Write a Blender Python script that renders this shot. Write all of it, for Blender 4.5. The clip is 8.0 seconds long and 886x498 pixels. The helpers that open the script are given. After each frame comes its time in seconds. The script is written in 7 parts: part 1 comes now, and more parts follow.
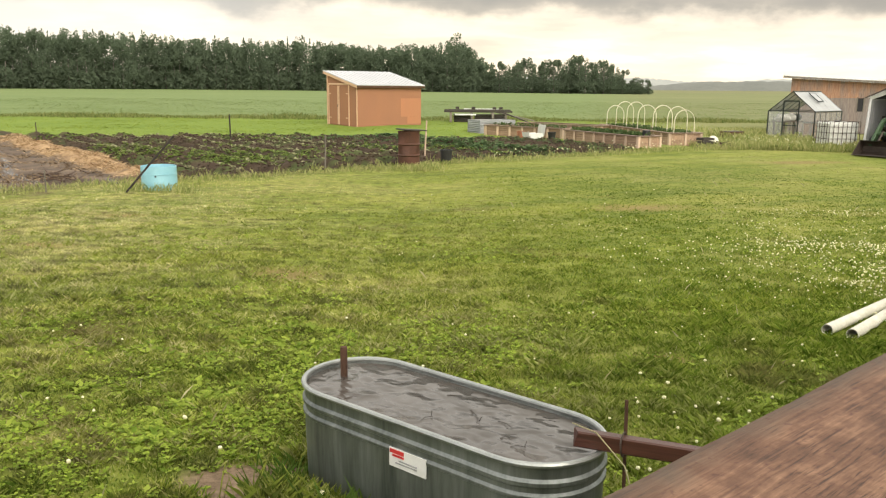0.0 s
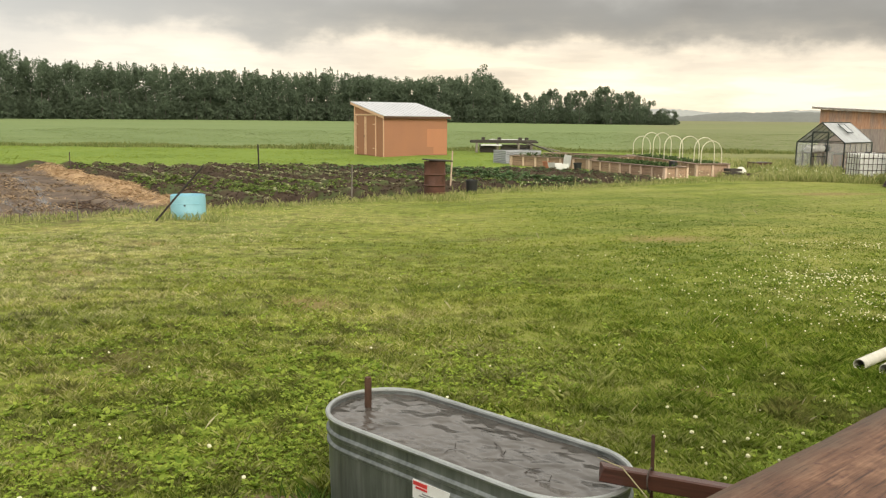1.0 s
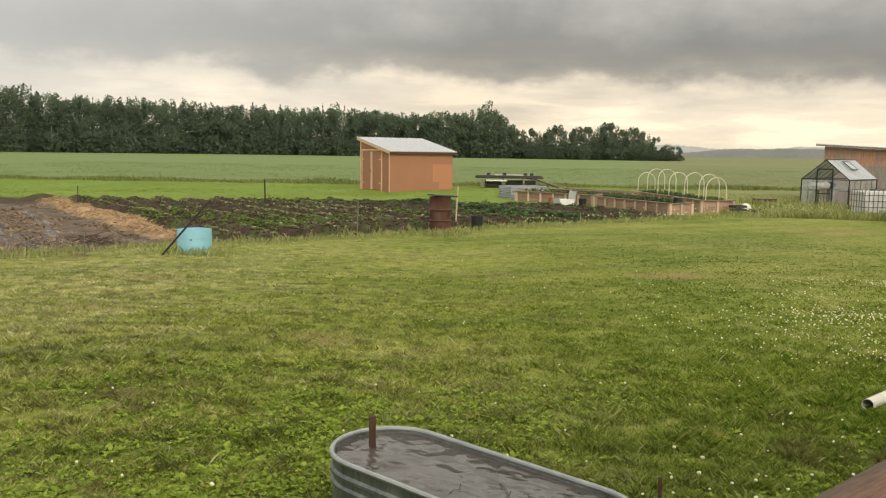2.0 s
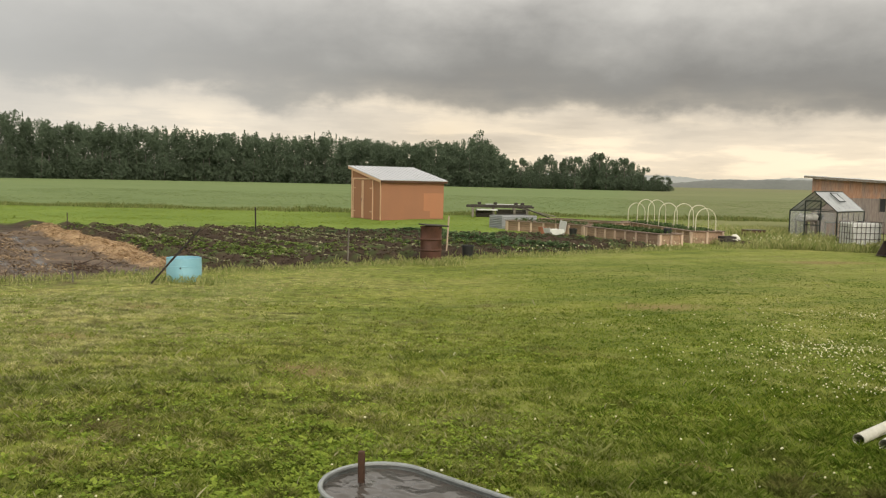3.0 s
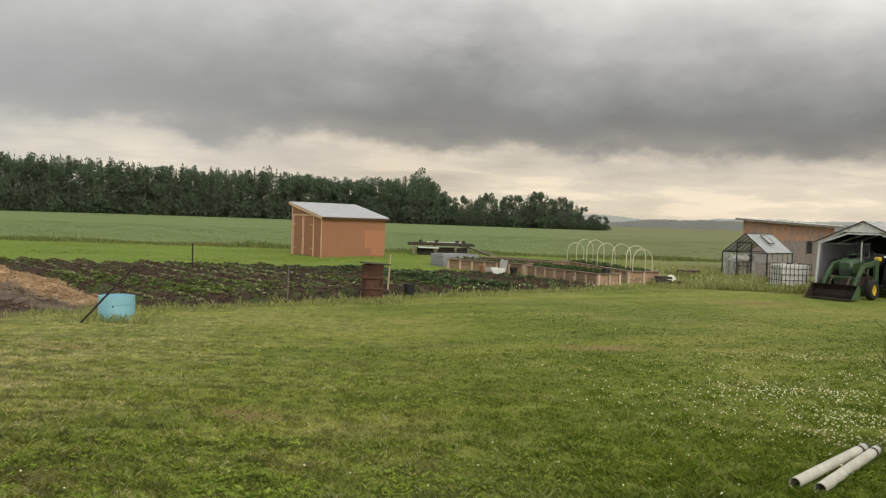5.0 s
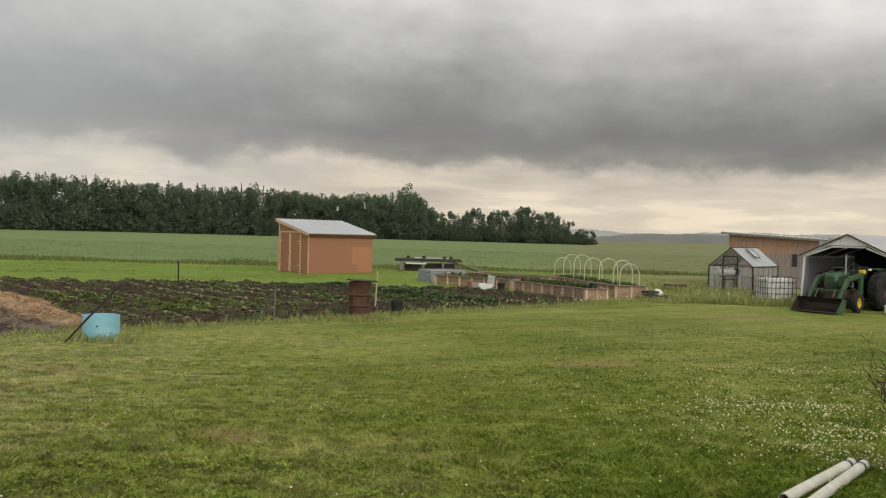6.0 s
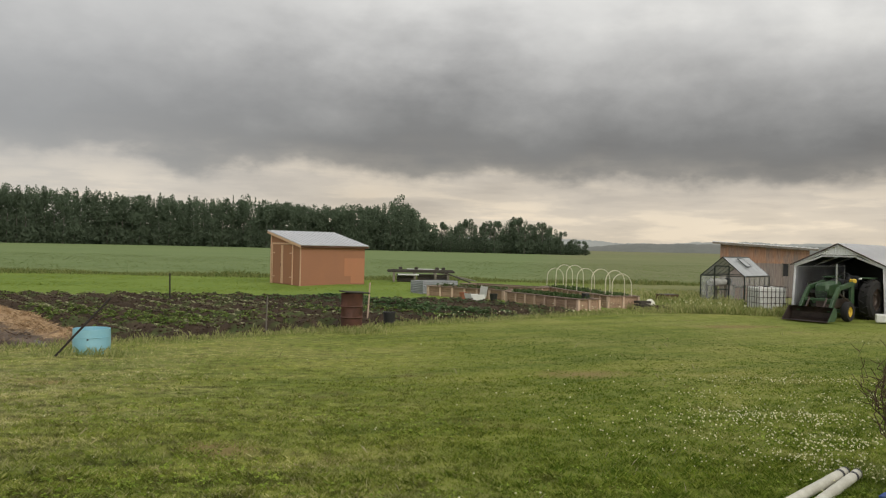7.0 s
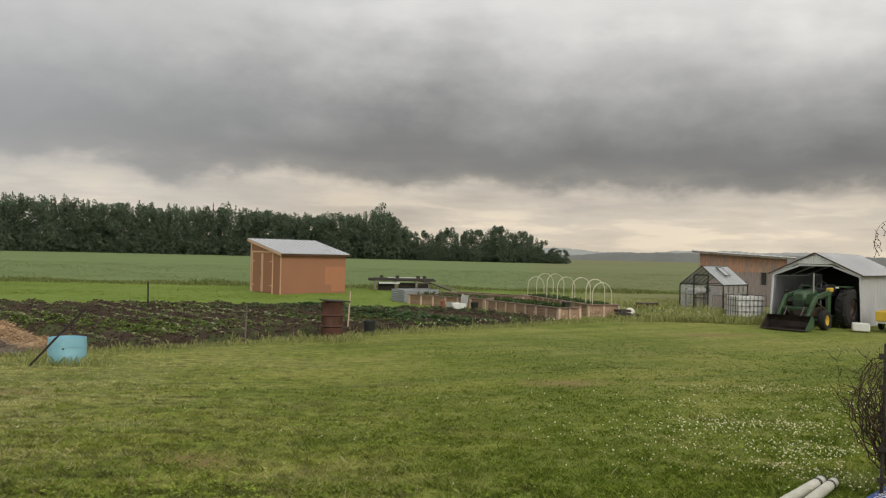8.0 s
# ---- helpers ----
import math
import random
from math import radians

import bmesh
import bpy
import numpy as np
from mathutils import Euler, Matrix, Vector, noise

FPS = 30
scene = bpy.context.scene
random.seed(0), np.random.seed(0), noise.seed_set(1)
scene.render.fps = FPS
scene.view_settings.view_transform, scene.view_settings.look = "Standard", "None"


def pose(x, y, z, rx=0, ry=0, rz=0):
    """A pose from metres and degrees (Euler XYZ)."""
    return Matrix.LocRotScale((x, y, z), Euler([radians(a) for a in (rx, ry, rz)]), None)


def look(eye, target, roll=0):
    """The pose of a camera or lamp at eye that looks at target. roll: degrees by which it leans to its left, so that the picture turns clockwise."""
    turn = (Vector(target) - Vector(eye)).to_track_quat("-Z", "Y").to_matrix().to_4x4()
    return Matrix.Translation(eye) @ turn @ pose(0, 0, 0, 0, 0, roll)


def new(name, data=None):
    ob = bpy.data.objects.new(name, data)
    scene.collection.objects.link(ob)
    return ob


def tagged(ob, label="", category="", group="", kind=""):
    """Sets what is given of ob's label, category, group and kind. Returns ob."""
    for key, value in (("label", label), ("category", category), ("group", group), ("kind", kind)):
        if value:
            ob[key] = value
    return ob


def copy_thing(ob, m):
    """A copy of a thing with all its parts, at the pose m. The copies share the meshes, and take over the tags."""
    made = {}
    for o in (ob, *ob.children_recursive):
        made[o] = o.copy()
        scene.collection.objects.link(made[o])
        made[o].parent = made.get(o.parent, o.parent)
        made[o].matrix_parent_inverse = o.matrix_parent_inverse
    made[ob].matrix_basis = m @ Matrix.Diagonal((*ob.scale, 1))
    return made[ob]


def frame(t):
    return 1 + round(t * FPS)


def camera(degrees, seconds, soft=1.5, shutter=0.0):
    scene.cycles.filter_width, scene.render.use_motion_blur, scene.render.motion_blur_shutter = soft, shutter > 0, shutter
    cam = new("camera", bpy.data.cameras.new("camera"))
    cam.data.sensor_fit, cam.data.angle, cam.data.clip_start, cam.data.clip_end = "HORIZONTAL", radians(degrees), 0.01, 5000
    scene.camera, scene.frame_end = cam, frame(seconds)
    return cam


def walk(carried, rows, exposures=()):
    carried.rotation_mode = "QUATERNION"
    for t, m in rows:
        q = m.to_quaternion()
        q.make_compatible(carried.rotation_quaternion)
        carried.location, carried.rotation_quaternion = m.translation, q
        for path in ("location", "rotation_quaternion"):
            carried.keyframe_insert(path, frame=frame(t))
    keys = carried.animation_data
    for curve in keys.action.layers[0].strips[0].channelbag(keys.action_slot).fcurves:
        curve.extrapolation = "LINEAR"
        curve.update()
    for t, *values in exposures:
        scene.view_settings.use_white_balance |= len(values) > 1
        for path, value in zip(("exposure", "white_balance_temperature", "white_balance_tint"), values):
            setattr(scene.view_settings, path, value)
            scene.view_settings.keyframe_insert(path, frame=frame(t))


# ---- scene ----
cam = camera(57.46, 8.0, 1.2)
PATH = [
    (0.0, pose(0.000, -0.000, 2.100, 78.700, -0.500, 0.000)),
    (0.5, pose(-0.003, -0.009, 2.104, 79.623, -0.505, 1.058)),
    (1.0, pose(0.001, -0.004, 2.108, 80.785, -0.538, 1.824)),
    (1.5, pose(-0.001, -0.011, 2.115, 82.042, -0.721, 2.263)),
    (3.0, pose(-0.006, -0.000, 2.158, 85.243, -1.172, 1.581)),
    (3.5, pose(-0.020, 0.010, 2.168, 86.074, -1.399, 0.669)),
    (4.0, pose(-0.028, 0.025, 2.178, 86.755, -1.636, -0.514)),
    (4.5, pose(-0.038, 0.036, 2.198, 87.348, -1.888, -1.707)),
    (6.0, pose(-0.025, 0.074, 2.237, 89.070, -1.518, -3.478)),
    (6.5, pose(-0.023, 0.074, 2.244, 89.508, -1.323, -3.701)),
    (7.0, pose(-0.017, 0.073, 2.246, 89.853, -1.254, -4.014)),
    (7.5, pose(-0.012, 0.083, 2.249, 90.171, -1.323, -4.607)),
    (8.0, pose(0.000, 0.096, 2.251, 90.479, -1.347, -5.338)),
]
walk(cam, PATH, exposures=[(0.0, 0.92, 6850, 9), (1.5, 0.56, 6850, 8), (3.5, 0.26, 6750, 9), (4.5, 0.13, 6600, 9), (8.0, -0.1, 6400, 10)])

# ---- world and sun ----
SUN_EL, SUN_AZ = 38.0, 150.0
world = bpy.data.worlds.new("sky")
scene.world = world
world.use_nodes = True
wt = world.node_tree
wt.nodes.clear()


def wn(kind, **values):
    n = wt.nodes.new(kind)
    for k, v in values.items():
        n.inputs[k].default_value = v
    return n


def ramp(tree, stops, interp="EASE"):
    n = tree.nodes.new("ShaderNodeValToRGB")
    n.color_ramp.interpolation = interp
    els = n.color_ramp.elements
    while len(els) < len(stops):
        els.new(0.5)
    for e, (p, c) in zip(els, stops):
        e.position = p
        e.color = (*c, 1) if len(c) == 3 else c
    return n


def build_sky():
    lk = wt.links.new
    sky = wt.nodes.new("ShaderNodeTexSky")
    sky.sky_type = "NISHITA"
    sky.sun_disc = False
    sky.sun_elevation, sky.sun_rotation = radians(SUN_EL), radians(SUN_AZ)
    sky_bg = wn("ShaderNodeBackground", Strength=0.06)
    lk(sky.outputs[0], sky_bg.inputs["Color"])
    co = wt.nodes.new("ShaderNodeTexCoord")
    # one low cloud deck with a ragged lower edge over a paler horizon
    sep = wt.nodes.new("ShaderNodeSeparateXYZ")
    lk(co.outputs["Generated"], sep.inputs[0])

    def m(op, a, b=None, clamp=False):
        n = wt.nodes.new("ShaderNodeMath")
        n.operation, n.use_clamp = op, clamp
        for i, v in enumerate((a, b)):
            if v is None:
                continue
            if isinstance(v, (int, float)):
                n.inputs[i].default_value = v
            else:
                lk(v, n.inputs[i])
        return n.outputs[0]
    z = m("MAXIMUM", sep.outputs["Z"], 0.0)

    def cloud(scale, detail, rough, dist, sx=1.0, sy=1.0):
        mp = wt.nodes.new("ShaderNodeMapping")
        mp.inputs["Scale"].default_value = (sx, sx, sy)
        lk(co.outputs["Generated"], mp.inputs["Vector"])
        n = wn("ShaderNodeTexNoise", Scale=scale, Detail=detail, Roughness=rough, Distortion=dist)
        lk(mp.outputs[0], n.inputs["Vector"])
        return n.outputs["Fac"]
    big, fine = cloud(2.7, 5, 0.5, 0.12, 1.0, 4.2), cloud(7.0, 7, 0.55, 0.0, 1.0, 1.7)
    streaks = cloud(6.5, 7, 0.55, 0.1, 1.0, 6.5)
    # the ragged lower edge of the deck lies higher to the right of the view
    edge = m("ADD", m("MULTIPLY", m("SUBTRACT", fine, 0.5), 0.11), m("MULTIPLY", sep.outputs["X"], 0.015))
    el = m("ADD", z, edge)
    tone = ramp(wt, [(0.0, (0.76, 0.66, 0.52)), (0.04, (0.76, 0.66, 0.53)), (0.08, (0.71, 0.63, 0.53)), (0.098, (0.225, 0.214, 0.2)),
                     (0.15, (0.215, 0.208, 0.198)), (0.23, (0.57, 0.555, 0.53)), (0.34, (1.0, 0.98, 0.93)), (1.0, (0.74, 0.72, 0.67))], "B_SPLINE")
    lk(el, tone.inputs[0])
    mod = ramp(wt, [(0.3, (0.82, 0.82, 0.825)), (0.5, (1.01, 1.01, 1.01)), (0.7, (1.16, 1.155, 1.14))], "EASE")
    lk(m("ADD", m("MULTIPLY", big, 0.78), m("MULTIPLY", fine, 0.22)), mod.inputs[0])
    # pale rain veil to the left of the view
    veil = m("MULTIPLY", m("SUBTRACT", m("MULTIPLY", sep.outputs["X"], -1.0), 0.02), 1.6, True)
    lift = wt.nodes.new("ShaderNodeMix"); lift.data_type = "RGBA"
    lift.inputs["B"].default_value = (0.52, 0.52, 0.515, 1)
    mul = wt.nodes.new("ShaderNodeMix"); mul.data_type, mul.blend_type = "RGBA", "MULTIPLY"
    mul.inputs["Factor"].default_value = 1.0
    # torn streaks of cloud in the pale band under the deck
    torn = ramp(wt, [(0.34, (0.84, 0.84, 0.85)), (0.47, (0.97, 0.965, 0.96)), (0.61, (1.22, 1.19, 1.13))], "EASE")
    lk(streaks, torn.inputs[0])
    low = m("SUBTRACT", 1.0, m("MULTIPLY", m("SUBTRACT", el, 0.05), 12.0, True), True)
    band = wt.nodes.new("ShaderNodeMix"); band.data_type, band.blend_type = "RGBA", "MULTIPLY"
    lk(low, band.inputs["Factor"]); lk(tone.outputs[0], band.inputs["A"]); lk(torn.outputs[0], band.inputs["B"])
    lk(band.outputs["Result"], mul.inputs["A"]); lk(mod.outputs[0], mul.inputs["B"])
    lk(m("MULTIPLY", veil, 0.8), lift.inputs["Factor"]); lk(mul.outputs["Result"], lift.inputs["A"])
    # the sky behind the storm front is clearer and brighter
    gain = m("ADD", 1.0, m("MULTIPLY", m("MULTIPLY", sep.outputs["Y"], -1.0, True), 0.9))
    cl_bg = wn("ShaderNodeBackground", Strength=1.0)
    lk(gain, cl_bg.inputs["Strength"])
    lk(lift.outputs["Result"], cl_bg.inputs["Color"])
    mix = wt.nodes.new("ShaderNodeMixShader")
    mix.inputs[0].default_value = 0.93
    out = wt.nodes.new("ShaderNodeOutputWorld")
    lk(sky_bg.outputs[0], mix.inputs[1]); lk(cl_bg.outputs[0], mix.inputs[2]); lk(mix.outputs[0], out.inputs[0])


build_sky()
sun = new("sun", bpy.data.lights.new("sun", "SUN"))
sun.data.energy, sun.data.angle, sun.data.color = 0.9, radians(25), (1.0, 0.93, 0.82)
sun.matrix_world = look((0, 0, 60), Vector((0, 0, 60)) - Vector((math.sin(radians(SUN_AZ)) * math.cos(radians(SUN_EL)), math.cos(radians(SUN_AZ)) * math.cos(radians(SUN_EL)), math.sin(radians(SUN_EL)))))


# ---- materials ----
class Mat:
    """A small node-graph builder round one Principled surface."""

    def __init__(self, name, rough=0.8, metal=0.0, spec=0.5):
        self.m = bpy.data.materials.new(name)
        self.m.use_nodes = True
        self.t = self.m.node_tree
        self.p = self.t.nodes["Principled BSDF"]
        self.p.inputs["Roughness"].default_value, self.p.inputs["Metallic"].default_value = rough, metal
        self.p.inputs["Specular IOR Level"].default_value = spec

    def n(self, kind, **values):
        node = self.t.nodes.new(kind)
        for k, v in values.items():
            node.inputs[k].default_value = v
        return node

    def link(self, a, b):
        self.t.links.new(a, b)
        return self

    def coords(self, scale=(1, 1, 1), what="Object"):
        c, mp = self.n("ShaderNodeTexCoord"), self.n("ShaderNodeMapping", Scale=scale)
        self.link(c.outputs[what], mp.inputs["Vector"])
        return mp.outputs[0]

    def noise(self, vec, scale, detail=4, rough=0.55, dist=0.0):
        node = self.n("ShaderNodeTexNoise", Scale=scale, Detail=detail, Roughness=rough, Distortion=dist)
        self.link(vec, node.inputs["Vector"])
        return node.outputs["Fac"]

    def ramp(self, fac, stops, interp="LINEAR"):
        node = ramp(self.t, stops, interp)
        self.link(fac, node.inputs[0])
        return node.outputs[0]

    def mix(self, a, b, fac, mode="MIX"):
        node = self.t.nodes.new("ShaderNodeMix")
        node.data_type, node.blend_type = "RGBA", mode
        for v, s in ((a, "A"), (b, "B"), (fac, "Factor")):
            if isinstance(v, tuple):
                node.inputs[s].default_value = (*v, 1)
            elif isinstance(v, (int, float)):
                node.inputs[s].default_value = v
            else:
                self.link(v, node.inputs[s])
        return node.outputs["Result"]

    def math(self, op, a, b=0.0, clamp=False):
        node = self.t.nodes.new("ShaderNodeMath")
        node.operation, node.use_clamp = op, clamp
        for i, v in enumerate((a, b)):
            if isinstance(v, (int, float)):
                node.inputs[i].default_value = v
            else:
                self.link(v, node.inputs[i])
        return node.outputs[0]

    def color(self, c):
        if isinstance(c, tuple):
            self.p.inputs["Base Color"].default_value = (*c, 1)
        else:
            self.link(c, self.p.inputs["Base Color"])
        return self

    def bump(self, h, strength=0.3, dist=0.01):
        b = self.n("ShaderNodeBump", Strength=strength, Distance=dist)
        self.link(h, b.inputs["Height"])
        self.link(b.outputs[0], self.p.inputs["Normal"])
        return self

    def rough(self, sock):
        self.link(sock, self.p.inputs["Roughness"])
        return self


def plain(name, c1, c2, big=2.0, small=40.0, rough=0.7, metal=0.0, bump=0.2, dist=0.004, stretch=(1, 1, 1), spec=0.5, vary=0.0):
    """Two-scale variation between two colours with fine relief."""
    k = Mat(name, rough, metal, spec)
    v = k.coords(stretch)
    a, b = k.noise(v, big, 4), k.noise(v, small, 5, 0.65)
    f = k.math("ADD", k.math("MULTIPLY", a, 0.6), k.math("MULTIPLY", b, 0.4))
    col = k.ramp(f, [(0.33, c1), (0.67, c2)])
    if vary:
        inf = k.n("ShaderNodeObjectInfo")
        shade = k.ramp(inf.outputs["Random"], [(0, (1 - vary,) * 3), (1, (1 + vary,) * 3)])
        col = k.mix(col, shade, 1.0, "MULTIPLY")
    k.color(col).bump(b, bump, dist)
    k.rough(k.ramp(a, [(0.3, (max(rough - 0.12, 0.02),) * 3), (0.7, (min(rough + 0.1, 1),) * 3)]))
    return k.m


def wood(name, c1, c2, axis=0, rough=0.75, grain=22.0, crack=0.35):
    """Grain running along the object's axis, with dark cracks and a weathered variation."""
    k = Mat(name, rough)
    s = [grain] * 3
    s[axis] = grain * 0.035
    v, w = k.coords(tuple(s)), k.coords((1, 1, 1))
    g, big = k.noise(v, 1.0, 6, 0.7, 0.6), k.noise(w, 1.7, 4)
    col = k.ramp(k.math("ADD", k.math("MULTIPLY", g, 0.7), k.math("MULTIPLY", big, 0.3)), [(0.32, c1), (0.62, c2)])
    dark = k.ramp(g, [(0.30, (crack,) * 3), (0.42, (1, 1, 1))])
    inf = k.n("ShaderNodeObjectInfo")
    shade = k.ramp(inf.outputs["Random"], [(0, (0.82, 0.82, 0.82)), (1, (1.12, 1.12, 1.12))])
    k.color(k.mix(k.mix(col, dark, 1.0, "MULTIPLY"), shade, 1.0, "MULTIPLY")).bump(g, 0.5, 0.004)
    return k.m


def turf_tone(k, v, x, col):
    """Tufts, with the shade between them put into the colour, and the bands that mowing leaves along the garden's edge.
    """
    mp = k.n("ShaderNodeMapping", Scale=(1, 1.25, 1))
    k.link(v, mp.inputs[0])
    tuft_shade = k.ramp(k.noise(mp.outputs[0], 4.6, 4, 0.62), [(0.36, (0.6, 0.59, 0.58)), (0.5, (1.02, 1.02, 1.0)), (0.64, (1.25, 1.24, 1.22))])
    left = k.math("ADD", 0.35, k.math("MULTIPLY", k.math("MULTIPLY", k.math("SUBTRACT", 1.5, x), 0.35, True), 0.65))
    col = k.mix(col, tuft_shade, left, "MULTIPLY")
    turn = k.n("ShaderNodeMapping", Rotation=(0, 0, radians(-24)))
    k.link(v, turn.inputs[0])
    flat = k.n("ShaderNodeMapping", Scale=(0.11, 0.95, 1))
    k.link(turn.outputs[0], flat.inputs[0])
    bands = k.ramp(k.noise(flat.outputs[0], 1.0, 6, 0.62), [(0.36, (0.74, 0.79, 0.78)), (0.5, (1.0, 1.0, 1.0)), (0.64, (1.22, 1.16, 1.18))])
    return k.mix(col, bands, 0.85, "MULTIPLY")


def foliage(name, dark, light, rough=0.6, trans=0.35, spec=0.2, zone=False, soft=0.0):
    """Leaves: each island its own tone, with light passing through."""
    k = Mat(name, rough, 0, spec)
    geo = k.n("ShaderNodeNewGeometry")
    v = k.coords((1, 1, 1))
    f = k.math("ADD", k.math("MULTIPLY", geo.outputs["Random Per Island"], 0.65), k.math("MULTIPLY", k.noise(v, 0.25, 3), 0.35))
    if zone:
        st = k.coords((0.22, 1.5, 1))
        sy = k.n("ShaderNodeSeparateXYZ")
        k.link(v, sy.inputs[0])
        vy = sy.outputs["Y"]
        f = k.math("ADD", k.math("MULTIPLY", k.math("SUBTRACT", geo.outputs["Random Per Island"], 0.28), k.math("ADD", 0.12, k.math("MULTIPLY", k.math("MULTIPLY", k.math("SUBTRACT", 17.0, vy), 0.1, True), 0.28))), k.math("ADD", k.math("MULTIPLY", k.noise(v, 0.22, 4), 0.45), k.math("ADD", k.math("MULTIPLY", k.noise(v, 1.1, 5, 0.65), 0.35), k.math("ADD", k.math("MULTIPLY", k.noise(st, 1.0, 5, 0.7), 0.65), k.math("ADD", 0.09, k.math("MULTIPLY", k.noise(v, 6.5, 4, 0.65), 0.27))))))
        sx = k.n("ShaderNodeSeparateXYZ")
        k.link(v, sx.inputs[0])
        # bleached, drier turf towards the garden side, lusher by the clover
        dry = k.math("MAXIMUM", k.math("MINIMUM", k.math("MULTIPLY", k.math("SUBTRACT", 1.6, sx.outputs["X"]), 0.13), 1.0), -0.22)
        f = k.math("ADD", k.math("MULTIPLY", k.math("SUBTRACT", f, 0.78), 1.7), k.math("MULTIPLY", dry, k.math("MULTIPLY", k.math("SUBTRACT", sx.outputs["Y"], 3.0), 0.07, True)))
    col = k.ramp(f, [(0.12, dark), (0.8, light)] if not zone else [(0.1, dark), (0.5, light), (1.0, (0.52, 0.49, 0.25))])
    if zone:
        # lush, well-watered turf by the deck and the clover
        lush = k.math("MULTIPLY", k.math("MULTIPLY", k.math("SUBTRACT", sx.outputs["X"], -0.2), 0.4, True), k.math("MULTIPLY", k.math("SUBTRACT", 17.0, sx.outputs["Y"]), 0.1, True))
        col = k.mix(col, k.ramp(geo.outputs["Random Per Island"], [(0.0, (0.075, 0.14, 0.012)), (0.6, (0.195, 0.275, 0.03)), (1.0, (0.31, 0.37, 0.07))]), k.math("MULTIPLY", lush, 0.75))
        # dark streaks: shadows of the turf's small hummocks painted into the colour
        hummock_shade = k.ramp(k.noise(k.coords((1.4, 4.4, 1)), 1.0, 4, 0.65), [(0.38, (1, 1, 1)), (0.49, (0, 0, 0))])
        col = k.mix(col, (0.075, 0.078, 0.028), k.math("MULTIPLY", hummock_shade, k.math("ADD", 0.08, k.math("MULTIPLY", k.math("MULTIPLY", k.math("SUBTRACT", 2.0, sx.outputs["X"]), 0.3, True), 0.6))))
        col = turf_tone(k, v, sx.outputs["X"], col)
        worn = k.ramp(k.noise(v, 0.55, 4, 0.6), [(0.56, (0, 0, 0)), (0.68, (1, 1, 1))])
        col = k.mix(col, (0.19, 0.145, 0.07), k.math("MULTIPLY", worn, k.math("MULTIPLY", k.noise(v, 5.0, 4), 1.1)))
    k.color(col)
    tr = k.n("ShaderNodeBsdfTranslucent")
    k.link(col, tr.inputs["Color"])
    if soft:
        # a mass of leaves shades as one rounded, upward surface
        up = k.n("ShaderNodeVectorMath")
        up.operation = "MULTIPLY_ADD"
        up.inputs[1].default_value, up.inputs[2].default_value = (1 - soft,) * 3, (0, 0, soft)
        k.link(geo.outputs["Normal"], up.inputs[0])
        k.link(up.outputs[0], k.p.inputs["Normal"])
    mx = k.n("ShaderNodeMixShader")
    mx.inputs[0].default_value = trans
    out = k.t.nodes["Material Output"]
    k.link(k.p.outputs[0], mx.inputs[1]).link(tr.outputs[0], mx.inputs[2]).link(mx.outputs[0], out.inputs[0])
    return k.m


# garden axes: U runs along the near edge of the garden, V away from it
U, V = Vector((0.79, 0.613)), Vector((-0.613, 0.79))
G0 = Vector((-1.0, 21.9))          # a point on the near edge


def garden_uv(x, y):
    dx, dy = x - G0.x, y - G0.y
    return dx * U.x + dy * U.y, dx * V.x + dy * V.y


# worn places in the lawn: centre and half widths
BARE = [(-1.75, 8.9, 0.6, 0.36), (-5.3, 10.5, 0.6, 0.3), (3.6, 14.5, 1.0, 0.42), (1.75, 6.1, 0.22, 0.2), (-5.2, 13.0, 0.5, 0.3), (10.6, 24.0, 1.6, 0.4)]


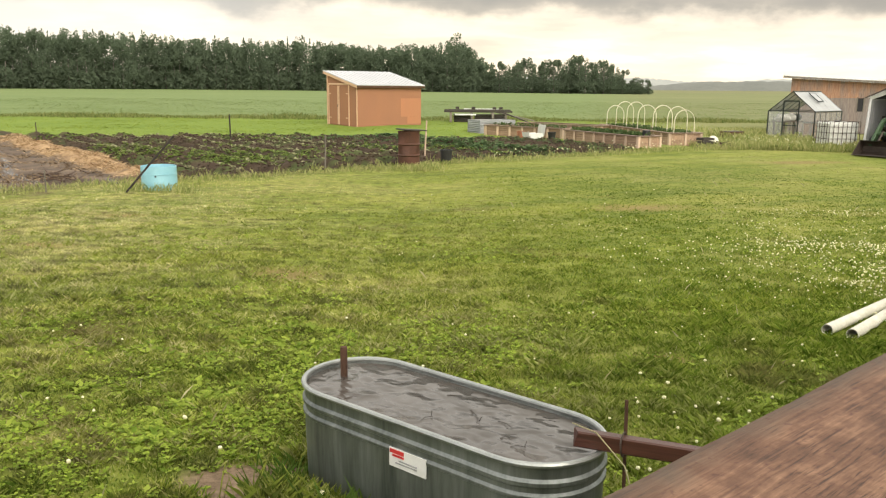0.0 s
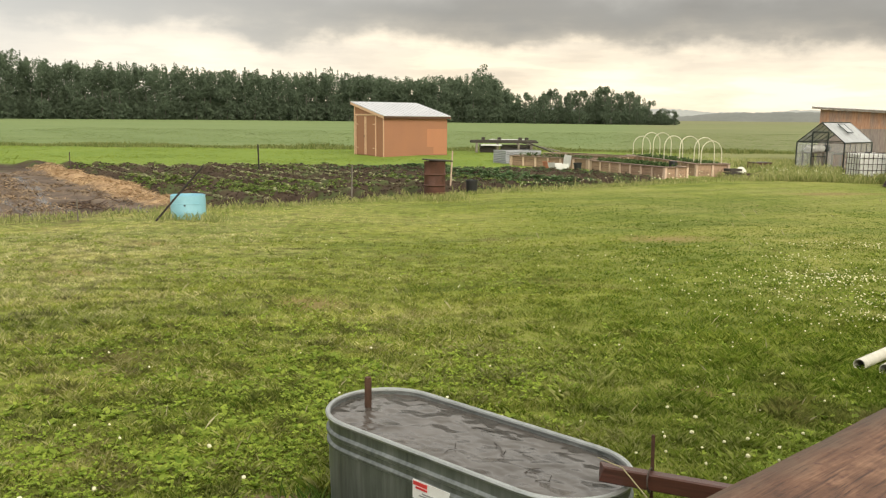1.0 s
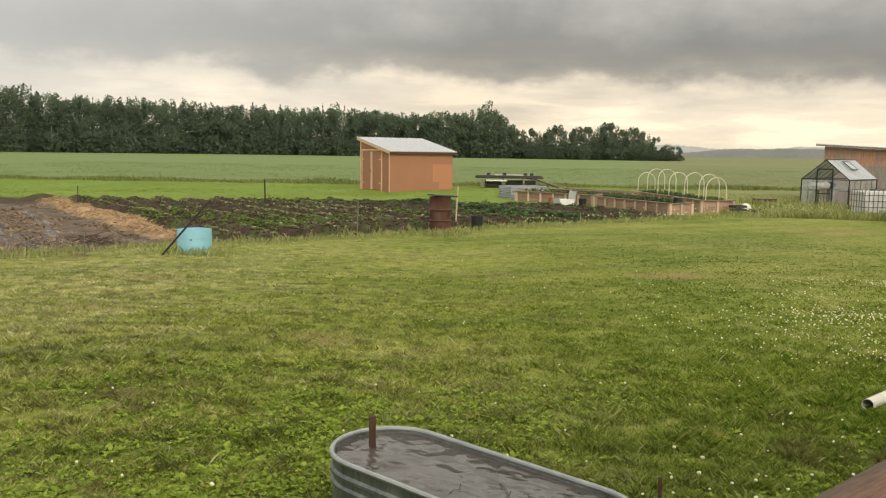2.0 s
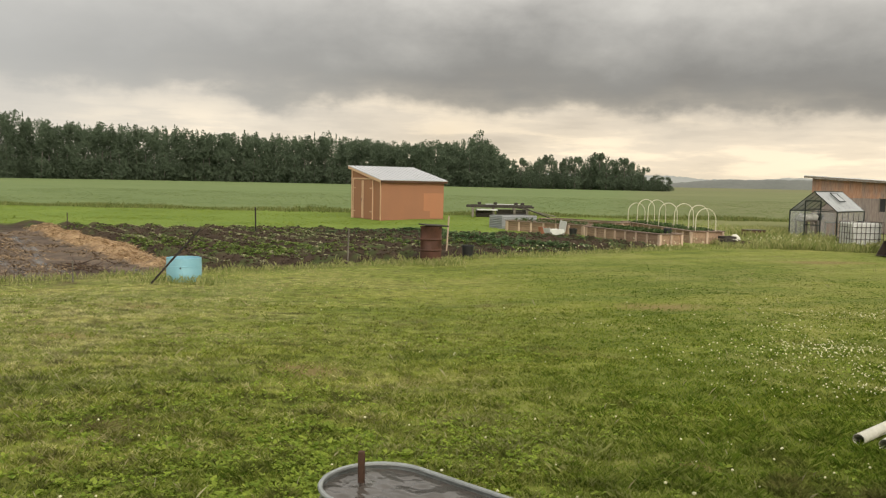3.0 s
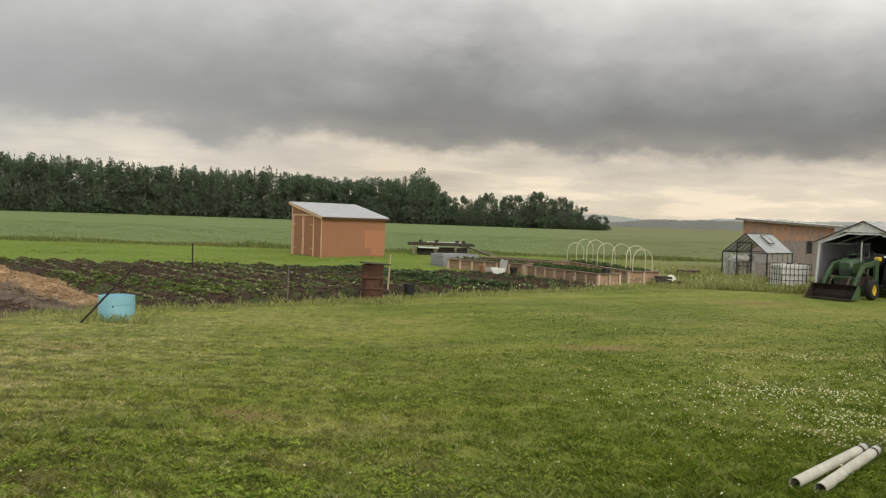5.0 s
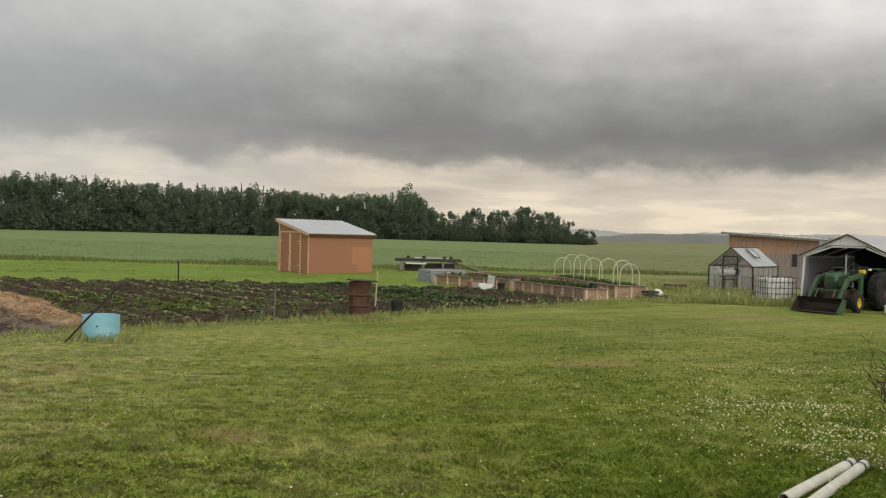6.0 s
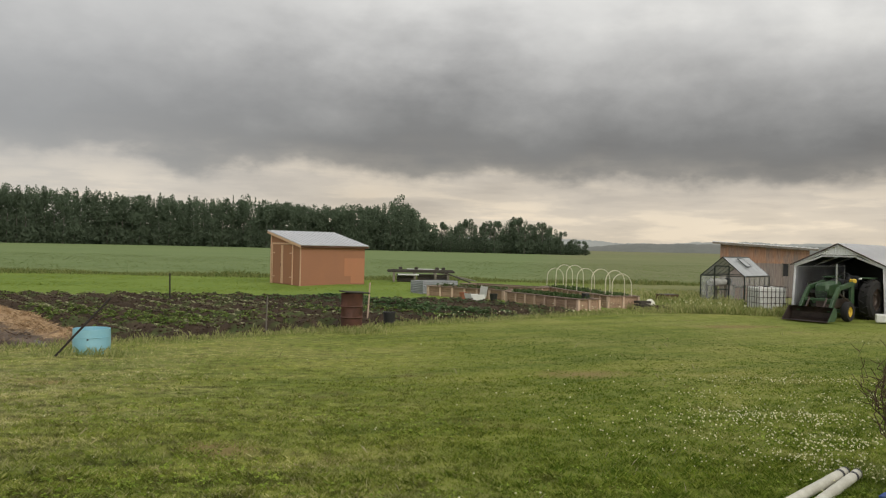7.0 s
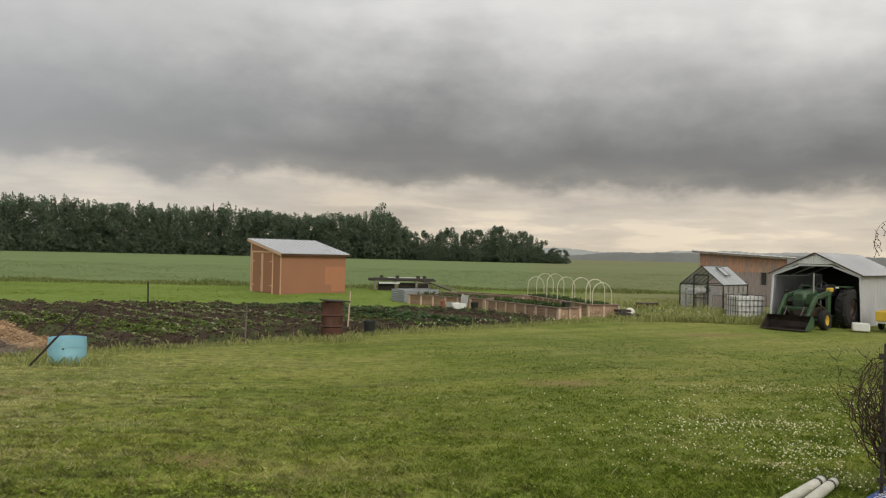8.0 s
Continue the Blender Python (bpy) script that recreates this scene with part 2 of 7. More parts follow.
def ground_material():
    k = Mat("ground_cover", 0.9, 0, 0.15)
    pos = k.n("ShaderNodeNewGeometry").outputs["Position"]
    sep = k.n("ShaderNodeSeparateXYZ")
    k.link(pos, sep.inputs[0])
    x, y = sep.outputs["X"], sep.outputs["Y"]
    wob = k.math("MULTIPLY", k.math("SUBTRACT", k.noise(pos, 0.9, 4), 0.5), 1.6)
    dx, dy = k.math("SUBTRACT", x, G0.x), k.math("SUBTRACT", y, G0.y)
    u = k.math("ADD", k.math("MULTIPLY", dx, U.x), k.math("MULTIPLY", dy, U.y))
    v = k.math("ADD", k.math("MULTIPLY", dx, V.x), k.math("MULTIPLY", dy, V.y))
    step = lambda a, lo, w: k.math("MULTIPLY", k.math("SUBTRACT", a, lo - w), 0.5 / w, True)
    vw, uw = k.math("ADD", v, wob), k.math("ADD", u, wob)
    # lawn: green with yellow, worn and darker patches
    big, mid, fine = k.noise(pos, 0.22, 4), k.noise(pos, 1.4, 5, 0.6), k.noise(pos, 26, 5, 0.7)
    lawn = k.ramp(k.math("ADD", k.math("MULTIPLY", big, 0.45), k.math("ADD", k.math("MULTIPLY", mid, 0.3), k.math("MULTIPLY", fine, 0.25))),
                  [(0.34, (0.09, 0.115, 0.016)), (0.47, (0.17, 0.205, 0.035)), (0.6, (0.26, 0.26, 0.075)), (0.7, (0.29, 0.25, 0.11))])
    lawn = turf_tone(k, pos, x, lawn)
    worn = k.math("MULTIPLY", k.ramp(k.noise(pos, 0.55, 3), [(0.66, (0, 0, 0)), (0.74, (1, 1, 1))]), 0.6)
    lawn = k.mix(lawn, (0.16, 0.115, 0.07), worn)
    lawn = k.mix(lawn, (0.06, 0.075, 0.012), k.math("MULTIPLY", k.ramp(k.noise(pos, 7.0, 3, 0.55), [(0.36, (1, 1, 1)), (0.56, (0, 0, 0))]), 0.2))
    for px, py, rx, ry in BARE:
        ex, ey = k.math("MULTIPLY", k.math("SUBTRACT", x, px), 1 / rx), k.math("MULTIPLY", k.math("SUBTRACT", y, py), 1 / ry)
        d = k.math("ADD", k.math("POWER", k.math("ADD", k.math("MULTIPLY", ex, ex), k.math("MULTIPLY", ey, ey)), 0.5), k.math("MULTIPLY", k.math("SUBTRACT", mid, 0.5), 1.6))
        lawn = k.mix(lawn, k.ramp(fine, [(0.35, (0.16, 0.11, 0.045)), (0.65, (0.31, 0.225, 0.10))]), k.math("MULTIPLY", k.math("SUBTRACT", 1.0, step(d, 0.8, 0.45)), 0.75))
    # tilled soil, damp, with lumps and weeds
    soil = k.ramp(k.math("ADD", k.math("MULTIPLY", mid, 0.5), k.math("MULTIPLY", fine, 0.5)), [(0.35, (0.028, 0.019, 0.012)), (0.55, (0.066, 0.046, 0.031)), (0.7, (0.13, 0.094, 0.062))])
    weedy = k.ramp(k.noise(pos, 0.8, 4, 0.6), [(0.5, (0, 0, 0)), (0.62, (1, 1, 1))])
    soil = k.mix(soil, (0.075, 0.12, 0.03), k.math("MULTIPLY", weedy, 0.55))
    # garden area
    gmask = k.math("MULTIPLY", step(vw, 0.0, 0.25), k.math("SUBTRACT", 1.0, step(k.math("ADD", y, wob), 33.5, 0.6)))
    gmask = k.math("MULTIPLY", gmask, k.math("SUBTRACT", 1.0, step(uw, 10.5, 0.6)))
    # mown strip beyond the garden, then the sown field
    mown = k.ramp(k.math("ADD", k.math("MULTIPLY", big, 0.5), k.math("MULTIPLY", mid, 0.5)), [(0.35, (0.13, 0.20, 0.03)), (0.65, (0.21, 0.28, 0.05))])
    s = k.n("ShaderNodeMapping", Scale=(0.03, 0.35, 1))
    k.link(pos, s.inputs[0])
    streak = k.noise(s.outputs[0], 1.0, 5, 0.6)
    field = k.ramp(k.math("ADD", k.math("MULTIPLY", streak, 0.6), k.math("MULTIPLY", mid, 0.4)), [(0.35, (0.125, 0.185, 0.065)), (0.65, (0.20, 0.245, 0.095))])
    tan_ = k.ramp(streak, [(0.4, (0.20, 0.20, 0.09)), (0.7, (0.29, 0.25, 0.14))])
    far_right = k.math("MULTIPLY", step(k.math("SUBTRACT", x, k.math("MULTIPLY", y, 0.12)), 6.0, 3.0), step(y, 30.0, 3.0))
    mown = k.mix(mown, tan_, k.math("MULTIPLY", far_right, 0.7))
    col = k.mix(lawn, mown, step(k.math("ADD", y, wob), 31.0, 2.0))
    col = k.mix(col, field, step(k.math("ADD", y, wob), 54.5, 1.0))
    col = k.mix(col, (0.20, 0.19, 0.10), k.math("MULTIPLY", step(y, 330.0, 60.0), 0.6))
    side = k.math("MULTIPLY", step(k.math("SUBTRACT", x, k.math("MULTIPLY", y, 0.2)), 2.0, 6.0), step(y, 56.0, 6.0))
    col = k.mix(col, k.ramp(streak, [(0.35, (0.15, 0.165, 0.07)), (0.7, (0.25, 0.225, 0.115))]), k.math("MULTIPLY", side, 0.65))
    col = k.mix(col, soil, gmask)
    # straw walk, wet path and old mulch at the garden's end
    su = k.math("ADD", u, k.math("MULTIPLY", wob, 0.5))
    band = lambda a, lo, hi, w: k.math("MULTIPLY", step(a, lo, w), k.math("SUBTRACT", 1.0, step(a, hi, w)))
    straw = k.ramp(k.math("ADD", k.math("MULTIPLY", k.noise(pos, 2.6, 4, 0.6), 0.6), k.math("MULTIPLY", fine, 0.4)), [(0.36, (0.09, 0.062, 0.04)), (0.48, (0.30, 0.20, 0.115)), (0.62, (0.46, 0.32, 0.185))])
    wet = k.ramp(k.math("ADD", k.math("MULTIPLY", mid, 0.6), k.math("MULTIPLY", fine, 0.4)), [(0.38, (0.05, 0.038, 0.03)), (0.55, (0.16, 0.12, 0.09)), (0.68, (0.27, 0.2, 0.13))])
    garden_v = k.math("MULTIPLY", step(vw, 0.2, 0.3), k.math("SUBTRACT", 1.0, step(vw, 16.0, 0.6)))
    col = k.mix(col, wet, k.math("MULTIPLY", k.math("SUBTRACT", 1.0, step(su, -6.9, 0.15)), garden_v))
    col = k.mix(col, straw, k.math("MULTIPLY", band(su, -7.2, -6.1, 0.12), garden_v))
    # bare earth by the tank
    bare = k.math("MULTIPLY", k.math("SUBTRACT", 1.0, step(k.math("POWER", k.math("ADD", k.math("POWER", k.math("ADD", x, 0.95), 2.0), k.math("POWER", k.math("MULTIPLY", k.math("SUBTRACT", y, 4.0), 2.0), 2.0)), 0.5), 0.46, 0.1)), 0.95)
    col = k.mix(col, k.ramp(fine, [(0.35, (0.12, 0.082, 0.058)), (0.65, (0.27, 0.19, 0.135))]), bare)
    rv = k.n("ShaderNodeCombineXYZ")
    k.link(k.math("MULTIPLY", u, 1.5), rv.inputs[0]).link(k.math("MULTIPLY", v, 0.11), rv.inputs[1])
    puddle = k.ramp(k.noise(rv.outputs[0], 1.0, 4, 0.55), [(0.53, (0, 0, 0)), (0.6, (1, 1, 1))])
    puddle = k.math("MULTIPLY", puddle, k.math("MULTIPLY", k.math("SUBTRACT", 1.0, step(su, -7.3, 0.15)), garden_v))
    col = k.mix(col, (0.075, 0.06, 0.05), k.math("MULTIPLY", puddle, 0.8))
    k.rough(k.math("SUBTRACT", 0.9, k.math("MULTIPLY", puddle, 0.72)))
    k.color(col).bump(k.math("ADD", k.math("MULTIPLY", fine, 0.6), mid), 0.6, 0.03)
    return k.m


M_GROUND = ground_material()
M_GRASS = foliage("grass_blades", (0.075, 0.125, 0.014), (0.27, 0.315, 0.055), 0.85, 0.4, 0.08, zone=True, soft=0.55)
M_CLOVER = foliage("clover_leaves", (0.13, 0.22, 0.018), (0.38, 0.48, 0.07), 0.65, 0.4, 0.15)
M_TALL = foliage("tall_grass", (0.17, 0.24, 0.05), (0.50, 0.48, 0.22), 0.8, 0.4, 0.1)
# leaf colour is lifted and greyed to carry the rain haze
M_WOODS = foliage("hazed_woods_leaves", (0.14, 0.18, 0.12), (0.17, 0.22, 0.14), 0.95, 0.55, 0.02, soft=0.5)
M_VEG = foliage("vegetable_leaves", (0.07, 0.13, 0.028), (0.27, 0.34, 0.09))
M_PALE = foliage("pale_plants", (0.19, 0.21, 0.10), (0.46, 0.45, 0.27))
M_STRAW = foliage("straw_bits", (0.26, 0.17, 0.09), (0.58, 0.42, 0.25), 0.8, 0.1)
M_PETAL = foliage("clover_petals", (0.80, 0.77, 0.50), (0.93, 0.90, 0.64), 0.8, 0.15, 0.05)
M_SOIL = plain("soil_clods", (0.026, 0.016, 0.008), (0.10, 0.066, 0.038), 3, 30, 0.9, 0, 0.6, 0.02)
M_GALV = plain("galvanised_steel", (0.10, 0.115, 0.11), (0.33, 0.35, 0.34), 5, 34, 0.5, 0.8, 0.1, 0.002, (1, 1, 0.09))
M_ZINC = plain("zinc_rim", (0.30, 0.32, 0.31), (0.48, 0.5, 0.49), 9, 60, 0.42, 0.75, 0.1, 0.001)
M_RUST = plain("rusty_steel", (0.05, 0.024, 0.016), (0.15, 0.062, 0.04), 3, 30, 0.75, 0.25, 0.3, 0.004)
M_IRON = plain("dark_iron", (0.018, 0.014, 0.012), (0.045, 0.035, 0.03), 8, 60, 0.7, 0.2, 0.3, 0.002)
M_RUSTPOST = plain("rusted_pipe", (0.04, 0.02, 0.012), (0.125, 0.062, 0.036), 12, 90, 0.8, 0.2, 0.4, 0.002)
M_BLUE = plain("blue_plastic", (0.22, 0.48, 0.60), (0.33, 0.60, 0.70), 4, 60, 0.45, 0, 0.05, 0.001)
M_BLACK = plain("black_plastic", (0.012, 0.012, 0.014), (0.03, 0.03, 0.032), 6, 50, 0.5, 0, 0.05)
M_WHITE = plain("white_plastic", (0.62, 0.62, 0.58), (0.78, 0.78, 0.74), 3, 40, 0.5, 0, 0.05)
M_PIPE = plain("dirty_white_pipe", (0.52, 0.50, 0.40), (0.78, 0.76, 0.66), 6, 50, 0.5, 0, 0.1)
M_SHED = plain("orange_brown_paint", (0.30, 0.135, 0.075), (0.36, 0.165, 0.09), 1.2, 25, 0.75, 0, 0.15, 0.003, (1, 1, 0.4))
M_SHEDNEW = plain("fresh_orange_paint", (0.40, 0.175, 0.09), (0.46, 0.20, 0.105), 1.2, 25, 0.75, 0, 0.15, 0.003, (1, 1, 0.4))
M_TRIM = plain("pale_orange_trim", (0.60, 0.37, 0.24), (0.70, 0.46, 0.31), 4, 40, 0.7)
M_EAVE = plain("brown_eave_paint", (0.07, 0.032, 0.022), (0.15, 0.07, 0.045), 4, 40, 0.7)
M_ROOF = plain("pale_metal_roof", (0.50, 0.51, 0.53), (0.62, 0.63, 0.65), 0.8, 14, 0.4, 0.3, 0.1)
M_BEDWOOD = wood("raw_lumber", (0.20, 0.125, 0.08), (0.46, 0.31, 0.205), 0, 0.8, 18)
M_BEDPOST = wood("raw_lumber_upright", (0.42, 0.30, 0.22), (0.64, 0.48, 0.36), 2, 0.8, 18)
M_GREYWOOD = wood("weathered_boards", (0.10, 0.085, 0.07), (0.27, 0.24, 0.20), 2, 0.85, 14)
M_DARKWOOD = wood("dark_old_timber", (0.022, 0.019, 0.016), (0.075, 0.062, 0.05), 0, 0.85, 14)
M_RAIL = wood("worn_red_stain", (0.065, 0.031, 0.019), (0.285, 0.14, 0.08), 0, 0.8, 95, 0.28)


def rail_material():
    """Flaking red-brown stain: short open cracks, pale bare flecks, a grimy weathered margin."""
    k = Mat("flaking_rail_stain", 0.8)
    v, w = k.coords((7, 120, 120)), k.coords((1, 1, 1))
    g, b = k.noise(v, 1.0, 6, 0.7, 0.5), k.noise(w, 9.0, 5, 0.65)
    col = k.ramp(k.math("ADD", k.math("MULTIPLY", g, 0.45), k.math("MULTIPLY", b, 0.55)), [(0.36, (0.08, 0.040, 0.026)), (0.5, (0.18, 0.092, 0.056)), (0.64, (0.35, 0.20, 0.125))])
    crack = k.math("MULTIPLY", k.ramp(g, [(0.39, (1, 1, 1)), (0.46, (0, 0, 0))]), k.ramp(k.noise(w, 5.0, 4, 0.6), [(0.45, (0, 0, 0)), (0.6, (1, 1, 1))]))
    col = k.mix(col, (0.045, 0.027, 0.022), k.math("MULTIPLY", crack, 0.85))
    sx = k.n("ShaderNodeSeparateXYZ")
    k.link(w, sx.inputs[0])
    grime = k.math("MULTIPLY", k.math("SUBTRACT", k.math("ADD", sx.outputs["Y"], k.math("MULTIPLY", k.math("SUBTRACT", b, 0.5), 0.16)), 0.075), 15.0, True)
    col = k.mix(col, k.mix((0.055, 0.042, 0.033), (0.13, 0.095, 0.068), g), k.math("MULTIPLY", grime, 0.88))
    pit = k.ramp(k.noise(w, 42.0, 4, 0.6), [(0.33, (1, 1, 1)), (0.40, (0, 0, 0))])
    col = k.mix(col, (0.10, 0.045, 0.035), k.math("MULTIPLY", pit, 0.7))
    k.color(col).bump(k.math("ADD", g, k.math("MULTIPLY", b, 0.6)), 0.7, 0.004)
    return k.m


M_CAP = rail_material()
M_WEED = foliage("weed_leaves", (0.125, 0.21, 0.02), (0.40, 0.49, 0.08), 0.6, 0.4, 0.2)
M_BEAM = wood("dark_red_stain", (0.036, 0.014, 0.010), (0.095, 0.035, 0.024), 0, 0.38, 50, 0.4)
M_HOOP = plain("pale_hoop_pipe", (0.55, 0.52, 0.38), (0.72, 0.68, 0.52), 5, 30, 0.5)
M_GREEN = plain("green_machine_paint", (0.018, 0.05, 0.019), (0.055, 0.105, 0.045), 3, 30, 0.5, 0.0, 0.1)
M_YELLOW = plain("yellow_paint", (0.55, 0.36, 0.03), (0.68, 0.47, 0.05), 4, 40, 0.5)
M_RUBBER = plain("tyre_rubber", (0.008, 0.008, 0.008), (0.024, 0.022, 0.02), 6, 60, 0.9, 0, 0.3)
M_FRAME = plain("dark_green_aluminium", (0.015, 0.022, 0.02), (0.03, 0.04, 0.036), 5, 50, 0.45, 0.3, 0.05)
M_WHITEMETAL = plain("white_metal_sheet", (0.70, 0.70, 0.71), (0.82, 0.82, 0.83), 0.6, 20, 0.55, 0.0, 0.08)
M_SHEETDARK = plain("ribbed_grey_sheet", (0.5, 0.5, 0.5), (0.68, 0.68, 0.68), 1, 20, 0.55, 0.2, 0.1)


def barn_ply(name, c1, c2):
    """Stained plywood bleaching to silver grey in runs down the sheet."""
    k = Mat(name, 0.85)
    runs, big, grain = k.noise(k.coords((3.5, 3.5, 0.35)), 1.0, 5, 0.6), k.noise(k.coords((1, 1, 1)), 0.9, 4), k.noise(k.coords((24, 24, 2)), 1.0, 5, 0.7)
    col = k.ramp(grain, [(0.3, c1), (0.68, c2)])
    grey = k.ramp(k.math("ADD", k.math("MULTIPLY", runs, 0.6), k.math("MULTIPLY", big, 0.4)), [(0.45, (0, 0, 0)), (0.62, (1, 1, 1))])
    col = k.mix(col, k.ramp(grain, [(0.3, (0.13, 0.115, 0.11)), (0.7, (0.30, 0.27, 0.255))]), k.math("MULTIPLY", grey, 0.8))
    k.color(col).bump(grain, 0.4, 0.004)
    return k.m


M_BARNORANGE = barn_ply("bleached_orange_plywood", (0.25, 0.13, 0.08), (0.5, 0.29, 0.19))
M_BARNWOOD = barn_ply("bleached_grey_plywood", (0.16, 0.125, 0.11), (0.34, 0.28, 0.25))
M_STEELDARK = plain("worn_dark_steel", (0.05, 0.038, 0.03), (0.13, 0.10, 0.085), 2, 25, 0.55, 0.5, 0.2)
M_TWIG = plain("brown_twig_bark", (0.035, 0.021, 0.014), (0.11, 0.065, 0.04), 10, 80, 0.85)
M_BARK = plain("tree_bark", (0.10, 0.09, 0.075), (0.24, 0.22, 0.19), 2, 12, 0.9, 0, 0.5, 0.03)
M_TERRA = plain("terracotta", (0.24, 0.09, 0.05), (0.36, 0.15, 0.085), 5, 40, 0.85)
M_MAT = plain("blue_woven_mat", (0.03, 0.07, 0.25), (0.05, 0.11, 0.36), 6, 90, 0.7)
M_LABEL = plain("label_white", (0.66, 0.66, 0.64), (0.78, 0.78, 0.76), 12, 80, 0.5)
M_RED = plain("label_red", (0.50, 0.03, 0.03), (0.6, 0.05, 0.05), 12, 80, 0.5)
M_GREYBAR = plain("label_grey", (0.25, 0.25, 0.25), (0.35, 0.35, 0.35), 12, 80, 0.5)
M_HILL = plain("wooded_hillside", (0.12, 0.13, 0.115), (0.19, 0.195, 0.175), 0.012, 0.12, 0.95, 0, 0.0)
# the haze of distance is put into this hillside's lighter colour
M_HILLFAR = plain("haze_pale_hillside", (0.27, 0.285, 0.27), (0.36, 0.37, 0.345), 0.004, 0.05, 0.95, 0, 0.0)


def water_material():
    k = Mat("rainy_water", 0.12, 0, 0.6)
    v = k.coords((1, 1, 1))
    a = k.noise(k.coords((0.9, 1.2, 1)), 8, 1.5, 0.4, 0.15)
    b = k.noise(v, 46, 3)
    k.color(k.ramp(k.noise(v, 3, 3), [(0.3, (0.062, 0.055, 0.048)), (0.7, (0.10, 0.088, 0.078))]))
    k.bump(k.math("ADD", a, k.math("MULTIPLY", b, 0.04)), 1.0, 0.04)
    return k.m


def glass_material(name, tint, clear):
    k = Mat(name, 0.06, 0, 0.5)
    v = k.coords((1, 1, 1))
    k.color(k.ramp(k.noise(v, 3, 4), [(0.3, tint), (0.7, tuple(min(c * 1.2, 1) for c in tint))]))
    tr = k.n("ShaderNodeBsdfTransparent")
    mx = k.n("ShaderNodeMixShader")
    mx.inputs[0].default_value = clear
    out = k.t.nodes["Material Output"]
    k.link(k.p.outputs[0], mx.inputs[1]).link(tr.outputs[0], mx.inputs[2]).link(mx.outputs[0], out.inputs[0])
    return k.m


M_WATER = water_material()
M_GLASS = glass_material("greenhouse_glass", (0.40, 0.41, 0.40), 0.74)
M_ROOFGLASS = glass_material("grimy_roof_glass", (0.36, 0.38, 0.38), 0.3)


# ---- building blocks ----
def obj(name, bm, material, smooth=False):
    me = bpy.data.meshes.new(name)
    bm.normal_update()
    bm.to_mesh(me)
    bm.free()
    me.materials.append(material)
    if smooth:
        me.polygons.foreach_set("use_smooth", [True] * len(me.polygons))
        me.set_sharp_from_angle(angle=radians(40))
    return new(name, me)


def part(name, bm, material, parent, label="", smooth=False):
    ob = obj(name, bm, material, smooth)
    ob.parent = parent
    return tagged(ob, label)


def thing(name, m, label, category, group="", kind=""):
    e = new(name)
    e.empty_display_size = 0.2
    e.matrix_world = m
    return tagged(e, label, category, group, kind)


def box(bm, c, s, m=None, bevel=0.0):
    r = bmesh.ops.create_cube(bm, size=1, matrix=(m or Matrix()) @ Matrix.Translation(c) @ Matrix.Diagonal((*s, 1)))
    if bevel:
        edges = list({e for v in r["verts"] for e in v.link_edges})
        bmesh.ops.bevel(bm, geom=edges, offset=bevel, segments=1, affect="EDGES", profile=0.5)
    return bm


def boxpart(name, c, s, material, parent, label="", bevel=0.006, m=None):
    return part(name, box(bmesh.new(), c, s, m, bevel), material, parent, label)


def bar(bm, a, b, w, h=None, bevel=0.0):
    """A straight square bar from a to b."""
    a, b = Vector(a), Vector(b)
    d = b - a
    m = Matrix.Translation((a + b) / 2) @ d.to_track_quat("X", "Z").to_matrix().to_4x4()
    return box(bm, (0, 0, 0), (d.length, w, h or w), m, bevel)


def tube(bm, pts, r, seg=8, cap=True):
    """A round tube along a line of points; r is one radius or one for each point."""
    pts = [Vector(p) for p in pts]
    rs = r if isinstance(r, (list, tuple)) else [r] * len(pts)
    up = Vector((0.13, 0.21, 0.97))
    rings = []
    for i, p in enumerate(pts):
        d = (pts[min(i + 1, len(pts) - 1)] - pts[max(i - 1, 0)]).normalized()
        if abs(d.dot(up)) > 0.95:
            up = Vector((0.97, 0.2, 0.1))
        s = d.cross(up).normalized()
        up = s.cross(d).normalized()
        rings.append([bm.verts.new(p + (s * math.cos(a) + up * math.sin(a)) * rs[i]) for a in (2 * math.pi * j / seg for j in range(seg))])
    for a, b in zip(rings, rings[1:]):
        for j in range(seg):
            bm.faces.new((a[j], a[(j + 1) % seg], b[(j + 1) % seg], b[j]))
    if cap:
        bm.faces.new(rings[0][::-1])
        bm.faces.new(rings[-1])
    return bm


def lathe(bm, profile, seg=32, wobble=0.0):
    """A body of revolution round z from (radius, height) pairs; open where the profile is."""
    rings = [[bm.verts.new(((r + wobble * math.sin(3 * a + h * 4)) * math.cos(a), (r + wobble * math.sin(3 * a + h * 4)) * math.sin(a), h))
              for a in (2 * math.pi * j / seg for j in range(seg))] for r, h in profile]
    for a, b in zip(rings, rings[1:]):
        for j in range(seg):
            bm.faces.new((a[j], a[(j + 1) % seg], b[(j + 1) % seg], b[j]))
    return bm


def sheet_mesh(name, verts, faces, material):
    """One joined mesh from numpy arrays of triangles or quads."""
    me = bpy.data.meshes.new(name)
    n = faces.shape[1]
    me.vertices.add(len(verts))
    me.vertices.foreach_set("co", np.ascontiguousarray(verts, dtype=np.float32).ravel())
    me.loops.add(faces.size)
    me.loops.foreach_set("vertex_index", np.ascontiguousarray(faces, dtype=np.int32).ravel())
    me.polygons.add(len(faces))
    me.polygons.foreach_set("loop_start", np.arange(0, faces.size, n, dtype=np.int32))
    me.update(calc_edges=True)
    me.materials.append(material)
    return new(name, me)


rng = np.random.default_rng(7)


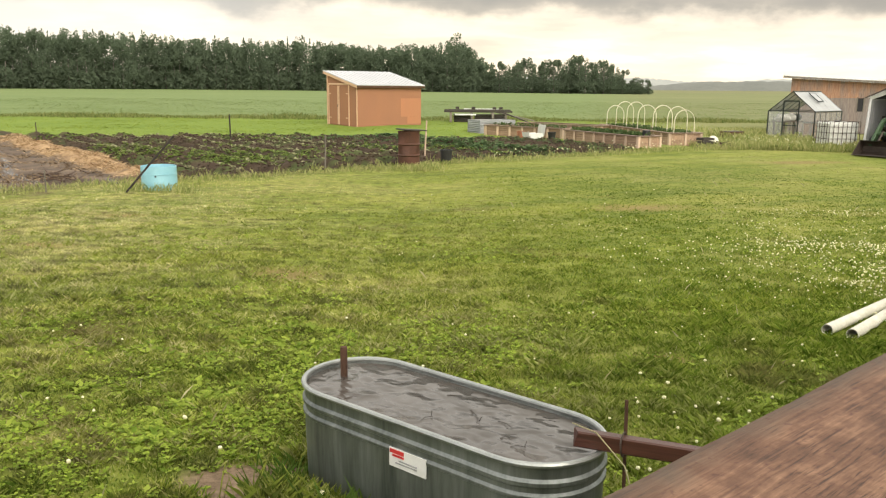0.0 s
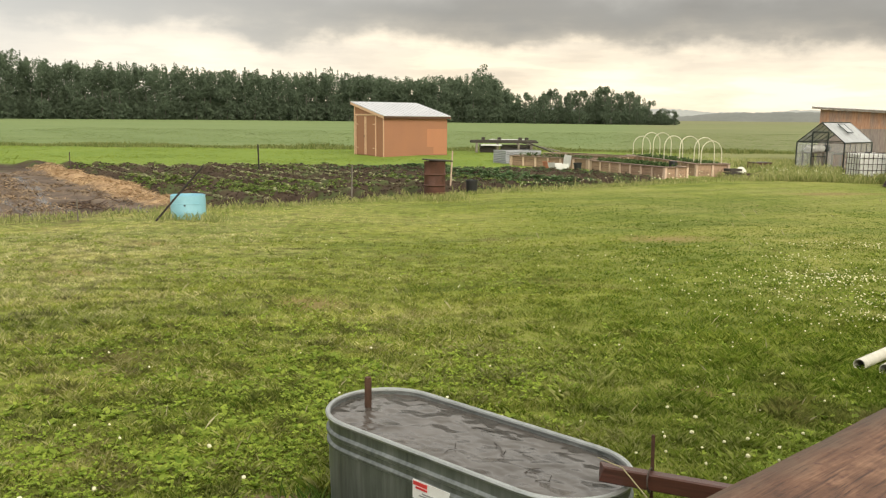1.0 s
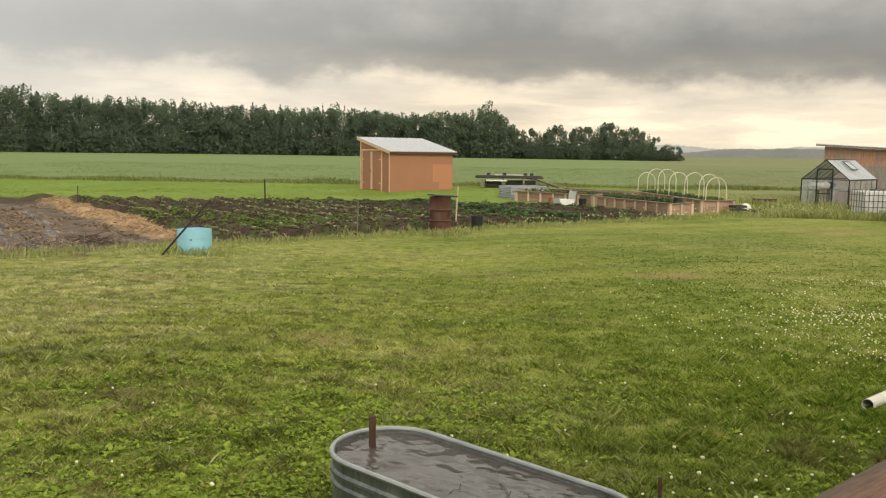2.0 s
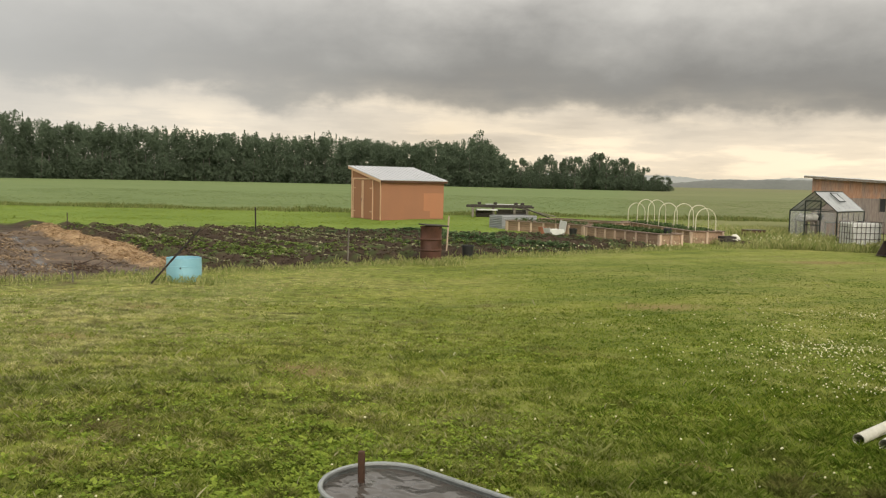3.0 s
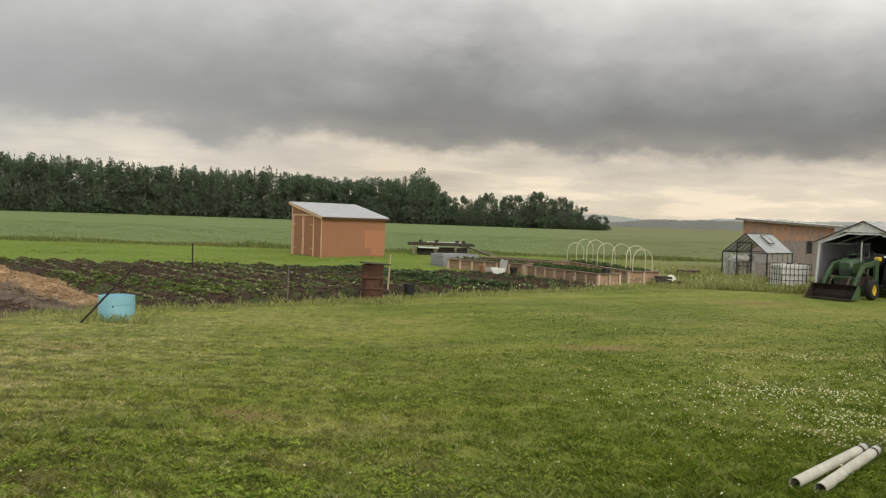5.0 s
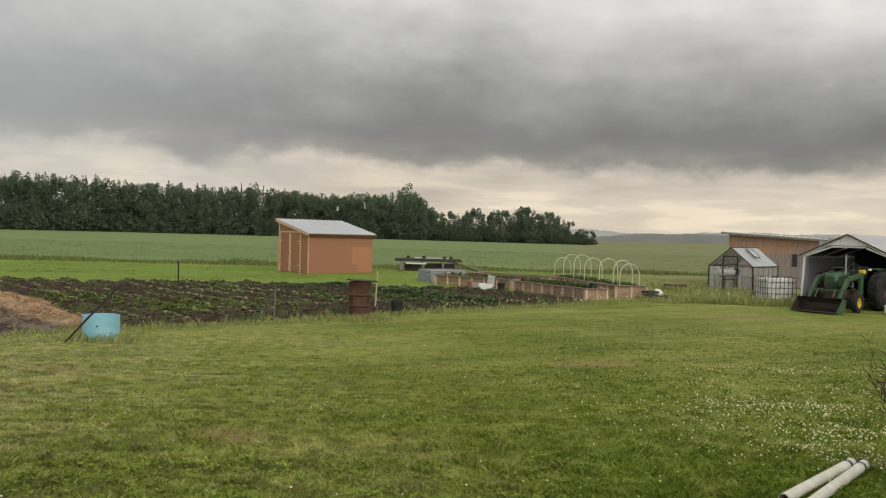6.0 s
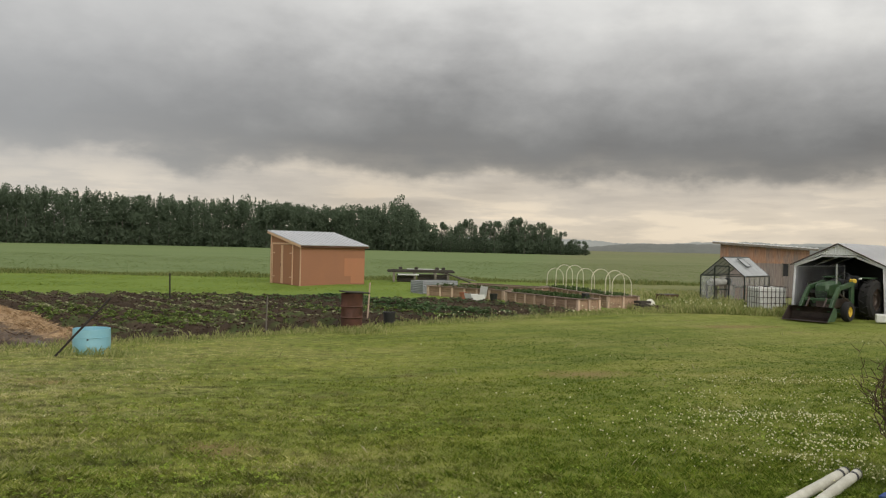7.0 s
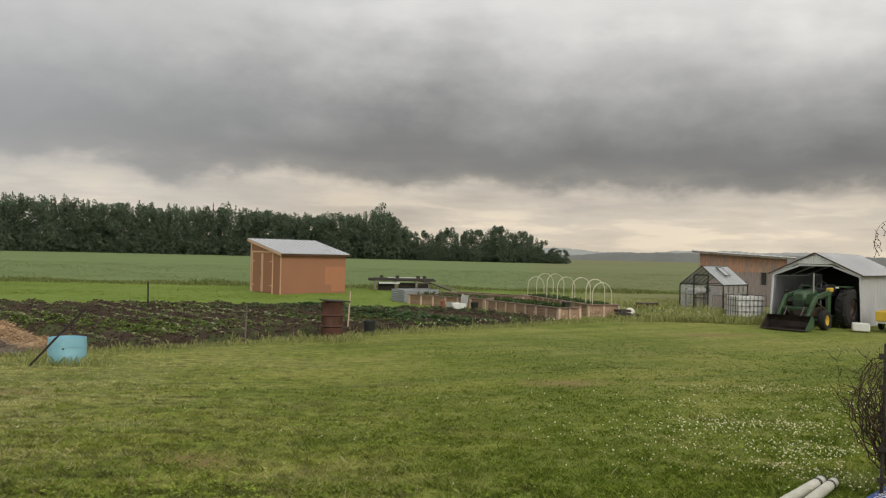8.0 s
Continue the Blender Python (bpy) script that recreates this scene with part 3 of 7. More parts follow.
def height(x, y):
    """Height of the ground: nearly flat lawn, ridged soil in the garden."""
    x, y = np.asarray(x, float), np.asarray(y, float)
    z = 0.012 * np.sin(x * 1.7 + 0.6 * np.sin(y * 1.1)) + 0.012 * np.sin(y * 2.1 + 0.8 * np.sin(x * 0.9)) + 0.02 * np.sin(x * 0.5 + y * 0.33)
    u, v = garden_uv(x, y)
    g = np.clip(v / 0.5, 0, 1) * np.clip((34 - y) / 0.8, 0, 1) * np.clip((11 - u) / 0.8, 0, 1)
    ridge = 0.12 * np.sin(u * 2 * np.pi / 0.95 + 0.5 * np.sin(v * 0.6)) + 0.05 * np.sin(u * 5.1 + v * 3.7) * np.sin(v * 4.3 - u * 2.2) + 0.03 * np.sin(u * 11 + 3 * np.sin(v * 5)) * np.sin(v * 9)
    end = np.clip((-6.0 - u) / 0.3, 0, 1)
    walk_ = 0.15 * np.exp(-((u + 6.65 + 0.12 * np.sin(v * 1.9)) / 0.42) ** 2) * (1 + 0.5 * np.sin(v * 4.3 + 2 * np.sin(v * 1.3 + u * 2)))
    z = z + g * ((ridge + 0.05) * (1 - end) + end * 0.04 * np.sin(u * 2.3 + v * 1.1) * np.sin(v * 1.7) + walk_)
    far = np.clip((np.hypot(x, y) - 60) / 200, 0, 1)
    rise = 0.75 * np.clip((np.hypot(x, y) - 110) / 140, 0, 1)
    return z * (1 - far) + far * 0.15 * np.sin(x * 0.021) * np.sin(y * 0.017) + rise


def h(x, y):
    return float(height(x, y))


# ---- ground, field and distance ----
def build_ground():
    fx = np.arange(-20, 20.01, 0.13)
    fy = np.arange(1.0, 36.01, 0.13)
    gx = np.concatenate([-np.geomspace(3000, 20.5, 34), fx, np.geomspace(20.5, 3000, 34)])
    gy = np.concatenate([-np.geomspace(3000, 1.2, 30), [0.0, 0.5], fy, np.geomspace(36.5, 4200, 44)])
    X, Y = np.meshgrid(gx, gy)
    Z = height(X, Y)
    n, m = X.shape
    idx = np.arange(n * m).reshape(n, m)
    faces = np.stack([idx[:-1, :-1], idx[:-1, 1:], idx[1:, 1:], idx[1:, :-1]], -1).reshape(-1, 4)
    ob = sheet_mesh("ground", np.stack([X, Y, Z], -1).reshape(-1, 3), faces, M_GROUND)
    ob.data.polygons.foreach_set("use_smooth", [True] * len(ob.data.polygons))
    tagged(ob, "uneven green lawn, dark tilled garden soil and sown field", "ground", kind="structure")


def ridge_line(name, dist, az0, az1, hgt, material, label, seed, n=160):
    """A long rounded rise at a distance, from one bearing to another, with an uneven wooded top."""
    r = np.random.default_rng(seed)
    az = np.radians(np.linspace(az0, az1, n))
    top = np.zeros(n)
    for f, a in ((1.3, 0.35), (3.1, 0.25), (9, 0.08), (31, 0.05), (71, 0.05)):
        top += a * np.sin(np.linspace(0, 1, n) * f * 2 * np.pi + r.uniform(0, 6.28))
    fade = np.clip(np.minimum(np.linspace(0, 1, n) * 9, (1 - np.linspace(0, 1, n)) * 9), 0, 1)
    top = hgt * (0.75 + 0.3 * top) * fade + r.uniform(0, 0.05 * hgt, n)
    rows = []
    for d, k in ((0.0, 0.0), (0.02, 0.7), (0.05, 1.0), (0.2, 0.85), (0.3, 0.0)):
        rr = dist * (1 + d)
        rows.append(np.stack([np.sin(az) * rr, np.cos(az) * rr, top * k - 0.5], -1))
    v = np.concatenate(rows)
    idx = np.arange(len(v)).reshape(len(rows), n)
    faces = np.stack([idx[:-1, :-1], idx[:-1, 1:], idx[1:, 1:], idx[1:, :-1]], -1).reshape(-1, 4)
    tagged(sheet_mesh(name, v, faces, material), label, "hill", kind="structure")


build_ground()
ridge_line("backdrop", 2600, 2, 34, 46, M_HILLFAR, "far hills coloured pale for haze on the horizon", 3)
ridge_line("backdrop", 1500, 10, 75, 21, M_HILL, "dark low wooded ridge across the fields", 5, 420)


# ---- woods ----
def leaf_cloud(r, centre, radii, n, size, lean=0.0):
    """n loose leaf clumps (small bent quads) filling an uneven ellipsoid; returns vertices and quads."""
    d = r.normal(size=(n, 3))
    d /= np.linalg.norm(d, axis=1)[:, None]
    p = centre + d * (r.uniform(0.25, 1.0, (n, 1)) ** 0.45) * radii
    a, b = r.normal(size=(n, 3)), r.normal(size=(n, 3))
    a /= np.linalg.norm(a, axis=1)[:, None]
    b = np.cross(a, b)
    b /= np.linalg.norm(b, axis=1)[:, None] + 1e-9
    s = r.uniform(0.6, 1.3, (n, 1)) * size
    v = np.stack([p - a * s, p + b * s * 0.55, p + a * s, p - b * s * 0.55], 1)
    return v.reshape(-1, 3), np.arange(n * 4).reshape(n, 4)


def joined(parts_):
    vs, fs, k = [], [], 0
    for v, f in parts_:
        vs.append(v), fs.append(f + k)
        k += len(v)
    return np.concatenate(vs), np.concatenate(fs)


def crown_parts(r, base, hgt, spread, n=170, size=0.75, conifer=False):
    out = []
    if conifer:
        for t in np.linspace(0.08, 1, 9):
            w = spread * (1.02 - t) * 0.9
            out.append(leaf_cloud(r, base + [0, 0, hgt * t], np.array([w, w, hgt * 0.06]), int(n * 0.16 * (1.1 - t) + 4), size))
        return out
    lobes = 7
    for i in range(lobes):
        t = r.uniform(0.22, 0.9)
        w = spread * (0.62 if t < 0.7 else 0.4)
        c = base + [r.normal(0, spread * 0.35), r.normal(0, spread * 0.35), hgt * t]
        out.append(leaf_cloud(r, c, np.array([w, w, hgt * 0.13]), n // lobes, size))
    out.append(leaf_cloud(r, base + [r.normal(0, 0.3), r.normal(0, 0.3), hgt * 0.9], np.array([spread * 0.28, spread * 0.28, hgt * 0.11]), n // 9, size * 0.7))
    return out


def build_woods():
    r = np.random.default_rng(11)
    out, trunks = [], bmesh.new()
    for row, (dist, keep) in enumerate(((254, 1.0), (258, 1.0), (262, 1.0), (267, 1.0), (273, 1.0))):
        az = -39.0
        while az < 2.95 - row * 0.1:
            az += r.uniform(0.36, 0.66)
            a = radians(az)
            d = dist + r.uniform(-2.5, 2.5)
            # the wood stands tallest at its far left
            top = np.interp(az, [-36, -29, -26, -19, -12, -7, -4, -0.5, 0.9, 1.5, 2.1, 2.6, 3.4], [19.5, 18.2, 16.6, 15.7, 15.0, 14.6, 14.0, 14.7, 16.4, 14.8, 12.6, 10.4, 8.4]) * r.uniform(0.84, 1.03)
            if r.random() < 0.10:
                top *= 1.07
            b = np.array([math.sin(a) * d, math.cos(a) * d, 0.7])
            con = r.random() < 0.08
            out += crown_parts(r, b, top, r.uniform(2.0, 3.1) if not con else 1.9, 620 if row < 3 else 420, 0.34, con)
            out.append(leaf_cloud(r, b + [0, 0, 2.4], np.array([2.6, 1.6, 3.0]), 120, 0.6))
            if row == 0:
                out.append(leaf_cloud(r, b + [0, 0.5, 2.6], np.array([2.8, 1.6, 3.4]), 420, 0.42))
                tube(trunks, [b, b + Vector((r.normal(0, 0.3), 0, top * 0.5))], [0.16, 0.08], 5)
    # low scrub in the dip between the wood and the trees beyond it
    for az in np.arange(2.7, 13.4, 0.28):
        a, d, t = radians(az), 256 + r.uniform(-2, 5), r.uniform(4.2, 6.8) if az < 4.6 else r.uniform(2.8, 4.8)
        b = np.array([math.sin(a) * d, math.cos(a) * d, 0.6])
        out.append(leaf_cloud(r, b + [0, 0, t * 0.45], np.array([1.6, 1.4, t * 0.55]), 230, 0.36))
    v, f = joined(out)
    ob = sheet_mesh("woods", v, f, M_WOODS)
    tagged(ob, "dense dark green belt of poplars and spruces", "woods", kind="stuff")
    tr = obj("trunk", trunks, M_BARK)
    tr.parent = ob


def build_tree(seed, hgt, spread):
    r = np.random.default_rng(seed)
    e = thing("tree", Matrix(), "dark leafy poplar at the edge of the field", "tree", "trees at the end of the wood")
    bm = bmesh.new()
    tube(bm, [(0, 0, -0.2), (0.1, 0, hgt * 0.4), (0.0, 0.1, hgt * 0.85)], [0.22, 0.15, 0.04], 6)
    for i in range(6):
        t = r.uniform(0.3, 0.75)
        a = r.uniform(0, 6.28)
        tube(bm, [(0.05, 0, hgt * t), (math.cos(a) * spread * 0.6, math.sin(a) * spread * 0.6, hgt * (t + 0.14))], [0.08, 0.025], 5)
    part("trunk", bm, M_BARK, e)
    v, f = joined(crown_parts(r, np.zeros(3), hgt, spread, 900, 0.3) + [leaf_cloud(r, np.array([0, 0, hgt * 0.2]), np.array([spread * 1.15, spread * 1.15, hgt * 0.22]), 480, 0.32)])
    c = sheet_mesh("crown", v, f, M_WOODS)
    c.parent = e
    return e


build_woods()


def build_tree_group():
    r = np.random.default_rng(5)
    kinds = [build_tree(21, 10.5, 2.4), build_tree(22, 10.5, 2.9), build_tree(23, 10.5, 2.0)]
    spots = []
    for row in range(3):
        az = 3.9 + row * 0.2
        while az < 12.6:
            top = np.interp(az, [3.8, 5, 7.2, 9, 10.6, 11.6, 12.6], [9.2, 9.9, 9.9, 11.2, 10.2, 9.0, 6.4]) * r.uniform(0.8, 1.05)
            spots.append((az, 252 + row * 6 + r.uniform(-1.5, 1.5), top))
            az += r.uniform(0.45, 0.85)
    spots += [(13.1, 250, 5.0), (13.6, 250, 4.3), (13.35, 254, 5.0), (14.0, 250, 4.2)]
    for i, (az, d, top) in enumerate(spots):
        a, s = radians(az), top / 10.5
        m = pose(math.sin(a) * d, math.cos(a) * d, 0.6, 0, 0, r.uniform(0, 360))
        k = kinds[i % 3]
        if i < 3:
            k.matrix_world = m
            k.scale = (max(s, 0.7), max(s, 0.7), s)
        else:
            c = copy_thing(k, m)
            c.scale = (max(s, 0.7), max(s, 0.7), s)


build_tree_group()


# ---- shed ----
AX = math.degrees(math.atan2(U.y, U.x))


def build_shed():
    e = thing("shed", pose(-4.55, 43.75, h(-4.5, 44), 0, 0, AX), "orange-brown painted garden shed with pale metal roof", "shed")
    L, W, lo, hi = 4.2, 3.2, 2.13, 2.83
    slope = (hi - lo) / W
    t = 0.1

    def prism(pts, axis_pts):
        """A wall of thickness between two outlines with the same number of corners."""
        bm = bmesh.new()
        a, b = [bm.verts.new(p) for p in pts], [bm.verts.new(p) for p in axis_pts]
        bm.faces.new(a), bm.faces.new(b[::-1])
        for i in range(len(a)):
            j = (i + 1) % len(a)
            bm.faces.new((a[j], a[i], b[i], b[j]))
        bmesh.ops.recalc_face_normals(bm, faces=bm.faces)
        return bm
    part("wall", prism([(0, 0, 0), (L, 0, 0), (L, 0, lo), (0, 0, lo)], [(0, t, 0), (L, t, 0), (L, t, lo + slope * t), (0, t, lo + slope * t)]), M_SHED, e)
    part("wall", prism([(0, W, 0), (L, W, 0), (L, W, hi), (0, W, hi)], [(0, W - t, 0), (L, W - t, 0), (L, W - t, hi - slope * t), (0, W - t, hi - slope * t)]), M_SHED, e)
    for x in (0, L - t):
        ys = (t, W - t)
        o = [(x, ys[0], 0), (x, ys[1], 0), (x, ys[1], lo + slope * ys[1]), (x, ys[0], lo + slope * ys[0])]
        part("wall", prism(o, [(p[0] + t, p[1], p[2]) for p in o]), M_SHED, e)
    # roof sheet with standing ribs, fascia boards
    ang = math.degrees(math.atan(slope))
    rl = (W + 0.38) / math.cos(radians(ang))
    rm = pose(L / 2, W / 2, (lo + hi) / 2 + 0.1, ang, 0, 0)
    roof = boxpart("roof", (0, 0, 0.02), (L + 0.28, rl, 0.03), M_ROOF, e, "pale metal roof sheet", 0.004, rm)
    bm = bmesh.new()
    for i in range(16):
        box(bm, (-L / 2 - 0.1 + i * (L + 0.2) / 15, 0, 0.048), (0.035, rl - 0.02, 0.025), rm)
    part("roof_rib", bm, M_ROOF, roof)
    boxpart("fascia", (0, -rl / 2 + 0.015, -0.055), (L + 0.24, 0.03, 0.11), M_EAVE, e, "brown stained eave board", 0.003, rm)
    boxpart("fascia", (0, rl / 2 - 0.015, -0.055), (L + 0.24, 0.03, 0.11), M_TRIM, e, "", 0.003, rm)
    for s in (-1, 1):
        boxpart("verge_board", (s * (L / 2 + 0.125), 0, -0.065), (0.03, rl - 0.04, 0.13), M_TRIM, e, "", 0.003, rm)
    # corner boards
    boxpart("corner_board", (-0.012, 0.05, lo / 2), (0.024, 0.1, lo), M_TRIM, e)
    boxpart("corner_board", (-0.012, W - 0.05, (hi - 0.02) / 2), (0.024, 0.1, hi - 0.03), M_TRIM, e)
    # double door in the gable side, with frame boards and strap hinges
    y0, y1, dh = 0.85, 2.98, 2.18
    ym = (y0 + y1) / 2
    for a, b in ((y0 + 0.06, ym - 0.01), (ym + 0.01, y1 - 0.06)):
        d = boxpart("door", (-0.014, (a + b) / 2, dh / 2 + 0.04), (0.028, b - a, dh - 0.06), M_SHED, e)
        far = a if a < ym - 0.5 else b
        for z in (0.45, 1.75):
            boxpart("hinge", (-0.034, far + (0.1 if far == a else -0.1), z), (0.012, 0.24, 0.05), M_TRIM, d, "", 0.002)
        boxpart("edge_board", (-0.034, (b - 0.05) if far == a else (a + 0.05), dh / 2 + 0.04), (0.014, 0.09, dh - 0.08), M_TRIM, d, "", 0.002)
        if far == b:
            boxpart("handle", (-0.055, a + 0.06, 1.1), (0.03, 0.03, 0.14), M_STEELDARK, d, "", 0.004)
    for y in (y0, y1):
        boxpart("door_frame", (-0.018, y, dh / 2 + 0.03), (0.036, 0.09, dh + 0.02), M_TRIM, e)
    boxpart("door_frame", (-0.018, ym, dh + 0.09), (0.036, y1 - y0 + 0.09, 0.09), M_TRIM, e)
    # freshly painted lower corner
    boxpart("paint_patch", (3.5, -0.003, 1.02), (1.38, 0.006, 1.0), M_SHEDNEW, e, "brighter orange repainted patch", 0.001)
    boxpart("paint_patch", (3.72, -0.003, 0.32), (0.94, 0.006, 0.39), M_SHEDNEW, e, "brighter orange repainted patch", 0.001)


build_shed()


# ---- stock tank ----
TANK = pose(0.008, 3.703, 0.0, 0, 0, math.degrees(-0.689))
TL, TW = 1.715, 0.63


def stadium(off=0.0, seg=18):
    r, s = TW / 2 + off, TL / 2 - TW / 2
    pts = [(s + r * math.cos(a), r * math.sin(a)) for a in (-math.pi / 2 + math.pi * i / seg for i in range(seg + 1))]
    pts += [(-s + r * math.cos(a), r * math.sin(a)) for a in (math.pi / 2 + math.pi * i / seg for i in range(seg + 1))]
    return pts


def stadium_wall(profile):
    bm = bmesh.new()
    rings = [[bm.verts.new((x, y, z)) for x, y in stadium(o)] for o, z in profile]
    n = len(rings[0])
    for a, b in zip(rings, rings[1:]):
        for j in range(n):
            bm.faces.new((a[j], a[(j + 1) % n], b[(j + 1) % n], b[j]))
    return bm


def build_tank():
    e = thing("stock_tank", TANK, "galvanised steel stock tank full of rainwater", "water tank")
    ribs = [(-0.03, 0.0), (-0.022, 0.03), (-0.013, 0.35), (-0.013, 0.433), (-0.002, 0.442), (-0.002, 0.455), (-0.014, 0.466), (-0.014, 0.49), (0.0, 0.501), (0.0, 0.517),
            (-0.012, 0.53), (-0.013, 0.555), (-0.008, 0.592)]
    inner = [(o - 0.006, z) for o, z in ribs[::-1] if z > 0.02] + [(-0.06, 0.02)]
    bm = stadium_wall(ribs + inner)
    bm.faces.new([v for v in bm.verts[-len(stadium()):]])
    part("body", bm, M_GALV, e, "", True)
    pts = [(x, y, 0.594) for x, y in stadium(-0.008)]
    bm = bmesh.new()
    tube(bm, pts + [pts[0]], 0.0135, 8, False)
    part("rim", bm, M_ZINC, e, "bright rolled zinc rim", True)
    lab = boxpart("label_plate", (0.055, -TW / 2 + 0.004, 0.42), (0.225, 0.006, 0.092), M_LABEL, e, "white paper maker's label", 0.001)
    for name, c, s, mt in (("logo_bar", (-0.008, -TW / 2 - 0.0005, 0.452), (0.085, 0.004, 0.018), M_RED), ("logo_bar", (0.0, -TW / 2 - 0.0005, 0.432), (0.07, 0.004, 0.010), M_RED),
                           ("text_bar", (0.06, -TW / 2 - 0.0005, 0.412), (0.11, 0.004, 0.006), M_GREYBAR), ("text_bar", (0.05, -TW / 2 - 0.0005, 0.399), (0.13, 0.004, 0.005), M_GREYBAR)):
        boxpart(name, c, s, mt, lab, "", 0.0)
    # water, ruffled by rain
    bm = bmesh.new()
    rings = []
    for i in range(14):
        k = 1 - i / 13.5
        rings.append([bm.verts.new((x * (k if i else 1), y * k, 0.570 + 0.005 * noise.noise(Vector((x * k * 7, y * k * 12, 1))) + 0.002 * noise.noise(Vector((x * k * 20, y * k * 24, 4))))) for x, y in stadium(-0.016, 30)])
    n = len(rings[0])
    for a, b in zip(rings, rings[1:]):
        for j in range(n):
            bm.faces.new((a[j], a[(j + 1) % n], b[(j + 1) % n], b[j]))
    bm.faces.new(rings[-1])
    w = obj("water", bm, M_WATER, True)
    w.matrix_world = TANK
    tagged(w, "dark rain-ruffled water in the tank", "water", kind="structure")
    # pipe post standing in the tank
    p = thing("rusty_post", pose(-0.52, 4.14, 0.02), "rusty steel pipe post standing in the tank", "post")
    part("pipe", lathe(bmesh.new(), [(0.0, 0), (0.019, 0), (0.019, 0.70), (0.017, 0.715), (0.0, 0.715)], 12, 0.001), M_RUSTPOST, p, "", True)
    r = random.Random(4)
    for k, (x, y, a, ln) in enumerate(((-0.08, 0.14, 20, 0.09), (0.12, 0.07, -35, 0.16), (0.3, 0.05, -15, 0.12), (0.02, -0.18, 80, 0.07), (0.42, -0.1, 70, 0.09), (0.5, -0.14, 30, 0.07))):
        s = thing("stick", TANK @ pose(x, y, 0.574, 0, 0, a), "thin dark twig floating on the tank water", "twig", "twigs in the tank")
        bm = bmesh.new()
        tube(bm, [(0, 0, -0.002), (ln * 0.5, 0.006, 0.003), (ln, -0.004, 0.001)], [0.002, 0.0018, 0.0012], 5)
        if k % 2:
            tube(bm, [(ln * 0.9, 0.0, 0.001), (ln * 1.02, 0.004, 0.028)], [0.0025, 0.0015], 5)
        part("stem", bm, M_DARKWOOD, s)


build_tank()


def build_beam():
    e = thing("timber_beam", pose(0.575, 3.215, 0.612, 0, 0, -21), "dark red stained timber resting on the tank rim", "beam")
    bm = box(bmesh.new(), (0.78, -0.0, 0.036), (1.56, 0.05, 0.072), None, 0.006)
    for v in bm.verts:
        if v.co.x < 0.02:
            v.co.x += 0.012 * math.sin(v.co.z * 140 + v.co.y * 60)
    part("timber", bm, M_BEAM, e)
    bm = bmesh.new()
    tube(bm, [(0.2 + 0.004 * math.sin(i), 0.045 * math.cos(i * 0.55), 0.036 + 0.05 * math.sin(i * 0.55)) for i in range(12)], 0.004, 6)
    part("wire_tie", bm, M_STEELDARK, e, "dark twisted wire tie")
    r = thing("steel_rod", pose(0.79, 3.2, 0), "thin rusty steel rod driven in beside the beam", "rod")
    bm = bmesh.new()
    tube(bm, [(0, 0, -0.1), (0.0, 0.0, 0.4), (-0.008, 0.0, 0.82)], 0.008, 8)
    part("bar", bm, M_RUSTPOST, r)


build_beam()


M_SIDING = plain("pale_wall_siding", (0.50, 0.47, 0.42), (0.60, 0.57, 0.52), 1.0, 20, 0.8)


def build_rail():
    """Cap board of the deck's rail, on two posts."""
    d = Vector((0.754, 0.657))
    n = Vector((0.657, -0.754))
    mid = Vector((0.26, 1.11)) + d * 0.55 + n * 0.124
    e = thing("deck_rail", pose(mid.x, mid.y, 0, 0, 0, math.degrees(math.atan2(d.y, d.x))), "worn red-stained wooden deck rail with flaking grain", "railing")
    bm = box(bmesh.new(), (0.1, 0, 1.481), (2.9, 0.30, 0.038), None, 0.014)
    bmesh.ops.subdivide_edges(bm, edges=[x for x in bm.edges if x.calc_length() > 1], cuts=60)
    for v in bm.verts:
        v.co.y += 0.0022 * noise.noise(Vector((v.co.x * 7, v.co.y * 3, 2)))
        v.co.z += 0.0015 * noise.noise(Vector((v.co.x * 5, v.co.y * 9, 7)))
    part("cap_board", bm, M_CAP, e)
    for x in (-1.2, 1.4):
        boxpart("post", (x, -0.04, 1.034), (0.09, 0.09, 0.858), M_BEAM, e)
    # deck behind the rail, and the plain house wall that closes the place behind the camera
    dk = tagged(new("deck"), "worn red-stained board deck of the house", "deck", kind="structure")
    dk.matrix_world = e.matrix_world
    for k in range(14):
        boxpart("plank", (1.2, 0.07 - 0.15 * k, 0.585), (9.0, 0.142, 0.038), M_RAIL, dk, "", 0.004)
    for x in (-3.1, -1.2, 1.4, 3.6, 5.5):
        boxpart("joist", (x, -0.93, 0.49), (0.05, 2.0, 0.14), M_BEAM, dk, "", 0.004)
        boxpart("pier", (x, 0.0, 0.19), (0.12, 0.12, 0.44), M_BEAM, dk, "", 0.004)
    w = obj("wall_1", box(bmesh.new(), (1.2, -2.16, 1.6), (11.0, 0.2, 3.4), None, 0.01), M_SIDING)
    w.matrix_world = e.matrix_world
    tagged(w, "plain pale house wall behind the deck", "wall", kind="structure")


build_rail()


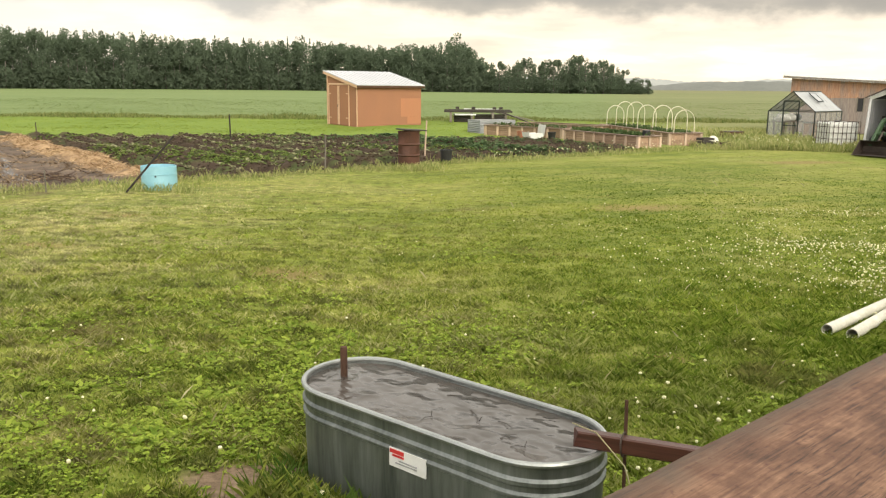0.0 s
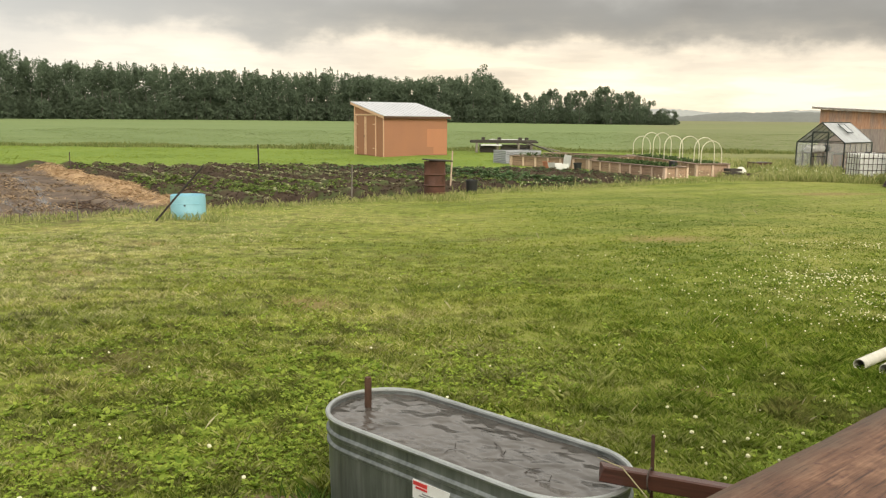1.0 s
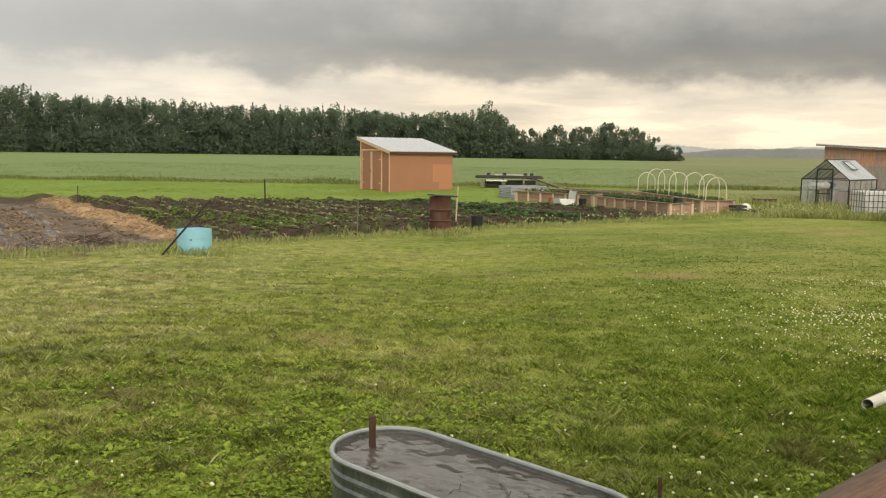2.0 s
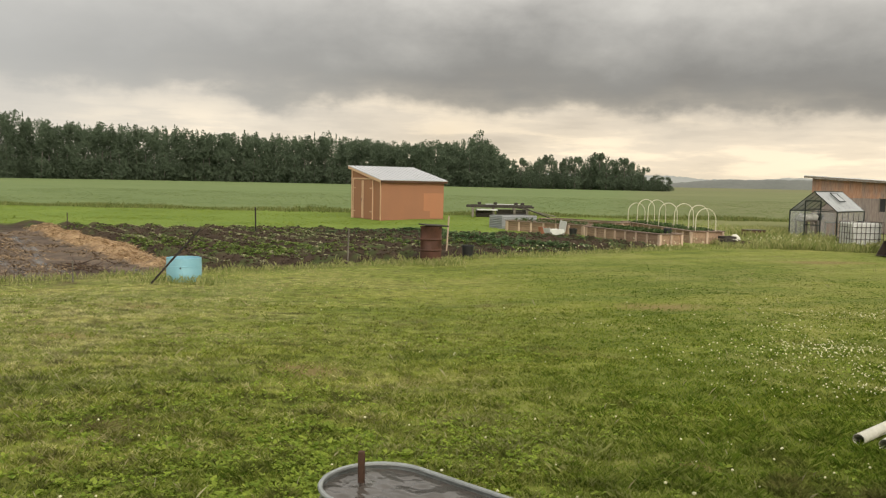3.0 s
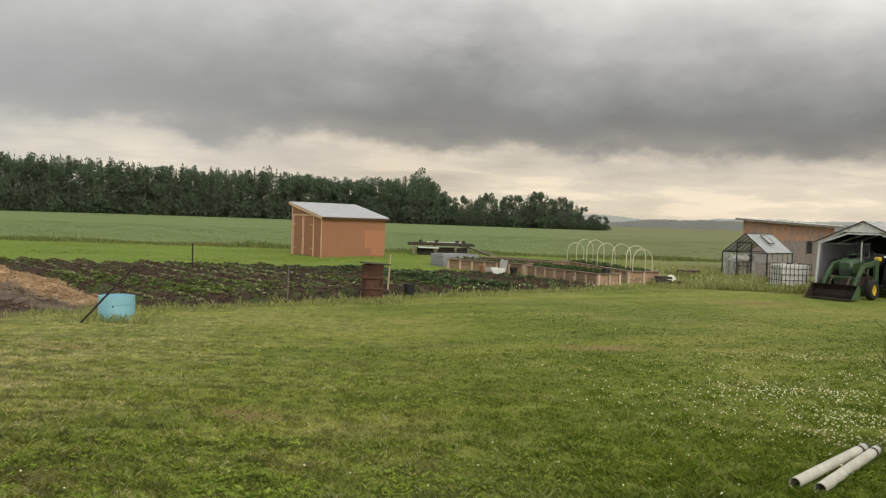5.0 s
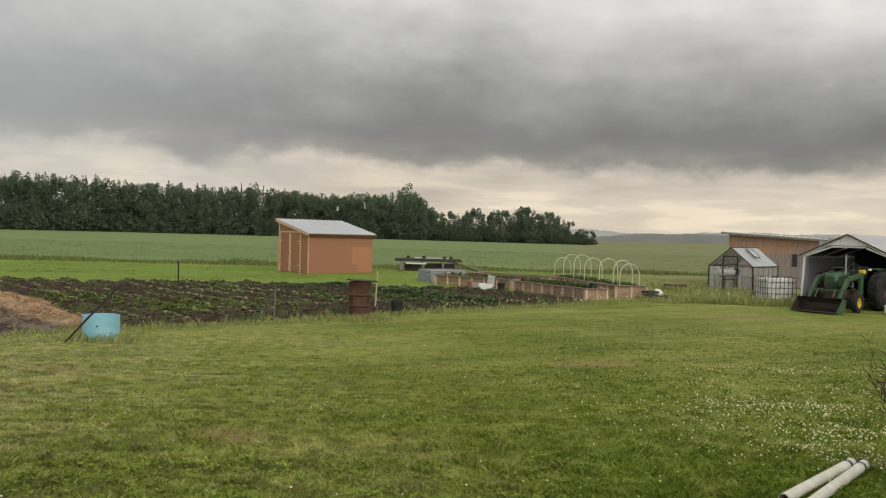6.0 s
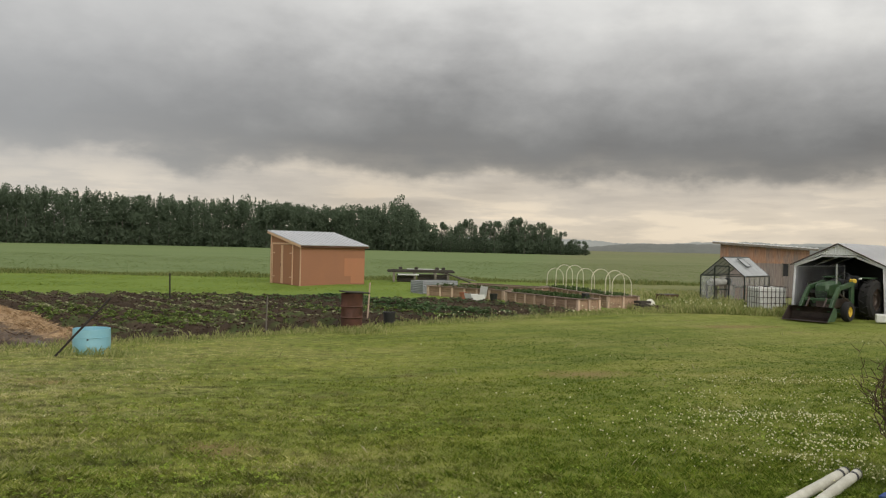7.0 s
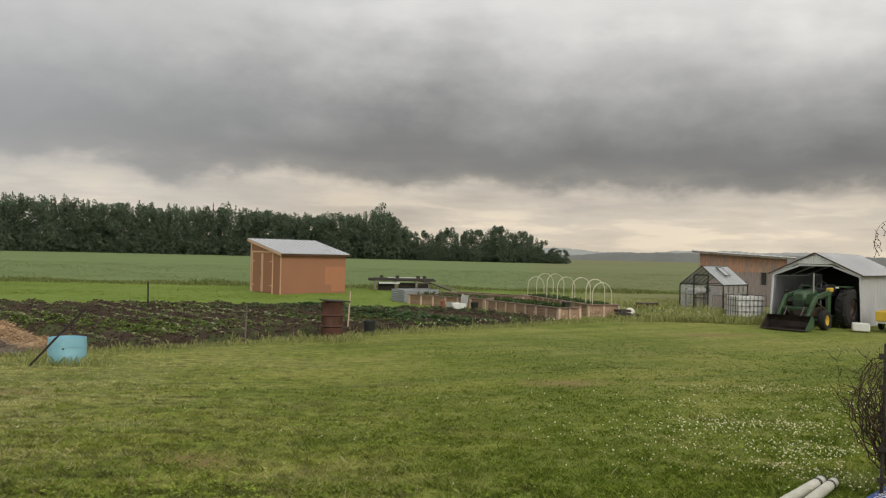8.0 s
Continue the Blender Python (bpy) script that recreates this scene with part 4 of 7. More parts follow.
# ---- things on the lawn ----
def build_pipe(m, label):
    e = thing("plastic_pipe", m, label, "pipe", "pipes lying on the lawn")
    L = 1.73
    bm = bmesh.new()
    segs = [(0.0, 0.046), (0.0, 0.050), (L, 0.050), (L, 0.045), (0.0, 0.045)]
    rings = [[bm.verts.new((x, r * math.cos(a), 0.050 + r * math.sin(a))) for a in (2 * math.pi * j / 20 for j in range(20))] for x, r in segs]
    for a, b in zip(rings, rings[1:]):
        for j in range(20):
            bm.faces.new((a[j], a[(j + 1) % 20], b[(j + 1) % 20], b[j]))
    part("tube", bm, M_PIPE, e, "", True)
    bm = bmesh.new()
    rings = [[bm.verts.new((x, r * math.cos(a), 0.050 + r * math.sin(a))) for a in (2 * math.pi * j / 20 for j in range(20))] for x, r in ((L - 0.17, 0.0505), (L - 0.17, 0.053), (L - 0.12, 0.053), (L - 0.12, 0.0505))]
    for a, b in zip(rings, rings[1:]):
        for j in range(20):
            bm.faces.new((a[j], a[(j + 1) % 20], b[(j + 1) % 20], b[j]))
    part("band", bm, M_BLACK, e, "black tape band", True)
    bm = bmesh.new()
    rings = [[bm.verts.new((x, r * math.cos(a), 0.050 + r * math.sin(a))) for a in (2 * math.pi * j / 20 for j in range(20))] for x, r in ((L - 0.01, 0.052), (L + 0.03, 0.052), (L + 0.03, 0.025))]
    for a, b in zip(rings, rings[1:]):
        for j in range(20):
            bm.faces.new((a[j], a[(j + 1) % 20], b[(j + 1) % 20], b[j]))
    bm.faces.new(rings[-1])
    part("end_cap", bm, M_BLACK, e, "dark end plug", True)


build_pipe(pose(3.36, 6.76, 0.01, 0, 0, 42.2), "long dirty white plastic pipe lying in clover")
build_pipe(pose(3.51, 6.62, 0.012, 0, 0, 45.2), "long dirty white plastic pipe beside its twin")


def build_drum():
    x, y = -0.9, 21.75
    e = thing("steel_drum", pose(x, y, h(x, y) - 0.02), "rusty dark red steel drum with loose lid", "drum")
    prof = [(0.0, 0.0), (0.285, 0.0), (0.29, 0.02)]
    for z in (0.33, 0.62):
        prof += [(0.286, z - 0.03), (0.303, z - 0.01), (0.303, z + 0.01), (0.286, z + 0.03)]
    prof += [(0.286, 0.93), (0.298, 0.945), (0.298, 0.965), (0.28, 0.965), (0.275, 0.4)]
    part("body", lathe(bmesh.new(), prof, 40, 0.003), M_RUST, e, "", True)
    for z in (0.33, 0.62):
        bm = bmesh.new()
        tube(bm, [(0.303 * math.cos(a), 0.303 * math.sin(a), z) for a in (2 * math.pi * i / 40 for i in range(41))], 0.008, 6, False)
        part("hoop", bm, M_RUSTPOST, e, "", True)
    lid = box(bmesh.new(), (0.02, 0, 1.0), (0.66, 0.6, 0.035), pose(0, 0, 0, 0, 3, 25), 0.01)
    part("lid", lid, M_DARKWOOD, e, "dark weathered board laid on top")


build_drum()


def build_blue_tub():
    x, y = -5.74, 16.35
    e = thing("plastic_tub", pose(x, y, h(x, y)), "pale blue plastic barrel half used as a tub", "tub")
    prof = [(0.0, 0.0), (0.325, 0.0), (0.345, 0.04), (0.35, 0.22), (0.345, 0.49), (0.338, 0.49), (0.34, 0.22), (0.33, 0.05), (0.0, 0.03)]
    part("shell", lathe(bmesh.new(), prof, 40, 0.004), M_BLUE, e, "", True)
    bm = bmesh.new()
    tube(bm, [(0.352 * math.cos(a), 0.352 * math.sin(a), 0.33) for a in (2 * math.pi * i / 40 for i in range(41))], 0.006, 6, False)
    part("ridge", bm, M_BLUE, e, "", True)
    bm = box(bmesh.new(), (0.05, -0.35, 0.3), (0.03, 0.02, 0.03), None, 0.004)
    part("bung", bm, M_BLACK, e)
    r = thing("leaning_rod", pose(-6.2, 15.75, 0), "dark steel rod leaning across the blue tub", "rod")
    bm = bmesh.new()
    tube(bm, [(0, -0.12, -0.02), (0.41, 0.02, 0.49), (0.92, 0.25, 1.12)], 0.021, 6)
    part("bar", bm, M_IRON, r)


build_blue_tub()


def build_bucket(name, x, y, r, hh, mt, label, group=""):
    e = thing(name, pose(x, y, h(x, y) - 0.005), label, "pot", group)
    part("shell", lathe(bmesh.new(), [(0.0, 0.0), (r * 0.8, 0.0), (r, hh), (r * 1.06, hh), (r * 1.06, hh - 0.03), (r * 1.07, hh + 0.005), (r * 0.95, hh + 0.005), (r * 0.76, 0.04), (0.0, 0.03)], 24), mt, e, "", True)
    return e


build_bucket("bucket", 0.11, 22.75, 0.175, 0.38, M_BLACK, "black plastic bucket at the garden's edge")
build_bucket("plant_pot", 3.3, 34.4, 0.17, 0.33, M_TERRA, "terracotta plant pot beside the raised bed")
build_bucket("plant_pot", 4.5, 33.6, 0.17, 0.3, M_BLACK, "dark plant pot between the raised beds")


def build_post(x, y, hgt, w, mt, label, lean=0.0):
    e = thing("fence_post", pose(x, y, h(x, y), 0, lean, 20), label, "post")
    part("stake", box(bmesh.new(), (0, 0, hgt / 2 - 0.1), (w, w, hgt + 0.2), None, w * 0.2), mt, e)
    boxpart("stake_top", (0, 0, hgt + 0.008), (w * 0.7, w * 0.7, 0.016), mt, e, "", 0.002)


build_post(-3.04, 21.0, 0.98, 0.035, M_GREYWOOD, "thin grey wooden garden stake", 1)
build_post(-7.7, 29.6, 0.99, 0.05, M_IRON, "dark steel fence post in the garden", -1)
build_post(-0.53, 24.3, 1.07, 0.04, M_BEDPOST, "pale wooden stake behind the drum", 3)
build_post(-14.2, 28.5, 0.7, 0.03, M_STEELDARK, "thin dark stake in the straw walk", 0)


# ---- raised beds ----
def build_bed(m, L, W, H, label, caps=True):
    """A raised bed: plank sides, uprights outside, cap rails and soil. Local x runs along its length."""
    e = thing("raised_bed", m, label, "raised bed", "raised beds")
    ph = H / 2
    for y, s in ((0.02, 1), (W - 0.02, -1)):
        for k in range(2):
            boxpart("plank", (L / 2, y, ph * (k + 0.5)), (L, 0.038, ph - 0.008), M_BEDWOOD, e, "", 0.004)
    for x in (0.02, L - 0.02):
        for k in range(2):
            boxpart("plank", (0, 0, 0), (W - 0.08, 0.038, ph - 0.008), M_BEDWOOD, e, "", 0.004, pose(x, W / 2, ph * (k + 0.5), 0, 0, 90))
    n = max(int(L / 0.62), 2)
    for i in range(n + 1):
        for y in (-0.022, W + 0.022):
            boxpart("upright", (0.05 + (L - 0.1) * i / n, y, H / 2 - 0.01), (0.09, 0.042, H + 0.0), M_BEDPOST, e, "", 0.004)
    for y in (0.0, W / 2, W):
        for x in (-0.022, L + 0.022):
            boxpart("upright", (x, y, H / 2 - 0.01), (0.042, 0.09, H - 0.006), M_BEDPOST, e, "", 0.004)
    if caps:
        for y in (-0.005, W + 0.005):
            boxpart("cap_rail", (L / 2, y, H + 0.018), (L + 0.1, 0.13, 0.034), M_GREYCAP, e, "", 0.004)
        for x in (0.0, L):
            boxpart("cap_rail", (0, 0, 0), (W - 0.14, 0.13, 0.034), M_GREYCAP, e, "", 0.004, pose(x, W / 2, H + 0.018, 0, 0, 90))
    bm = bmesh.new()
    bmesh.ops.create_grid(bm, x_segments=int(L * 6), y_segments=8, size=0.5, matrix=pose(L / 2, W / 2, H - 0.07) @ Matrix.Diagonal((L - 0.09, W - 0.09, 1, 1)))
    for v in bm.verts:
        v.co.z += 0.035 * noise.noise(v.co * 4)
    part("soil", bm, M_SOIL, e, "dark planting soil")
    return e


M_GREYCAP = wood("dark_cap_rail", (0.14, 0.095, 0.07), (0.33, 0.24, 0.18), 0, 0.8, 18)


def axis_pose(x, y, dx, dy, z=0.0):
    return pose(x, y, z, 0, 0, math.degrees(math.atan2(dy, dx)))


BED_N = axis_pose(4.95, 33.0, 0.42, -0.907, -0.02)
BED_F = axis_pose(7.35, 37.9, 0.16, -0.987, -0.02)
BED_L = axis_pose(1.92, 36.85, 0.74, -0.67, -0.02)
BED_M = axis_pose(3.6, 38.9, 0.70, -0.714, -0.02)
build_bed(BED_N, 4.7, 0.95, 0.47, "raw plank raised garden bed full of seedlings")
build_bed(BED_F, 7.4, 1.25, 0.5, "long plank raised bed under pale hoops")
build_bed(BED_L, 4.15, 1.2, 0.46, "raw plank raised bed with dark cap rails")
build_bed(BED_M, 4.3, 1.2, 0.5, "plank raised bed standing behind another one")


def build_hoop(x0, y0, x1, y1, hgt):
    c, d = Vector(((x0 + x1) / 2, (y0 + y1) / 2)), Vector((x1 - x0, y1 - y0))
    e = thing("hoop", axis_pose(c.x, c.y, d.x, d.y, 0.0), "pale bent plastic hoop standing in a raised bed", "garden hoop", "hoops over the raised bed")
    w = d.length / 2
    pts = [(-w, 0, 0.38), (-w * 1.02, 0, 0.6)] + [(-w * math.cos(a), 0.02 * math.sin(a), hgt - 0.42 + 0.42 * math.sin(a)) for a in (math.pi * i / 14 for i in range(15))] + [(w * 1.02, 0, 0.6), (w, 0, 0.38)]
    bm = bmesh.new()
    tube(bm, pts, 0.0165, 6)
    part("tube", bm, M_HOOP, e, "", True)


for k, tw, hgt in ((0.1, 0.03, 1.36), (1.3, 0.0, 1.55), (2.5, 0.02, 1.56), (3.8, -0.02, 1.46), (5.25, 0.03, 1.48), (6.65, 0.0, 1.46), (7.3, -0.02, 1.35)):
    p0, p1 = BED_F @ Vector((k, 1.02 + tw, 0)), BED_F @ Vector((k + 2 * tw, 0.22, 0))
    build_hoop(p1.x, p1.y, p0.x, p0.y, hgt)


def build_corrugated_bed():
    e = thing("metal_bed", axis_pose(1.75, 38.0, 0.85, 0.5, 0), "corrugated galvanised steel raised bed", "raised bed")
    L, W, H = 2.0, 1.1, 0.62

    def sheet(length, m):
        bm = bmesh.new()
        n = 30
        rows = [[bm.verts.new(m @ Vector((x, 0.012 * math.sin(k * math.pi / 1.0 + 0.001), z))) for x in (0, length)] for k, z in ((i * 0.5, H * i / n) for i in range(n + 1))]
        for a, b in zip(rows, rows[1:]):
            bm.faces.new((a[0], a[1], b[1], b[0]))
        bmesh.ops.solidify(bm, geom=bm.faces[:], thickness=0.004)
        return bm
    for m, ln in ((pose(0, 0, 0), L), (pose(0, W, 0), L), (pose(0, 0, 0, 0, 0, 90), W), (pose(L, 0, 0, 0, 0, 90), W)):
        part("steel_side", sheet(ln, m), M_ROOF, e)
    boxpart("soil", (L / 2, W / 2, H - 0.1), (L - 0.05, W - 0.05, 0.05), M_SOIL, e)


build_corrugated_bed()


def build_white_seat():
    e = thing("white_tub", pose(3.75, 33.3, h(3.75, 33.3), 0, 0, 25), "cracked white plastic tub chair lying by the beds", "tub")
    bm = bmesh.new()
    prof = [(-0.45, 0.3), (-0.4, 0.08), (-0.25, 0.0), (0.15, 0.0), (0.3, 0.1), (0.36, 0.5), (0.42, 0.58)]
    rows = [[bm.verts.new((x, y, z + (0.06 if abs(y) > 0.2 else 0))) for y in (-0.28, -0.2, 0, 0.2, 0.28)] for x, z in prof]
    for a, b in zip(rows, rows[1:]):
        for j in range(4):
            bm.faces.new((a[j], a[j + 1], b[j + 1], b[j]))
    bmesh.ops.solidify(bm, geom=bm.faces[:], thickness=0.02)
    part("shell", bm, M_WHITE, e, "", True)
    for y in (-0.27, 0.25):
        bm = bmesh.new()
        box(bm, (-0.06, y, 0.14), (0.6, 0.02, 0.24), None, 0.008)
        part("side", bm, M_WHITE, e)


build_white_seat()


# ---- lumber rack beyond the garden ----
def build_rack():
    e = thing("lumber_rack", pose(0.3, 50.6, -0.08, 0, 0, 0), "dark old timber rack with boards and rails", "rack")
    for x in (0.2, 1.5, 2.8, 3.6):
        for y in (0.0, 1.3):
            boxpart("post", (x, y, 0.34), (0.13, 0.12, 0.68), M_GREYWOOD, e)
    for y in (-0.02, 0.6, 1.3):
        boxpart("rail", (1.9, y, 0.74), (4.2, 0.14, 0.11), M_DARKWOOD, e, "", 0.01, pose(0, 0, 0, 0, 0, 1))
    boxpart("board", (1.6, 0.2, 0.83), (3.6, 0.2, 0.05), M_DARKWOOD, e)
    boxpart("board", (2.0, 0.8, 0.83), (3.9, 0.18, 0.05), M_DARKWOOD, e)
    boxpart("board", (2.1, 0.5, 0.89), (2.2, 0.12, 0.04), M_WHITEMETAL, e, "pale grey board")
    for x in (0.6, 1.6, 2.9, 3.3):
        boxpart("block", (x, 0.3, 0.95), (0.22, 0.2, 0.14), M_DARKWOOD, e)
    for k, (x, y) in enumerate(((0.9, 0.6), (2.2, 0.7), (3.1, 0.5))):
        for j in range(5):
            boxpart("stacked_board", (x, y, 0.12 + 0.1 * j), (1.0 - 0.05 * k, 0.9, 0.07), M_DARKWOOD, e, "", 0.006, pose(0, 0, 0, 0, 0, 0.6 * j - 1))
    boxpart("shelf", (1.1, 0.1, 0.55), (1.3, 0.5, 0.08), M_WHITEMETAL, e, "pale metal trough")
    part("ramp", bar(bmesh.new(), (3.2, 0.1, 0.78), (5.0, -0.4, 0.12), 0.25, 0.06, 0.005), M_DARKWOOD, e)
    part("ramp", bar(bmesh.new(), (3.0, 0.6, 0.7), (5.4, 0.3, 0.2), 0.25, 0.06, 0.005), M_GREYWOOD, e)


build_rack()


# ---- yard: greenhouse, liquid tote, barn, shelter and tractor ----
YARD = -46.0


def build_greenhouse():
    e = thing("greenhouse", pose(14.35, 36.1, 0, 0, 0, YARD), "small glass greenhouse with dark green metal frame", "greenhouse")
    W, L, ev, rg = 2.02, 2.95, 1.22, 2.06
    r = 0.034

    def fr(a, b, w=r):
        part("frame_bar", bar(bmesh.new(), a, b, w, w, 0.004), M_FRAME, e)
    for y in (0, L):
        for x in (0, W):
            fr((x, y, 0), (x, y, ev), 0.045)
        fr((0, y, ev), (W / 2, y, rg)), fr((W, y, ev), (W / 2, y, rg)), fr((0, y, 0.04), (W, y, 0.04))
        fr((0, y, ev), (W, y, ev))
    for x in (0, W):
        fr((x, 0, ev), (x, L, ev), 0.05), fr((x, 0, 0.04), (x, L, 0.04), 0.045)
        for k in range(1, 5):
            fr((x, L * k / 5, 0), (x, L * k / 5, ev), 0.022)
            fr((x, L * k / 5, ev), (W / 2, L * k / 5, rg), 0.022)
    fr((W / 2, 0, rg), (W / 2, L, rg), 0.06)
    # door with its own frame in the gable
    d = boxpart("door", (1.0, -0.02, 1.66), (0.66, 0.04, 0.05), M_FRAME, e, "dark framed sliding door")
    for x in (0.67, 1.33):
        part("door_stile", bar(bmesh.new(), (x, -0.02, 0.03), (x, -0.02, 1.66), 0.055, 0.045, 0.004), M_FRAME, d)
    for z in (0.05, 0.62):
        part("door_rail", bar(bmesh.new(), (0.69, -0.02, z), (1.31, -0.02, z), 0.04, 0.045, 0.004), M_FRAME, d)
    # panes
    for x in (0.012, W - 0.012):
        for k in range(5):
            p = boxpart("pane", (x, L * (k + 0.5) / 5, ev / 2), (0.004, L / 5 - 0.03, ev - 0.06), M_GLASS, e, "", 0)
            p.visible_shadow = False
    for sx in (-1, 1):
        n = Vector((W / 2, 0, rg - ev)).normalized()
        for k in range(5):
            c = Vector((W / 2 + sx * W / 4, L * (k + 0.5) / 5, (ev + rg) / 2 + 0.012))
            sl = math.hypot(W / 2, rg - ev)
            p = boxpart("roof_pane", (0, 0, 0), (sl - 0.04, L / 5 - 0.026, 0.004), M_ROOFGLASS, e, "", 0, pose(*c, 0, sx * math.degrees(math.atan2(rg - ev, W / 2)), 0))
            p.visible_shadow = False
    vm = pose(W / 2 + W / 5.2, L * 0.5, rg - 0.26, 0, math.degrees(math.atan2(rg - ev, W / 2)), 0)
    vent = boxpart("vent", (0, 0, 0.035), (0.55, 0.6, 0.006), M_ROOFGLASS, e, "hinged glass roof vent", 0, vm)
    vent.visible_shadow = False
    for c, s in (((0.275, 0, 0.035), (0.035, 0.63, 0.03)), ((-0.275, 0, 0.035), (0.035, 0.63, 0.03)), ((0, 0.3, 0.035), (0.51, 0.035, 0.03)), ((0, -0.3, 0.035), (0.51, 0.035, 0.03))):
        boxpart("vent_frame", c, s, M_FRAME, vent, "", 0.003, vm)
    for x, w in ((0.34, 0.6), (1.67, 0.6)):
        p = boxpart("pane", (x, 0.0, ev / 2), (w, 0.004, ev - 0.06), M_GLASS, e, "", 0)
        p.visible_shadow = False
    # shelf with pots and fleece inside
    s = thing("potting_bench", e.matrix_world @ pose(0.35, 1.4, 0), "potting bench with pale sacks inside the greenhouse", "bench")
    boxpart("top", (0, 0, 0.75), (0.55, 2.3, 0.04), M_GREYWOOD, s)
    for y in (-1.05, 0, 1.05):
        boxpart("leg", (0.2, y, 0.365), (0.06, 0.06, 0.73), M_GREYWOOD, s)
        boxpart("leg", (-0.2, y, 0.365), (0.06, 0.06, 0.73), M_GREYWOOD, s)
    r_ = random.Random(8)
    for k in range(4):
        b = thing("sack", e.matrix_world @ pose(0.34, 0.5 + k * 0.55, 0.77, 0, 0, r_.uniform(-20, 20)), "crumpled white sack on the potting bench", "sack", "sacks on the bench")
        bm = bmesh.new()
        bmesh.ops.create_icosphere(bm, subdivisions=3, radius=0.22, matrix=Matrix.Translation((0, 0, 0.15)))
        for v in bm.verts:
            v.co += v.normal * 0.06 * noise.noise(v.co * 6 + Vector((k, 0, 0)))
            v.co.z = max(v.co.z * 0.8, 0.0)
        part("bag", bm, M_WHITE if k < 3 else M_BLACK, b, "", True)
    p = thing("storage_crate", e.matrix_world @ pose(1.62, 1.1, 0.01), "orange-brown wooden crate inside the greenhouse", "crate")
    boxpart("side", (0, 0, 0.35), (0.5, 1.1, 0.7), M_BARNORANGE, p)
    boxpart("lid", (0, 0, 0.72), (0.54, 1.14, 0.03), M_DARKWOOD, p)


build_greenhouse()


def build_tote():
    e = thing("liquid_tote", pose(14.25, 30.05, 0, 0, 0, 6), "white plastic liquid tote in a wire cage", "tote")
    W, D, H = 1.2, 1.0, 1.0
    boxpart("pallet", (W / 2, D / 2, 0.06), (W, D, 0.1), M_GREYWOOD, e)
    bm = box(bmesh.new(), (W / 2, D / 2, 0.11 + (H - 0.14) / 2), (W - 0.06, D - 0.06, H - 0.14), None, 0.06)
    part("bottle", bm, M_WHITE, e, "cloudy white plastic tank", True)
    bm = lathe(bmesh.new(), [(0.0, 0.05), (0.11, 0.05), (0.12, 0.0)], 20)
    bmesh.ops.translate(bm, verts=bm.verts, vec=(W / 2, D / 2, H - 0.03))
    part("filler_cap", bm, M_BLACK, e, "black screw cap", True)
    for z in (0.14, 0.36, 0.58, 0.8, 0.985):
        bm = bmesh.new()
        tube(bm, [(0, 0, z), (W, 0, z), (W, D, z), (0, D, z), (0, 0, z)], 0.011, 6, False)
        part("cage_hoop", bm, M_STEELDARK, e)
    for i in range(8):
        for y in (-0.004, D + 0.004):
            part("cage_bar", bar(bmesh.new(), (W * i / 7, y, 0.1), (W * i / 7, y, 0.99), 0.016), M_STEELDARK, e)
    for i in range(1, 6):
        for x in (-0.004, W + 0.004):
            part("cage_bar", bar(bmesh.new(), (x, D * i / 6, 0.1), (x, D * i / 6, 0.99), 0.016), M_STEELDARK, e)


build_tote()


